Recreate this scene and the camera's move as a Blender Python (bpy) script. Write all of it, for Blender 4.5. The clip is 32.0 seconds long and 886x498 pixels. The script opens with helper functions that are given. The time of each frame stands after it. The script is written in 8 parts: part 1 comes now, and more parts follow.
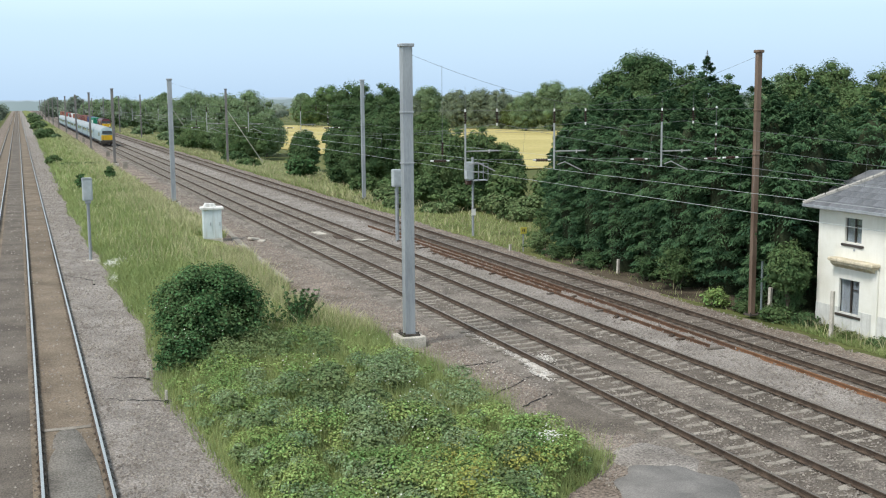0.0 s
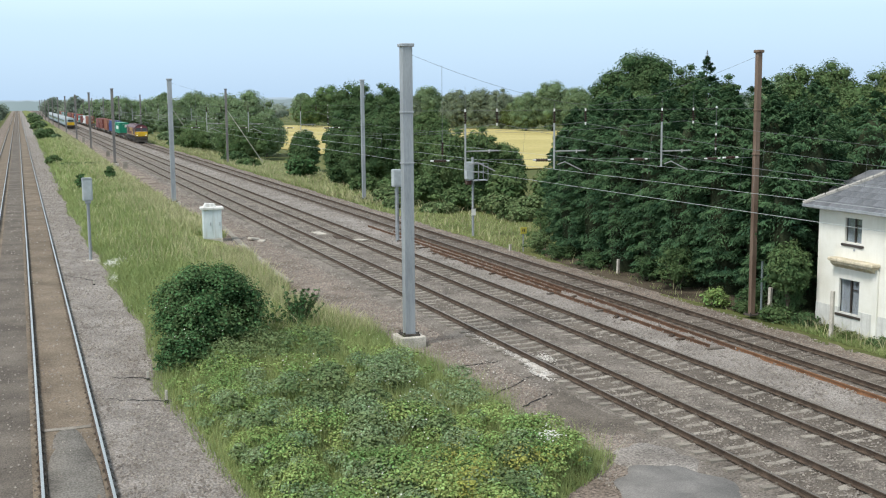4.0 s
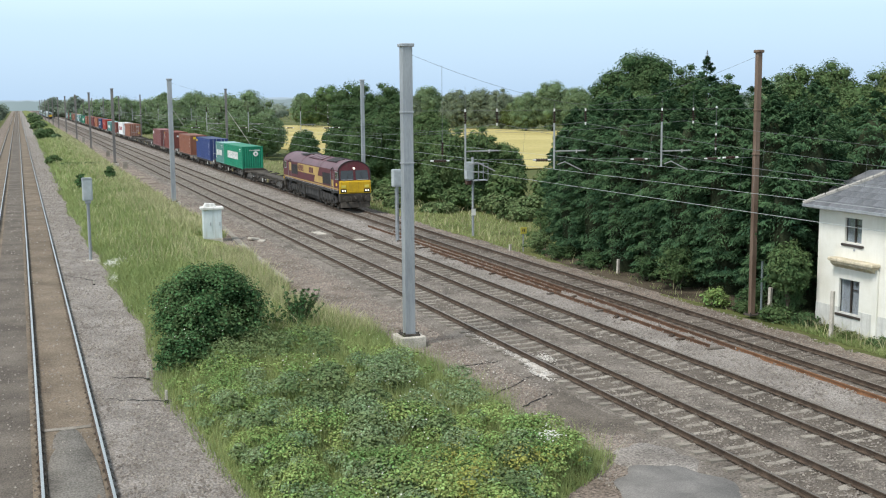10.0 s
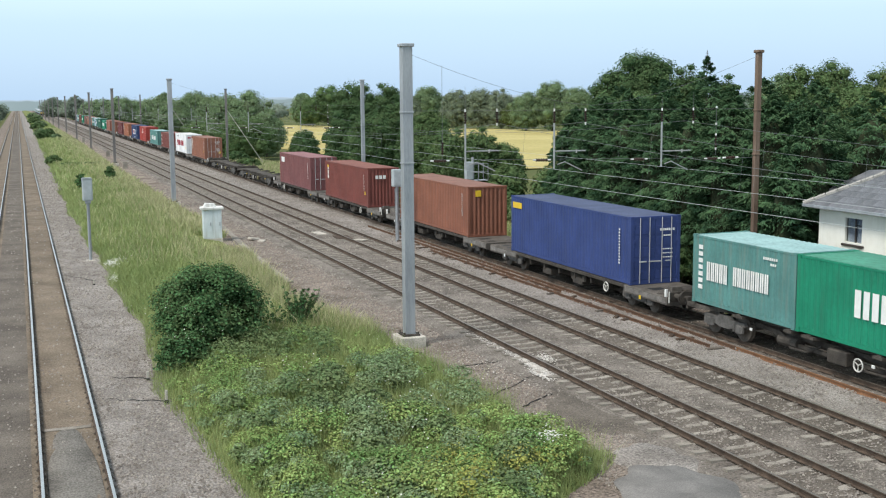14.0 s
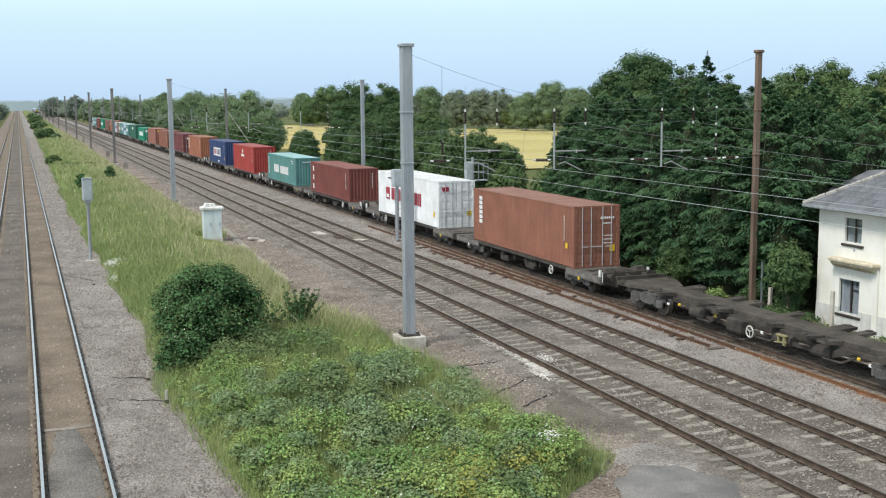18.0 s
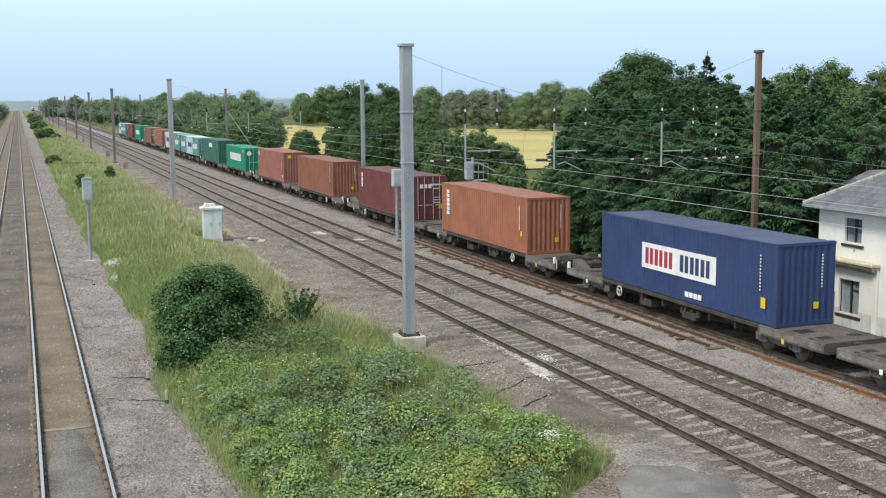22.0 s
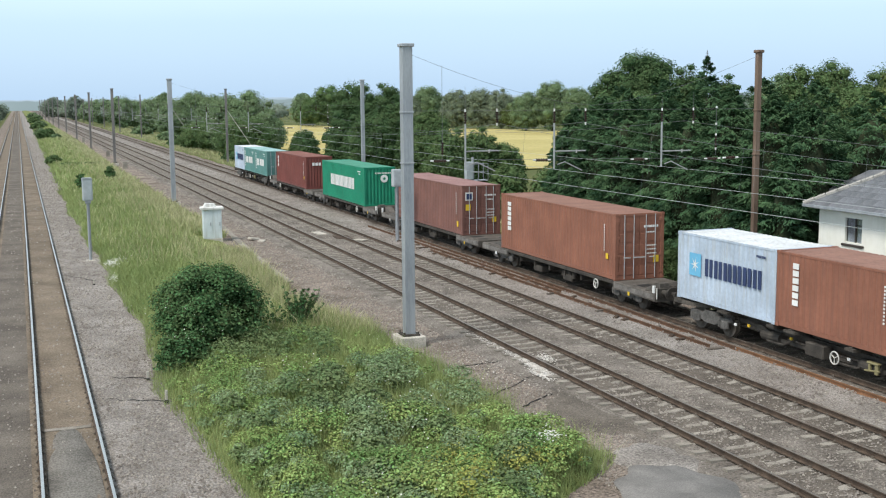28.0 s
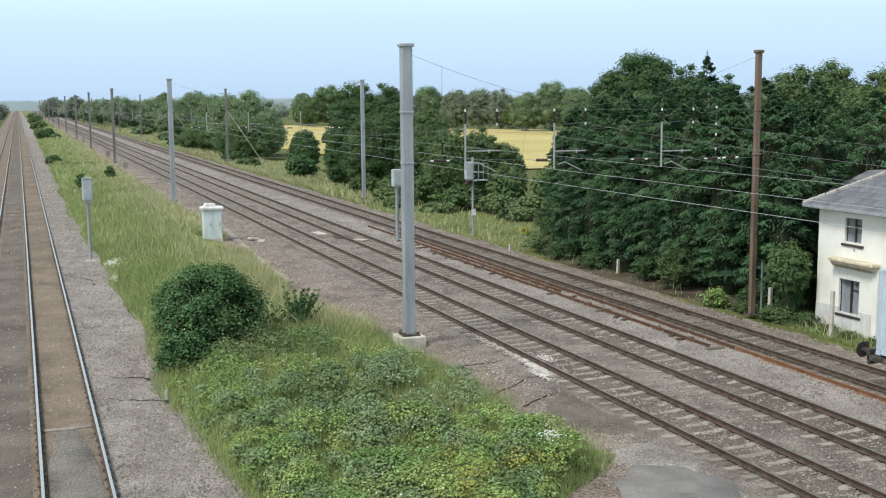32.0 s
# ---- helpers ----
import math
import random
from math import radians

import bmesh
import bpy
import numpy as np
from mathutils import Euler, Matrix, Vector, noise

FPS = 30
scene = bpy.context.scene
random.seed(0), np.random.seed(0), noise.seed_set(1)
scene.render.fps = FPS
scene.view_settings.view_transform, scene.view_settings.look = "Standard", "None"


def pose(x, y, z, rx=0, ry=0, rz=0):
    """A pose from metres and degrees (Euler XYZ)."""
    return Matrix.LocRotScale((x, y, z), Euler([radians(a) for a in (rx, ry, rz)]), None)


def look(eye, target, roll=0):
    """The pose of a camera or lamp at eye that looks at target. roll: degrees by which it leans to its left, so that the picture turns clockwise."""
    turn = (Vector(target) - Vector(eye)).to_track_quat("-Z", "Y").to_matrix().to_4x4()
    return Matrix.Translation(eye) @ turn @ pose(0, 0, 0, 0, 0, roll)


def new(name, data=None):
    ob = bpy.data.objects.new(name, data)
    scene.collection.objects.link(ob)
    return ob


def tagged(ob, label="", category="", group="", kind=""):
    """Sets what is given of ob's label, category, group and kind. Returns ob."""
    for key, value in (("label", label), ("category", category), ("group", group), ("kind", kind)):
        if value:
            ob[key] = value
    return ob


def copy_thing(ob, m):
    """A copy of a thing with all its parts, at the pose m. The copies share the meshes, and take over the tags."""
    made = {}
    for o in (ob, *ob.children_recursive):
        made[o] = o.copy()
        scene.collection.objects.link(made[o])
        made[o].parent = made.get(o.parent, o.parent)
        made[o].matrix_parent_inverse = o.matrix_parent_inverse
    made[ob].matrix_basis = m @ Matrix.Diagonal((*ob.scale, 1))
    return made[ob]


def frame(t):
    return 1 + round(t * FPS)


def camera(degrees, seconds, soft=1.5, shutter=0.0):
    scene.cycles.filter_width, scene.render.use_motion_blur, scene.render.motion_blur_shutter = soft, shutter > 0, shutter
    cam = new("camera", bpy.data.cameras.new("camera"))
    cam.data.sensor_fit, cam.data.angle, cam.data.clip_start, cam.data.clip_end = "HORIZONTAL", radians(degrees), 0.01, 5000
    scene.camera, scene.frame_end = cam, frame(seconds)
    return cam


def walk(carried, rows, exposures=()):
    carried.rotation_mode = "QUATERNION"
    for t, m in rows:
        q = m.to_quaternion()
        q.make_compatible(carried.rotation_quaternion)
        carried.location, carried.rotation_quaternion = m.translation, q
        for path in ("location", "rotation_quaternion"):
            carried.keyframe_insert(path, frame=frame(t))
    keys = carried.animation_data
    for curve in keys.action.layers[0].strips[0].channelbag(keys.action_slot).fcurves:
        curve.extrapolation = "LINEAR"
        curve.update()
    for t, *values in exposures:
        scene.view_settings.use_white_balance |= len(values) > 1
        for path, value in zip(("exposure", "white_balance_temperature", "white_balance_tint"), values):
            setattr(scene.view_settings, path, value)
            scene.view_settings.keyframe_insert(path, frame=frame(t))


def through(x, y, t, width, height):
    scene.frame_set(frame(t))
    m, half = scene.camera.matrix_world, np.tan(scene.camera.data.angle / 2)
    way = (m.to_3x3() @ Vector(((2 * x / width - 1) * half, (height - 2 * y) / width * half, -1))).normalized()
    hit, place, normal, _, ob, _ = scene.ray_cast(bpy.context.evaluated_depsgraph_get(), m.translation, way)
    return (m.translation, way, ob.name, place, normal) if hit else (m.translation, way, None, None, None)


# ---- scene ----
cam = camera(43.361, 32.0, soft=1.15)
EYE = (0.0, 0.0, 8.75)
STAND = Matrix.Translation(EYE) @ Matrix.Rotation(radians(-20.690), 4, "Z") @ Matrix.Rotation(radians(90 - 7.617), 4, "X") @ pose(0, 0, 0, 0, 0, -0.460)
walk(cam, [(0, STAND), (32, STAND)], exposures=[(0, 0.5), (32, 0.5)])

# ---- sky and sun: hazy summer daylight from the left, behind the camera ----
SUN_ELEV, SUN_AZ = 55.0, 250.0      # azimuth clockwise from +Y
world = bpy.data.worlds.new("hazy_sky")
scene.world = world
world.use_nodes = True
wn, wl = world.node_tree.nodes, world.node_tree.links
wn.clear()
w_out = wn.new("ShaderNodeOutputWorld")
w_bg = wn.new("ShaderNodeBackground")
w_sky = wn.new("ShaderNodeTexSky")
w_sky.sky_type, w_sky.sun_disc = "NISHITA", False
w_sky.sun_elevation, w_sky.sun_rotation = radians(SUN_ELEV), radians(SUN_AZ)
w_sky.air_density, w_sky.dust_density, w_sky.ozone_density = 1.0, 2.0, 1.5
w_bg.inputs["Strength"].default_value = 0.15
# a thin veil of high haze over the clear sky, paler overhead, with soft unevenness
w_tc = wn.new("ShaderNodeTexCoord")
w_sep = wn.new("ShaderNodeSeparateXYZ")
w_ramp = wn.new("ShaderNodeValToRGB")
w_noise = wn.new("ShaderNodeTexNoise")
w_noise.inputs["Scale"].default_value, w_noise.inputs["Detail"].default_value = 1.6, 5.0
w_add = wn.new("ShaderNodeMath")
w_add.operation = "MULTIPLY_ADD"
w_add.inputs[1].default_value = 0.06
w_mix = wn.new("ShaderNodeMix")
w_mix.data_type = "RGBA"
w_mix.inputs[0].default_value = 0.88
for e, (at, c) in zip([w_ramp.color_ramp.elements[0], w_ramp.color_ramp.elements[1], w_ramp.color_ramp.elements.new(0.08), w_ramp.color_ramp.elements.new(0.15)],
                      [(0.03, (2.62, 3.62, 4.85, 1)), (0.55, (10.6, 10.9, 10.9, 1)), (0.1, (3.05, 4.15, 5.2, 1)), (0.2, (5.2, 6.3, 7.0, 1))]):
    e.position, e.color = at, c
wl.new(w_tc.outputs["Generated"], w_sep.inputs[0])
wl.new(w_tc.outputs["Generated"], w_noise.inputs["Vector"])
wl.new(w_noise.outputs["Fac"], w_add.inputs[0])
wl.new(w_sep.outputs["Z"], w_add.inputs[2])
wl.new(w_add.outputs[0], w_ramp.inputs[0])
wl.new(w_sky.outputs[0], w_mix.inputs[6])
wl.new(w_ramp.outputs[0], w_mix.inputs[7])
wl.new(w_mix.outputs[2], w_bg.inputs["Color"])
wl.new(w_bg.outputs[0], w_out.inputs[0])

sun = new("sun", bpy.data.lights.new("sun", "SUN"))
sun.data.energy, sun.data.angle, sun.data.color = 2.4, radians(16), (1.0, 0.965, 0.90)
_a, _e = radians(SUN_AZ), radians(SUN_ELEV)
sun.matrix_world = look((0, 0, 60), (-math.sin(_a) * math.cos(_e), -math.cos(_a) * math.cos(_e), 60 - math.sin(_e)))


# ---- materials ----
def surface(name, a, b, scale=2.0, rough=0.75, metal=0.0, bump=0.3, fine=30.0, stretch=(1, 1, 1), obj=0.0, island=0.0, grain=0.25, streak=None, gloss=0.5, third=None):
    """Two tones mixed by a broad noise, varied by a fine one, with relief; obj and island vary the value piece by piece; streak adds run-down marks; third is a rarer tone."""
    m = bpy.data.materials.new(name)
    m.use_nodes = True
    n, l = m.node_tree.nodes, m.node_tree.links
    bs = n["Principled BSDF"]
    tc, mp = n.new("ShaderNodeTexCoord"), n.new("ShaderNodeMapping")
    mp.inputs["Scale"].default_value = stretch
    l.new(tc.outputs["Object"], mp.inputs[0])
    n1, n2 = n.new("ShaderNodeTexNoise"), n.new("ShaderNodeTexNoise")
    n1.inputs["Scale"].default_value, n1.inputs["Detail"].default_value, n1.inputs["Roughness"].default_value = scale, 5, 0.6
    n2.inputs["Scale"].default_value, n2.inputs["Detail"].default_value = fine, 3
    for t in (n1, n2):
        l.new(mp.outputs[0], t.inputs["Vector"])
    r1 = n.new("ShaderNodeValToRGB")
    r1.color_ramp.elements[0].position, r1.color_ramp.elements[1].position = 0.36, 0.64
    r1.color_ramp.elements[0].color, r1.color_ramp.elements[1].color = (*a, 1), (*b, 1)
    if third:
        e = r1.color_ramp.elements.new(0.74)
        e.color = (*third, 1)
    l.new(n1.outputs["Fac"], r1.inputs[0])
    hsv = n.new("ShaderNodeHueSaturation")
    l.new(r1.outputs[0], hsv.inputs["Color"])
    val = n.new("ShaderNodeMapRange")
    val.inputs[1].default_value, val.inputs[2].default_value = 0.25, 0.75
    val.inputs[3].default_value, val.inputs[4].default_value = 1 - grain, 1 + grain
    l.new(n2.outputs["Fac"], val.inputs[0])
    out = val.outputs[0]
    for amount, node, sock in ((obj, "ShaderNodeObjectInfo", "Random"), (island, "ShaderNodeNewGeometry", "Random Per Island")):
        if amount:
            inf, mr, mu = n.new(node), n.new("ShaderNodeMapRange"), n.new("ShaderNodeMath")
            mr.inputs[3].default_value, mr.inputs[4].default_value = 1 - amount, 1 + amount
            mu.operation = "MULTIPLY"
            l.new(inf.outputs[sock], mr.inputs[0])
            l.new(mr.outputs[0], mu.inputs[0])
            l.new(out, mu.inputs[1])
            out = mu.outputs[0]
            if node == "ShaderNodeNewGeometry":
                hr = n.new("ShaderNodeMapRange")
                hr.inputs[3].default_value, hr.inputs[4].default_value = 0.5 - amount * 0.06, 0.5 + amount * 0.06
                l.new(inf.outputs[sock], hr.inputs[0])
                l.new(hr.outputs[0], hsv.inputs["Hue"])
    l.new(out, hsv.inputs["Value"])
    col = hsv.outputs[0]
    if streak:
        sm, sn, sr, mx = n.new("ShaderNodeMapping"), n.new("ShaderNodeTexNoise"), n.new("ShaderNodeValToRGB"), n.new("ShaderNodeMix")
        sm.inputs["Scale"].default_value = (5, 5, 0.5)
        sn.inputs["Scale"].default_value, sn.inputs["Detail"].default_value = 1.3, 6
        sr.color_ramp.elements[0].position, sr.color_ramp.elements[1].position = 0.5, 0.78
        mx.data_type = "RGBA"
        l.new(tc.outputs["Object"], sm.inputs[0])
        l.new(sm.outputs[0], sn.inputs["Vector"])
        l.new(sn.outputs["Fac"], sr.inputs[0])
        l.new(sr.outputs[0], mx.inputs[0])
        l.new(col, mx.inputs[6])
        mx.inputs[7].default_value = (*streak, 1)
        col = mx.outputs[2]
    l.new(col, bs.inputs["Base Color"])
    bs.inputs["Roughness"].default_value, bs.inputs["Metallic"].default_value = rough, metal
    bs.inputs["Specular IOR Level"].default_value = gloss
    if bump:
        bp = n.new("ShaderNodeBump")
        bp.inputs["Strength"].default_value, bp.inputs["Distance"].default_value = bump, 0.05
        l.new(n2.outputs["Fac"], bp.inputs["Height"])
        l.new(bp.outputs[0], bs.inputs["Normal"])
    return m


def leaf_mat(name, a, b, island=0.3, scale=0.6, through=0.16):
    m = surface(name, a, b, scale=scale, rough=0.75, bump=0, island=island, grain=0.1, gloss=0.12)
    n, l = m.node_tree.nodes, m.node_tree.links
    bs = n["Principled BSDF"]
    tr, ad = n.new("ShaderNodeBsdfTranslucent"), n.new("ShaderNodeMixShader")
    src = bs.inputs["Base Color"].links[0].from_socket
    l.new(src, tr.inputs["Color"])
    ad.inputs[0].default_value = through
    l.new(bs.outputs[0], ad.inputs[1])
    l.new(tr.outputs[0], ad.inputs[2])
    l.new(ad.outputs[0], n["Material Output"].inputs[0])
    return m


def plain(name, c, rough=0.5, metal=0.0, glow=0.0, gloss=0.5):
    m = surface(name, [v * 0.88 for v in c], [min(1, v * 1.06) for v in c], scale=1.2, rough=rough, metal=metal, bump=0.05, grain=0.06, gloss=gloss)
    if glow:
        bs = m.node_tree.nodes["Principled BSDF"]
        bs.inputs["Emission Color"].default_value, bs.inputs["Emission Strength"].default_value = (*c, 1), glow
    return m


def pane_mat(name, tint=(0.03, 0.04, 0.045)):
    m = plain(name, tint, rough=0.06, gloss=0.8)
    return m


M_BALLAST = surface("ballast_grey", (0.13, 0.114, 0.099), (0.265, 0.237, 0.21), scale=0.55, fine=16, bump=1.0, grain=0.6, rough=0.95, gloss=0.2)
M_BALLAST_PINK = surface("ballast_pale", (0.215, 0.195, 0.178), (0.345, 0.318, 0.295), scale=0.5, fine=16, bump=1.0, grain=0.6, rough=0.95, gloss=0.2)
M_BALLAST_SLATE = surface("ballast_slate_grey", (0.138, 0.128, 0.114), (0.215, 0.202, 0.182), scale=0.6, fine=18, bump=0.9, grain=0.5, rough=0.95, gloss=0.2)
M_BALLAST_BROWN = surface("ballast_rusty_brown", (0.155, 0.124, 0.094), (0.245, 0.2, 0.152), scale=0.4, fine=18, bump=0.8, grain=0.42, rough=0.95, gloss=0.2)
M_BALLAST_DARK = surface("ballast_oily", (0.11, 0.095, 0.08), (0.19, 0.165, 0.14), scale=0.5, fine=18, bump=0.8, grain=0.45, rough=0.9, gloss=0.2)
M_CESS = surface("cess_dirt", (0.15, 0.122, 0.1), (0.315, 0.262, 0.224), scale=0.5, fine=13, bump=1.0, grain=0.8, rough=0.95, gloss=0.2, third=(0.145, 0.128, 0.112))
M_STONE = surface("ballast_stone", (0.17, 0.15, 0.132), (0.315, 0.285, 0.255), scale=3, fine=30, bump=0.2, island=0.3, rough=0.95, gloss=0.2)
M_SLEEPER = surface("sleeper_concrete", (0.22, 0.20, 0.17), (0.35, 0.32, 0.28), scale=2.5, fine=35, bump=0.3, obj=0.22, rough=0.9, gloss=0.2)
M_TIMBER = surface("sleeper_timber", (0.12, 0.10, 0.085), (0.21, 0.185, 0.16), scale=3, fine=25, bump=0.4, obj=0.3, stretch=(0.3, 3, 3), rough=0.9, gloss=0.2)
M_RUST = surface("rail_rust", (0.06, 0.044, 0.034), (0.11, 0.08, 0.06), scale=3, fine=40, bump=0.2, rough=0.85, gloss=0.2)
M_FASTEN = surface("fastening_iron", (0.10, 0.085, 0.07), (0.17, 0.145, 0.12), scale=3, fine=40, bump=0.2, rough=0.85, gloss=0.2)
M_RUST_BRIGHT = surface("fresh_rust", (0.16, 0.082, 0.045), (0.25, 0.13, 0.07), scale=2, fine=30, bump=0.3, rough=0.9, gloss=0.2)
M_RUST_BROWN = surface("old_brown_rust", (0.10, 0.06, 0.04), (0.15, 0.085, 0.055), scale=2, fine=30, bump=0.3, rough=0.9, gloss=0.2)
M_RAILTOP = surface("rail_head_steel", (0.55, 0.53, 0.51), (0.68, 0.66, 0.63), scale=1.0, fine=20, bump=0.02, rough=0.35, metal=1.0, grain=0.1)
M_RAILTOP_DULL = surface("rail_head_worn", (0.22, 0.19, 0.16), (0.33, 0.29, 0.25), scale=1.0, fine=20, bump=0.02, rough=0.5, metal=0.8, grain=0.1)
M_EARTH = surface("grassy_earth", (0.07, 0.09, 0.03), (0.16, 0.17, 0.065), scale=0.05, fine=2.5, bump=0.6, grain=0.4, rough=0.95, gloss=0.1)
M_VERGE = surface("verge_turf", (0.14, 0.17, 0.06), (0.22, 0.24, 0.095), scale=0.3, fine=7, bump=0.6, grain=0.3, rough=0.95, gloss=0.1)
M_FIELD = surface("ripe_barley", (0.40, 0.34, 0.13), (0.52, 0.45, 0.20), scale=0.03, fine=1.2, bump=0.6, grain=0.22, rough=0.95, gloss=0.1)
M_ASPHALT = surface("worn_tarmac", (0.15, 0.145, 0.14), (0.24, 0.23, 0.22), scale=0.9, fine=30, bump=0.3, rough=0.9, gloss=0.2)
M_CEMENT = surface("pale_cement", (0.42, 0.39, 0.34), (0.60, 0.56, 0.50), scale=2.5, fine=25, bump=0.4, rough=0.9, gloss=0.2)
M_LIME = surface("white_lime_spill", (0.58, 0.55, 0.51), (0.78, 0.75, 0.71), scale=4, fine=30, bump=0.4, rough=0.95, gloss=0.2)
M_GALV = surface("galvanised_steel", (0.30, 0.32, 0.345), (0.42, 0.44, 0.465), scale=1.2, fine=14, bump=0.05, rough=0.55, metal=0.35, grain=0.1, stretch=(3, 3, 0.4))
M_MAST_GREY = surface("weathered_grey_steel", (0.15, 0.14, 0.135), (0.24, 0.225, 0.215), scale=0.7, fine=14, bump=0.1, rough=0.7, metal=0.2, grain=0.15, stretch=(3, 3, 0.5))
M_MAST_BROWN = surface("rust_stained_steel", (0.13, 0.085, 0.06), (0.22, 0.155, 0.115), scale=0.7, fine=14, bump=0.1, rough=0.75, metal=0.2, grain=0.18, stretch=(3, 3, 0.5))
M_WIRE = plain("copper_wire", (0.50, 0.52, 0.52), rough=0.45, metal=0.25)
M_SPAN = plain("dull_span_wire", (0.20, 0.21, 0.21), rough=0.5, metal=0.4)
M_INSUL = plain("brown_porcelain", (0.06, 0.035, 0.03), rough=0.25)
M_ALU = plain("aluminium_tube", (0.42, 0.43, 0.43), rough=0.45, metal=0.5)
M_WHITE = surface("white_paint", (0.70, 0.70, 0.68), (0.80, 0.80, 0.78), scale=1.5, fine=20, bump=0.05, rough=0.6, grain=0.06, streak=(0.52, 0.50, 0.46))
M_CABINET = surface("pale_grey_enamel", (0.58, 0.65, 0.67), (0.68, 0.74, 0.76), scale=1.5, fine=20, bump=0.05, rough=0.55, grain=0.06, streak=(0.5, 0.53, 0.52))
M_GREYBOX = surface("grey_enamel", (0.36, 0.40, 0.42), (0.46, 0.50, 0.52), scale=2, fine=20, bump=0.05, rough=0.5, grain=0.08)
M_SIGNYELLOW = plain("sign_yellow", (0.72, 0.62, 0.12), rough=0.6)
M_BLACK = plain("black_rubber", (0.02, 0.02, 0.02), rough=0.7)
M_DARKFRAME = surface("grimy_frame", (0.042, 0.037, 0.033), (0.08, 0.071, 0.061), scale=2.0, fine=20, bump=0.25, rough=0.85, grain=0.25, gloss=0.25)
M_DECK = surface("wagon_deck_grey", (0.085, 0.076, 0.067), (0.145, 0.13, 0.116), scale=1.2, fine=12, bump=0.2, rough=0.85, grain=0.25, gloss=0.25)
M_DECK_OLD = surface("grimy_wagon_deck", (0.058, 0.051, 0.044), (0.108, 0.096, 0.083), scale=1.2, fine=12, bump=0.25, rough=0.88, grain=0.3, gloss=0.2)
M_BOGIE = surface("dusty_bogie_steel", (0.075, 0.072, 0.068), (0.145, 0.138, 0.13), scale=2.5, fine=18, bump=0.2, rough=0.8, grain=0.25, gloss=0.25)
M_BRASSY = plain("dull_yellow_gear", (0.25, 0.22, 0.11), rough=0.6)
M_WHEEL = surface("wheel_steel", (0.08, 0.07, 0.06), (0.14, 0.12, 0.10), scale=3, fine=20, bump=0.1, rough=0.7, metal=0.4)
M_TREAD = plain("polished_tread", (0.62, 0.62, 0.62), rough=0.25, metal=1.0)
M_HANDWHEEL = plain("white_handwheel", (0.58, 0.57, 0.53), rough=0.5)
M_GLASS = pane_mat("dark_glass")
M_CURTAIN = surface("net_curtain", (0.52, 0.53, 0.55), (0.68, 0.69, 0.71), scale=4, fine=9, stretch=(6, 6, 0.3), bump=0.4, rough=0.9)
M_RENDER = surface("white_render", (0.76, 0.745, 0.67), (0.85, 0.84, 0.78), scale=0.9, fine=30, bump=0.15, rough=0.85, grain=0.05, streak=(0.755, 0.74, 0.665))
M_RENDER_LOW = surface("weathered_plinth", (0.58, 0.58, 0.55), (0.72, 0.72, 0.69), scale=1.1, fine=24, bump=0.2, rough=0.9, grain=0.1, streak=(0.44, 0.44, 0.42))
M_STUCCO = surface("buff_stone_trim", (0.50, 0.43, 0.30), (0.64, 0.57, 0.44), scale=3, fine=25, bump=0.2, rough=0.9, streak=(0.32, 0.28, 0.2))
M_SLATE = surface("roof_slate", (0.12, 0.13, 0.145), (0.20, 0.205, 0.22), scale=1.2, fine=18, bump=0.2, obj=0.22, rough=0.75)
M_RIDGE = surface("ridge_tile", (0.30, 0.29, 0.27), (0.42, 0.40, 0.37), scale=3, fine=20, bump=0.2, rough=0.85)
M_FRAMEDARK = plain("dark_window_frame", (0.05, 0.04, 0.035), rough=0.5)
M_BARK = surface("bark", (0.07, 0.055, 0.04), (0.13, 0.105, 0.08), scale=3, fine=14, stretch=(3, 3, 0.5), bump=0.6, rough=0.95)
# near-black green that paints the shade deep inside the conifers
M_GAP_SHADE = surface("dark_gap_shade", (0.026, 0.036, 0.02), (0.055, 0.066, 0.036), scale=3, fine=12, bump=0.8, rough=0.95, gloss=0.1)
# bare brown earth, its colour darkened for the shade below the hedge
M_SHADED_EARTH = surface("shaded_earth", (0.055, 0.045, 0.033), (0.12, 0.1, 0.072), scale=0.8, fine=12, bump=0.8, grain=0.45, rough=0.95, gloss=0.1)
M_CONIFER = leaf_mat("conifer_needles", (0.042, 0.1, 0.052), (0.105, 0.185, 0.086), through=0.2)
M_LEAF = leaf_mat("broad_leaves", (0.082, 0.14, 0.058), (0.15, 0.22, 0.09), through=0.25)
M_LEAF_DARK = leaf_mat("dark_leaves", (0.06, 0.115, 0.05), (0.11, 0.172, 0.072), through=0.22)
M_WILLOW = leaf_mat("silvery_leaves", (0.17, 0.215, 0.145), (0.26, 0.31, 0.21), through=0.3)
M_POPLAR = leaf_mat("olive_leaves", (0.075, 0.105, 0.035), (0.15, 0.19, 0.07))
M_BUSH = leaf_mat("bush_leaves", (0.06, 0.128, 0.05), (0.135, 0.215, 0.09), island=0.6, through=0.25)
# leaf green lightened for distance haze; also on one naturally pale tree
M_LEAF_PALE = leaf_mat("pale_hazed_leaves", (0.165, 0.24, 0.13), (0.245, 0.33, 0.175), through=0.35)
M_BRAMBLE = leaf_mat("bramble_leaves", (0.165, 0.27, 0.09), (0.325, 0.405, 0.14), island=0.5, scale=0.5)
M_NETTLE = leaf_mat("grey_green_leaves", (0.16, 0.235, 0.12), (0.265, 0.34, 0.18), island=0.45, scale=0.7)
M_GOLDLEAF = leaf_mat("yellowing_leaves", (0.26, 0.29, 0.07), (0.36, 0.36, 0.10), island=0.35)
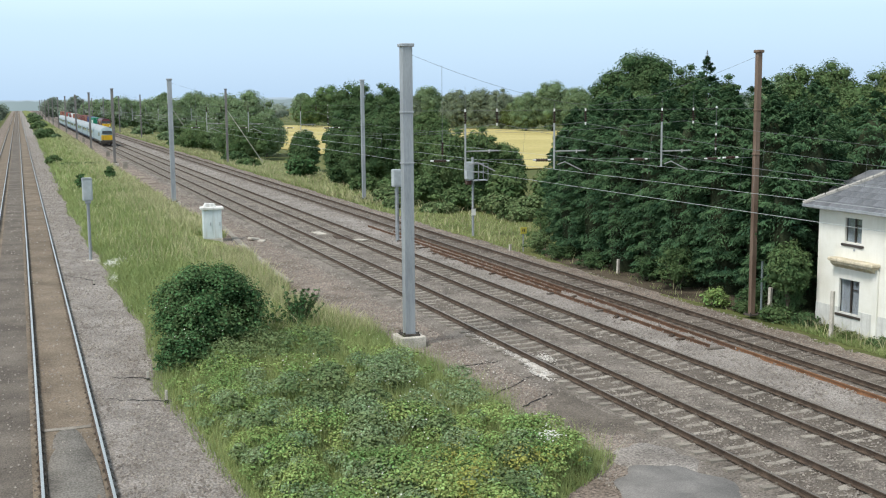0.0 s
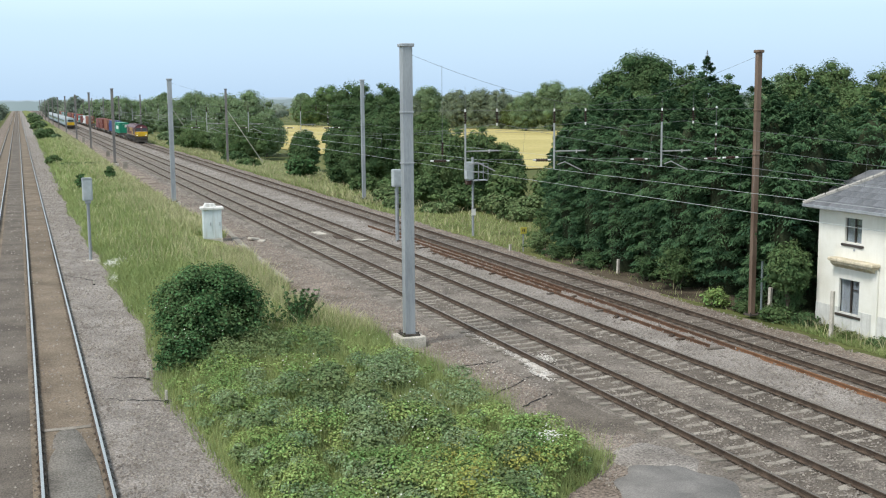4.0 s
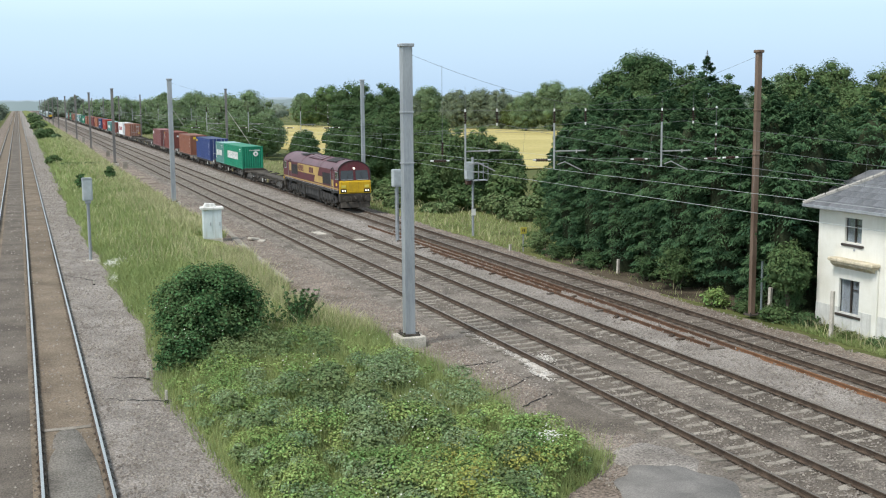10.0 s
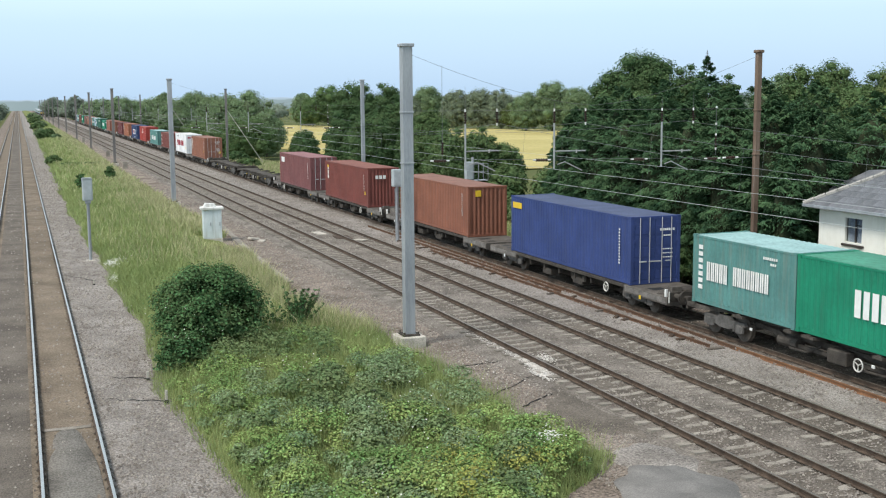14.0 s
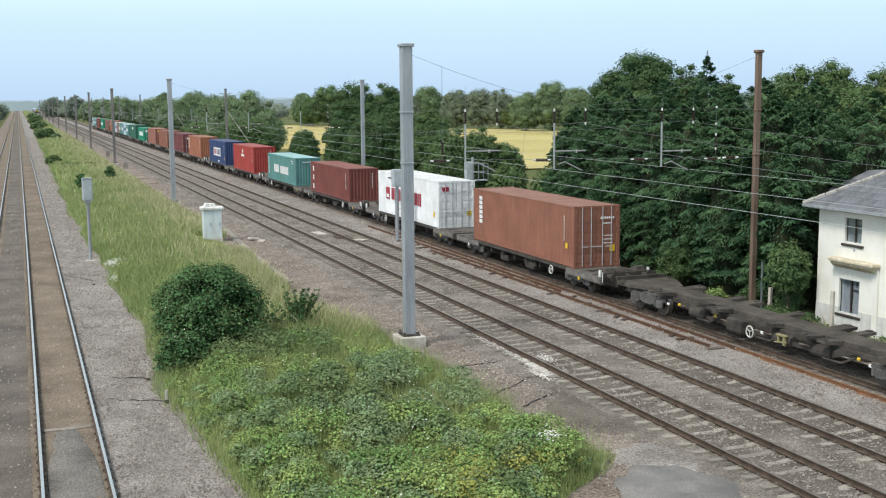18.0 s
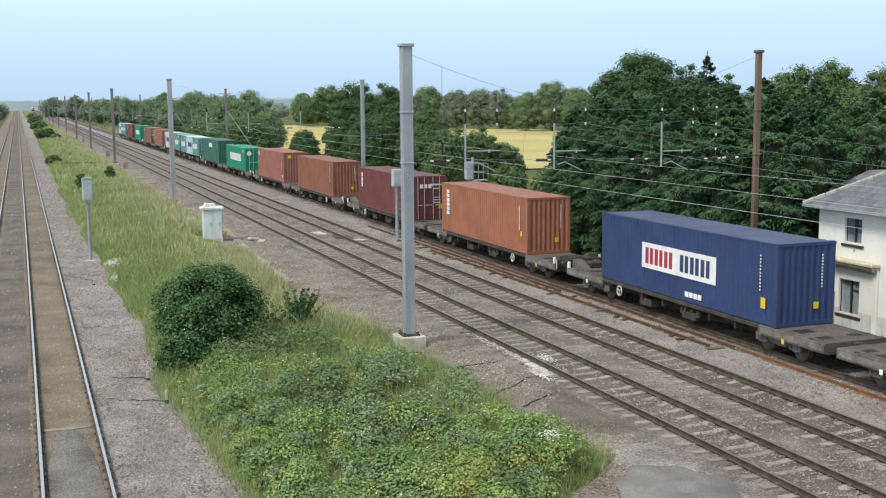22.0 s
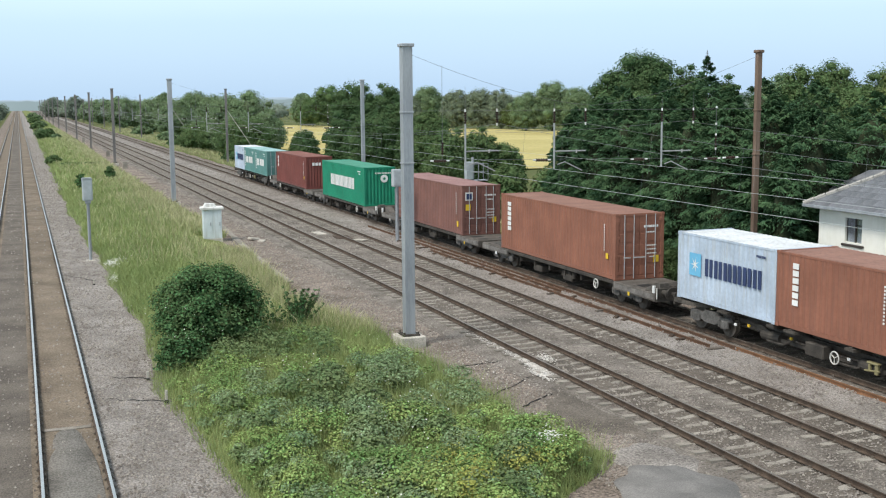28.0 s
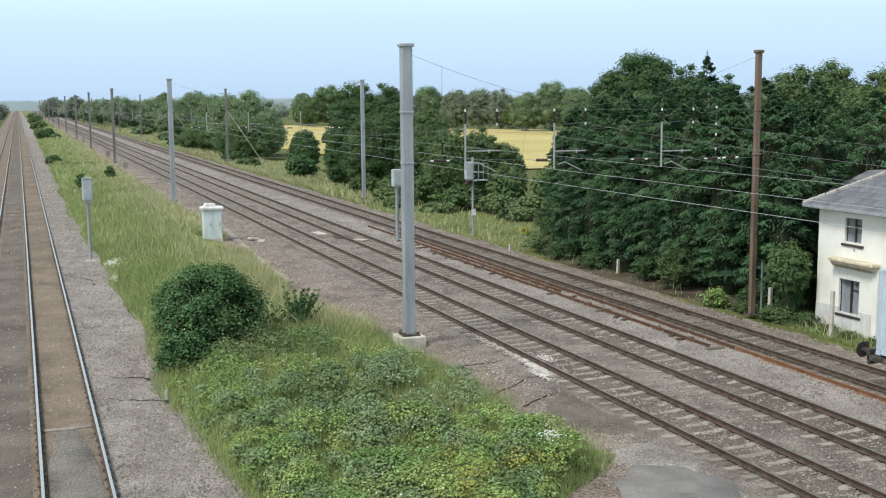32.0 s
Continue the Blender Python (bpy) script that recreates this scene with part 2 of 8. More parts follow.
M_BRAMBLE_DARK = leaf_mat("nettle_leaves", (0.115, 0.175, 0.075), (0.195, 0.255, 0.115), island=0.35)
M_GRASS = leaf_mat("tall_grass", (0.245, 0.312, 0.122), (0.35, 0.402, 0.175), island=0.2, scale=0.25, through=0.25)
M_GRASS_DRY = leaf_mat("seeding_grass", (0.42, 0.415, 0.23), (0.54, 0.51, 0.31), island=0.25, scale=0.3, through=0.25)
M_FLOWER = leaf_mat("white_blossom", (0.62, 0.62, 0.55), (0.8, 0.8, 0.74), island=0.15)
# aerial haze is mixed into this grey-green, for the farthest trees
M_FARWOOD = leaf_mat("hazed_far_woodland", (0.185, 0.235, 0.185), (0.255, 0.30, 0.225), scale=0.08, through=0.35)


# ---- mesh tools ----
class Shape:
    """Collects boxes, tubes and sheets into one mesh."""

    def __init__(self):
        self.v, self.f, self.k = [], [], []

    def add(self, vs, fs, k=0):
        b = len(self.v)
        self.v += [tuple(q) for q in vs]
        self.f += [[i + b for i in q] for q in fs]
        self.k += [k] * len(fs)
        return self

    def box(self, x0, y0, z0, x1, y1, z1, c=0.0, k=0):
        if c <= 0:
            vs = [(x, y, z) for x in (x0, x1) for y in (y0, y1) for z in (z0, z1)]
            return self.add(vs, [(0, 1, 3, 2), (4, 6, 7, 5), (0, 4, 5, 1), (2, 3, 7, 6), (0, 2, 6, 4), (1, 5, 7, 3)], k)
        c = min(c, (x1 - x0) * 0.45, (y1 - y0) * 0.45, (z1 - z0) * 0.45)
        bm = bmesh.new()
        bmesh.ops.create_cube(bm, size=1, matrix=Matrix.Translation(((x0 + x1) / 2, (y0 + y1) / 2, (z0 + z1) / 2)) @ Matrix.Diagonal((x1 - x0, y1 - y0, z1 - z0, 1)))
        bmesh.ops.bevel(bm, geom=bm.edges[:], offset=c, segments=1, affect="EDGES")
        bm.verts.index_update()
        self.add([q.co[:] for q in bm.verts], [[q.index for q in f.verts] for f in bm.faces], k)
        bm.free()
        return self

    def tube(self, p, q, r, n=8, r2=None, caps=True, k=0):
        p, q = Vector(p), Vector(q)
        d = (q - p).normalized()
        u = d.orthogonal().normalized()
        w = d.cross(u)
        r2 = r if r2 is None else r2
        ring = [(math.cos(2 * math.pi * i / n), math.sin(2 * math.pi * i / n)) for i in range(n)]
        vs = [p + (u * a + w * b) * r for a, b in ring] + [q + (u * a + w * b) * r2 for a, b in ring]
        fs = [(i, (i + 1) % n, n + (i + 1) % n, n + i) for i in range(n)]
        if caps:
            fs += [tuple(range(n - 1, -1, -1)), tuple(range(n, 2 * n))]
        return self.add(vs, fs, k)

    def path(self, pts, r, n=6, k=0):
        """One bent tube through the points."""
        pts = [Vector(q) for q in pts]
        u, vs = None, []
        for i, q in enumerate(pts):
            d = (pts[min(i + 1, len(pts) - 1)] - pts[max(i - 1, 0)]).normalized()
            u = (d.orthogonal() if u is None else u - d * u.dot(d)).normalized()
            w = d.cross(u)
            vs += [q + (u * math.cos(6.28319 * j / n) + w * math.sin(6.28319 * j / n)) * r for j in range(n)]
        fs = [(i * n + j, i * n + (j + 1) % n, (i + 1) * n + (j + 1) % n, (i + 1) * n + j) for i in range(len(pts) - 1) for j in range(n)]
        fs += [tuple(range(n - 1, -1, -1)), tuple(range(len(vs) - n, len(vs)))]
        return self.add(vs, fs, k)

    def extrude(self, prof, y0, y1, axis="Y", k=0, closed=True, caps=True):
        """prof: (x, z) points; swept along Y (or, with axis X, (y, z) points along X)."""
        n = len(prof)
        mk = (lambda a, s, b: (a, s, b)) if axis == "Y" else (lambda a, s, b: (s, a, b))
        vs = [mk(a, y0, b) for a, b in prof] + [mk(a, y1, b) for a, b in prof]
        fs = [(i, (i + 1) % n, n + (i + 1) % n, n + i) for i in range(n if closed else n - 1)]
        if caps and closed:
            fs += [tuple(range(n - 1, -1, -1)), tuple(range(n, 2 * n))]
        return self.add(vs, fs, k)

    def mesh(self, name, mats, smooth=False, weld=False):
        me = bpy.data.meshes.new(name)
        me.from_pydata(self.v, [], self.f)
        for m in (mats if isinstance(mats, (list, tuple)) else [mats]):
            me.materials.append(m)
        if any(self.k):
            me.polygons.foreach_set("material_index", self.k)
        bm = bmesh.new()
        bm.from_mesh(me)
        if weld:
            bmesh.ops.remove_doubles(bm, verts=bm.verts, dist=0.0005)
        bmesh.ops.recalc_face_normals(bm, faces=bm.faces)
        bm.to_mesh(me)
        bm.free()
        if smooth:
            me.polygons.foreach_set("use_smooth", [True] * len(me.polygons))
            me.set_sharp_from_angle(angle=radians(35))
        return me


def fast_mesh(name, v, tri, mat):
    """A mesh from numpy arrays of corners and triangles."""
    v, tri = np.asarray(v, np.float32), np.asarray(tri, np.int32)
    me = bpy.data.meshes.new(name)
    me.vertices.add(len(v))
    me.vertices.foreach_set("co", v.ravel())
    me.loops.add(tri.size)
    me.loops.foreach_set("vertex_index", tri.ravel())
    me.polygons.add(len(tri))
    me.polygons.foreach_set("loop_start", np.arange(0, tri.size, 3, dtype=np.int32))
    me.materials.append(mat)
    me.update(calc_edges=True)
    return me


def thing(name, x=0, y=0, z=0, rz=0, label="", category="", group="", kind=""):
    ob = new(name)
    ob.empty_display_size = 0.2
    ob.matrix_basis = pose(x, y, z, 0, 0, rz)
    return tagged(ob, label, category, group, kind)


def part(name, shape, mats, parent, label="", smooth=False):
    me = shape.mesh(name, mats, smooth) if isinstance(shape, Shape) else shape
    ob = new(name, me)
    ob.parent = parent
    if label:
        ob["label"] = label
    return ob


def solo(name, shape, mats, label, category, kind="", group="", smooth=False, at=None):
    ob = new(name, shape.mesh(name, mats, smooth) if isinstance(shape, Shape) else shape)
    if at:
        ob.matrix_basis = at
    return tagged(ob, label, category, group, kind)


RNG = np.random.default_rng(7)


def unit(n, rng):
    d = rng.normal(size=(n, 3))
    return d / np.linalg.norm(d, axis=1, keepdims=True)


def leaf_arrays(c, nrm, size, rng, aspect=0.6, axis=None):
    """Folded diamond leaves at c, facing about nrm."""
    n = len(c)
    t = np.cross(nrm, unit(n, rng)) if axis is None else axis - nrm * (axis * nrm).sum(1, keepdims=True)
    t /= np.linalg.norm(t, axis=1, keepdims=True) + 1e-9
    s = np.cross(nrm, t)
    size = np.asarray(size).reshape(-1, 1) * np.ones((n, 1))
    h, w = t * size * 0.5, s * size * 0.5 * aspect
    lift = nrm * size * 0.12
    v = np.stack([c - h, c + w + lift, c + h, c - w + lift], 1).reshape(-1, 3)
    i = np.arange(n)[:, None] * 4
    tri = np.concatenate([i + [0, 1, 2], i + [0, 2, 3]], 1).reshape(-1, 3)
    return v, tri


def blob_arrays(c, r, rng, lump=0.25):
    """A lumpy core."""
    bm = bmesh.new()
    bmesh.ops.create_icosphere(bm, subdivisions=1, radius=1)
    bm.verts.index_update()
    v = np.array([q.co[:] for q in bm.verts])
    f = np.array([[q.index for q in t.verts] for t in bm.faces])
    bm.free()
    v = v * (1 + rng.uniform(-lump, lump, (len(v), 1))) * np.asarray(r) + np.asarray(c)
    return v, f


def merge(parts):
    vs, fs, b = [], [], 0
    for v, f in parts:
        vs.append(v)
        fs.append(np.asarray(f) + b)
        b += len(v)
    return np.concatenate(vs), np.concatenate(fs)


def crown_arrays(clumps, count, leaf, rng, core=0.62, up=0.6, lift=0.5, aspect=0.7, shell=0.45, stray=0.035):
    """clumps: rows (x, y, z, rx, rz). Leaves sit in the outer shell of the clumps, facing outward, round closed cores."""
    cl = np.array(clumps)
    wgt = cl[:, 3] * cl[:, 4]
    idx = rng.choice(len(cl), count, p=wgt / wgt.sum())
    d = unit(count, rng)
    d[:, 2] = np.where(rng.random(count) < up, np.abs(d[:, 2]), d[:, 2])
    rad = np.stack([cl[idx, 3], cl[idx, 3], cl[idx, 4]], 1)
    c = cl[idx, :3] + d * rad * (rng.uniform(shell, 1.0, (count, 1)) ** 0.6 + rng.normal(0, stray, (count, 1)))
    nrm = d * (1 - 0.4 * lift) + np.array([0, 0, lift]) + rng.normal(scale=0.38, size=(count, 3))
    nrm /= np.linalg.norm(nrm, axis=1, keepdims=True)
    out = [leaf_arrays(c, nrm, leaf * rng.uniform(0.6, 1.35, count), rng, aspect)]
    if core:
        for x, y, z, rx, rz in clumps:
            out.append(blob_arrays((x, y, z), np.array([rx, rx, rz]) * core, rng, 0.12))
    return merge(out)


def round_clumps(rx, h, base, k, rng, share=0.34):
    """Clumps spread over the outside of a broad domed crown from base to h, round one closed middle."""
    mid, up, low = base + (h - base) * 0.42, (h - base) * 0.58, (h - base) * 0.42
    out = [(0, 0, mid, rx * 0.98, (h - base) * 0.48), (0, 0, mid + up * 0.32, rx * 0.8, up * 0.64)]
    for i in range(k):
        z = 1 - 2 * (i + rng.random()) / k
        a = i * 2.39996 + rng.uniform(-0.5, 0.5)
        q = math.sqrt(max(0.0, 1 - abs(z) ** 2.4))
        r = rx * share * rng.uniform(0.55, 1.3)
        rz = min(r * 0.8, (h - base) * 0.2)
        f = rng.uniform(0.86, 1.06)
        out.append((math.cos(a) * q * (rx * 1.06 - r) * f, math.sin(a) * q * (rx * 1.06 - r) * f, mid + z * ((up if z > 0 else low) - rz) * f, r, rz))
    return out


def conifer_arrays(rx, h, base, boughs, n, leaf, rng):
    """A dense column of layered, slightly drooping sprays round a closed dark core."""
    def width(f):
        return rx * ((0.75 + 0.71 * f) if f < 0.35 else 1.0 - 0.16 * (f - 0.35) / 0.4 if f < 0.75 else 0.84 * (1 - (f - 0.75) / 0.25) ** 0.75 + 0.05)
    f = (np.arange(boughs) + rng.random(boughs)) / boughs
    a = rng.uniform(0, 6.2832, boughs)
    w = np.array([width(q) for q in f]) * rng.uniform(0.84, 1.12, boughs)
    L = 0.5 * w + 0.35 * rng.random(boughs)
    e = rng.uniform(-0.25, 0.3, boughs) + 1.0 * f ** 4
    ca, sa = np.cos(a), np.sin(a)
    d = np.stack([ca * np.cos(e), sa * np.cos(e), np.sin(e)], 1)
    side = np.stack([-sa, ca, 0 * a], 1)
    root = np.stack([ca * (w - L * 0.9), sa * (w - L * 0.9), base + (h - base) * f - L * np.sin(e) * 0.8], 1)
    i = rng.integers(0, boughs, n)
    t = rng.random(n) ** 0.7
    b = rng.normal(0, 1, n) * (0.3 * L[i] * (1.05 - 0.75 * t) + 0.03)
    c = root[i] + d[i] * (t * L[i])[:, None] + side[i] * b[:, None]
    c[:, 2] += -0.22 * L[i] * t * t - 0.35 * np.abs(b) + rng.normal(0, 0.045, n)
    axis = d[i] + side[i] * (np.sign(b) * 0.7)[:, None] + np.array([0, 0, -0.3]) + rng.normal(0, 0.25, (n, 3))
    nrm = np.array([0, 0, 0.8]) + d[i] * 0.55 + rng.normal(0, 0.3, (n, 3))
    nrm /= np.linalg.norm(nrm, axis=1, keepdims=True)
    out = [leaf_arrays(c, nrm, leaf * rng.uniform(0.6, 1.4, n), rng, 0.32, axis)]
    m, q = 14, 14
    ring = [(math.cos(6.2832 * j / m) * width(r / q) * 0.5 * rng.uniform(0.85, 1.1), math.sin(6.2832 * j / m) * width(r / q) * 0.5 * rng.uniform(0.85, 1.1), h * 0.9 * r / q) for r in range(q + 1) for j in range(m)]
    tri = [t for r in range(q) for j in range(m) for t in ((r * m + j, r * m + (j + 1) % m, (r + 1) * m + j), (r * m + (j + 1) % m, (r + 1) * m + (j + 1) % m, (r + 1) * m + j))]
    return merge(out), (np.array(ring), np.array(tri))


def tree(name, x, y, z, h, rx, mat, count, leaf, style="round", label="", base=None, k=26, seed=0, category="tree", group=""):
    rng = np.random.default_rng(seed + int(x * 7) + int(y * 13))
    t = thing(name, x, y, z, 0, label, category, group)
    base = (0.18 * h if base is None else base)
    tr = Shape()
    r0 = max(0.05, (0.012 if style == "cone" else 0.022) * h)
    top = h * (0.9 if style == "cone" else 0.62)
    bend = [(0, 0, -0.1), (rng.uniform(-.1, .1), rng.uniform(-.1, .1), top * 0.45), (rng.uniform(-.25, .25), rng.uniform(-.25, .25), top)]
    for i, (a, b) in enumerate(zip(bend[:-1], bend[1:])):
        tr.tube(a, b, r0 * (1 - 0.4 * i), 7, r0 * (0.6 - 0.4 * i))
    if style == "cone":
        part("trunk", tr, M_BARK, t)
        (v, f), inner = conifer_arrays(rx, h, base, k, count, leaf, rng)
        # added solid core, coloured dark so the bough gaps read as shaded
        part("inner_growth", fast_mesh("inner_growth", *inner, M_GAP_SHADE), None, t, "dark core that puts shade into the gaps between boughs")
    else:
        cl = round_clumps(rx, h, base, k, rng)
        for c in cl[2:9]:
            q = Vector(bend[1]) * rng.uniform(0.6, 1.2)
            limb = Shape() if name == "sapling" else tr
            limb.tube(q, (c[0] * 0.8, c[1] * 0.8, max(c[2], q[2] + 0.2)), r0 * 0.35, 5, r0 * 0.1)
            if name == "sapling":
                part("limb", limb, M_BARK, t)
        part("trunk", tr, M_BARK, t)
        v, f = crown_arrays(cl, count, leaf, rng, up=0.7, lift=0.5 if y < 150 else 0.3)
    part("crown", fast_mesh("crown", v, f, mat), mat, t)
    return t


# ---- ground ----
XA, XB, X1, X2, X3 = 0.82, -2.50, 16.843, 20.251, 24.936      # track centres
# edges of the grass between the two groups of tracks: (y, left), (y, right)
VERGE_L = [(10, 4.5), (25, 4.3), (27, 4.25), (31, 3.95), (36, 3.85), (44, 4.25), (60, 4.1), (96, 3.65), (160, 3.85), (290, 4.3), (525, 5.2)]
VERGE_R = [(10, 9.0), (20, 10.2), (22.2, 11.3), (23, 12.5), (24, 13.6), (26, 13.3), (28.3, 13.0), (32, 13.1), (36, 12.95), (40, 12.75), (45, 11.9), (50, 11.3), (58, 12.0), (80, 12.5), (103, 12.2), (160, 11.9), (240, 12.4)]


def edge_l(y):
    return float(np.interp(y, [q[0] for q in VERGE_L], [q[1] for q in VERGE_L])) + 0.12 * math.sin(y * 0.31) + 0.1 * math.sin(y * 0.83 + 1)


def edge_r(y):
    return float(np.interp(y, [q[0] for q in VERGE_R], [q[1] for q in VERGE_R])) + 0.14 * math.sin(y * 0.57 + 2) + 0.12 * math.sin(y * 1.1)


g = Shape()
xs = [-3000, -900, -300, -120, -60, -30, -14, -9, -6.5, 4, 9, 14, 27.8, 29, 31, 36, 45, 60, 90, 150, 300, 900, 3000]
ys = [-600, -100, -20, 0, 10] + [15 + 4 * i for i in range(30)] + [140, 170, 210, 260, 330, 420, 560, 800, 1200, 1800, 2600, 4000]


def ground_z(x, y):
    if -6.5 <= x <= 27.8:
        return -0.42
    d = (x - 27.8) if x > 0 else (-6.5 - x)
    return -0.42 - 0.5 * min(1.0, d / 10.0) + 0.10 * noise.noise(Vector((x * 0.2, y * 0.15, 0))) * min(1, d)


vs = [(x, y, ground_z(x, y)) for y in ys for x in xs]
nx = len(xs)
g.add(vs, [(j * nx + i, j * nx + i + 1, (j + 1) * nx + i + 1, (j + 1) * nx + i) for j in range(len(ys) - 1) for i in range(nx - 1)])
solo("ground", g, M_EARTH, "rough green lineside land running flat to the horizon", "ground", "structure", smooth=True)

# ballast, strip beside strip
STRIPS = [(-6.4, -3.9, M_CESS, -0.40, -0.26), (-3.9, -1.4, M_BALLAST_BROWN, -0.26, -0.22), (-1.4, -0.15, M_BALLAST_DARK, -0.22, -0.22), (-0.15, 1.6, M_BALLAST_BROWN, -0.2, -0.2), (1.6, 4.6, M_BALLAST_PINK, -0.215, -0.33),
          (10.6, 14.9, M_CESS, -0.36, -0.29), (14.9, 16.05, M_BALLAST, -0.29, -0.2), (16.05, 17.65, M_BALLAST_DARK, -0.208, -0.208), (17.65, 19.45, M_BALLAST, -0.2, -0.2),
          (19.45, 21.0, M_BALLAST_DARK, -0.208, -0.208), (21.0, 24.0, M_BALLAST_PINK, -0.2, -0.21), (24.0, 25.85, M_BALLAST_DARK, -0.205, -0.205), (25.85, 28.3, M_CESS, -0.25, -0.46)]
for x0, x1, m, z0, z1 in STRIPS:
    s = Shape()
    yy = [-40, 8] + [14 + 0.9 * i for i in range(80)] + [90, 110, 140, 190, 260, 380, 600, 1000, 1700, 3000]
    n = max(2, int((x1 - x0) / 0.3))
    xx = [x0 + (x1 - x0) * i / n for i in range(n + 1)]
    vs = []
    for y in yy:
        for i, x in enumerate(xx):
            zz = z0 + (z1 - z0) * i / n
            vs.append((x, y, zz + (0.045 * noise.noise(Vector((x * 1.7, y * 1.3, 3))) if 0 < i < n else 0)))
    s.add(vs, [(j * (n + 1) + i, j * (n + 1) + i + 1, (j + 1) * (n + 1) + i + 1, (j + 1) * (n + 1) + i) for j in range(len(yy) - 1) for i in range(n)])
    s.add([(x0, yy[0], z0), (x0, yy[-1], z0), (x0, yy[-1], -0.6), (x0, yy[0], -0.6)], [(0, 1, 2, 3)])
    s.add([(x1, yy[0], z1), (x1, yy[-1], z1), (x1, yy[-1], -0.6), (x1, yy[0], -0.6)], [(0, 1, 2, 3)])
    solo("ballast_strip", s, m, "bed of crushed stone ballast along the railway tracks", "ballast", "structure", smooth=True)


# loose stones on the ballast near the bridge
def stones(n, x0, x1, y0, y1, zf, rng):
    y = y0 * (y1 / y0) ** (rng.random(n) ** 1.5)
    x = rng.uniform(x0, x1, n)
    c = np.stack([x, y, zf(x)], 1)
    o = np.array([(1, 0, 0), (-1, 0, 0), (0, 1, 0), (0, -1, 0), (0, 0, 1), (0, 0, -1)])
    f = np.array([(0, 2, 4), (2, 1, 4), (1, 3, 4), (3, 0, 4)])
    r = rng.uniform(0.018, 0.045, (n, 1, 1)) * (1 + 0.012 * np.minimum(110, y[:, None, None] - 20))
    a = rng.uniform(0, 6.28, n)
    rot = np.stack([np.stack([np.cos(a), -np.sin(a), 0 * a], 1), np.stack([np.sin(a), np.cos(a), 0 * a], 1), np.stack([0 * a, 0 * a, 1 + 0 * a], 1)], 1)
    v = (o[None] * rng.uniform(0.6, 1.3, (n, 6, 1)) * r) @ rot.transpose(0, 2, 1) + c[:, None]
    return v.reshape(-1, 3), (f[None] + np.arange(n)[:, None, None] * 6).reshape(-1, 3)


sv, sf = merge([stones(16000, 12.6, 15.1, 17, 120, lambda x: -0.325 + (x - 12.9) * 0.02, RNG), stones(48000, 14.2, 28.0, 17, 330, lambda x: np.where(x > 26, -0.24 - (x - 26) * 0.09, np.where(x < 15.9, -0.27, -0.195)), RNG), stones(18000, 1.7, 4.6, 18, 330, lambda x: -0.21 - (x - 1.6) * 0.04, RNG),
                stones(1500, -1.2, 1.6, 18, 120, lambda x: -0.20 + 0 * x, RNG)])
solo("loose_stones", fast_mesh("loose_stones", sv, sf, M_STONE), M_STONE, "loose angular ballast stones lying between the tracks", "stones", "stuff")

# bare patches
def patch(name, cx, cy, rx, ry, z, mat, label, cat, seed, lump=0.3, n=36):
    rng = random.Random(seed)
    ph = [rng.uniform(0, 6.28) for _ in range(4)]
    pts = []
    for i in range(n):
        a = 6.2832 * i / n
        r = 1 + lump * (math.sin(2 * a + ph[0]) * 0.4 + math.sin(3 * a + ph[1]) * 0.35 + math.sin(7 * a + ph[2]) * 0.25)
        pts.append((cx + rx * r * math.cos(a), cy + ry * r * math.sin(a)))
    s = Shape()
    s.add([(x, y, z) for x, y in pts] + [(cx + (x - cx) * 1.12, cy + (y - cy) * 1.12, z - 0.06) for x, y in pts] + [(cx, cy, z + 0.012)],
          [(i, (i + 1) % n, 2 * n) for i in range(n)] + [(i, n + i, n + (i + 1) % n, (i + 1) % n) for i in range(n)])
    return solo(name, s, mat, label, cat, "structure", smooth=True)


patch("tarmac_patch", 13.9, 21.6, 1.15, 1.5, -0.215, M_ASPHALT, "worn grey tarmac patch at the edge of the cess", "pavement", 3)
patch("gravel_patch", 14.6, 23.6, 0.9, 1.0, -0.235, M_BALLAST_PINK, "pale crumbled gravel beside the worn tarmac", "gravel", 5)
lime = np.random.default_rng(77)
c = np.concatenate([np.stack([lime.normal(x, sx, n), lime.normal(y, sy, n), np.full(n, z)], 1) for x, y, sx, sy, n, z in
                    ((15.86, 33.2, 0.09, 0.5, 2200, -0.178), (15.62, 32.3, 0.1, 0.35, 1300, -0.198), (15.95, 34.6, 0.09, 0.7, 500, -0.18), (15.9, 36.8, 0.12, 1.2, 350, -0.18), (16.7, 34.2, 0.14, 0.35, 260, -0.165), (14.6, 34.0, 0.6, 1.6, 120, -0.255))])
n = len(c)
nr = np.tile([0.0, 0.0, 1.0], (n, 1)) + lime.normal(0, 0.15, (n, 3))
nr /= np.linalg.norm(nr, axis=1, keepdims=True)
solo("lime_spill", fast_mesh("lime_spill", *leaf_arrays(c, nr, lime.uniform(0.03, 0.085, n), lime, 0.8), M_LIME), None, "white powder flecks spilled on ballast beside the rail", "spill", "stuff")
patch("grey_ballast_patch", 0.82, 26.9, 0.6, 4.7, -0.185, M_BALLAST_SLATE, "fresher grey ballast patch between the rails", "ballast", 11, 0.08)
patch("dark_ballast_patch", 15.0, 27.8, 0.8, 2.6, -0.25, M_BALLAST_DARK, "damp dark ballast beside the track", "ballast", 13, 0.4)

# cement bar across the track, at the end of the fresh ballast
solo("cement_strip", Shape().box(0.2, 31.6, -0.2, 1.44, 31.82, -0.172, 0.01), M_SLEEPER, "pale cement strip across the track between the rails", "strip", "structure")

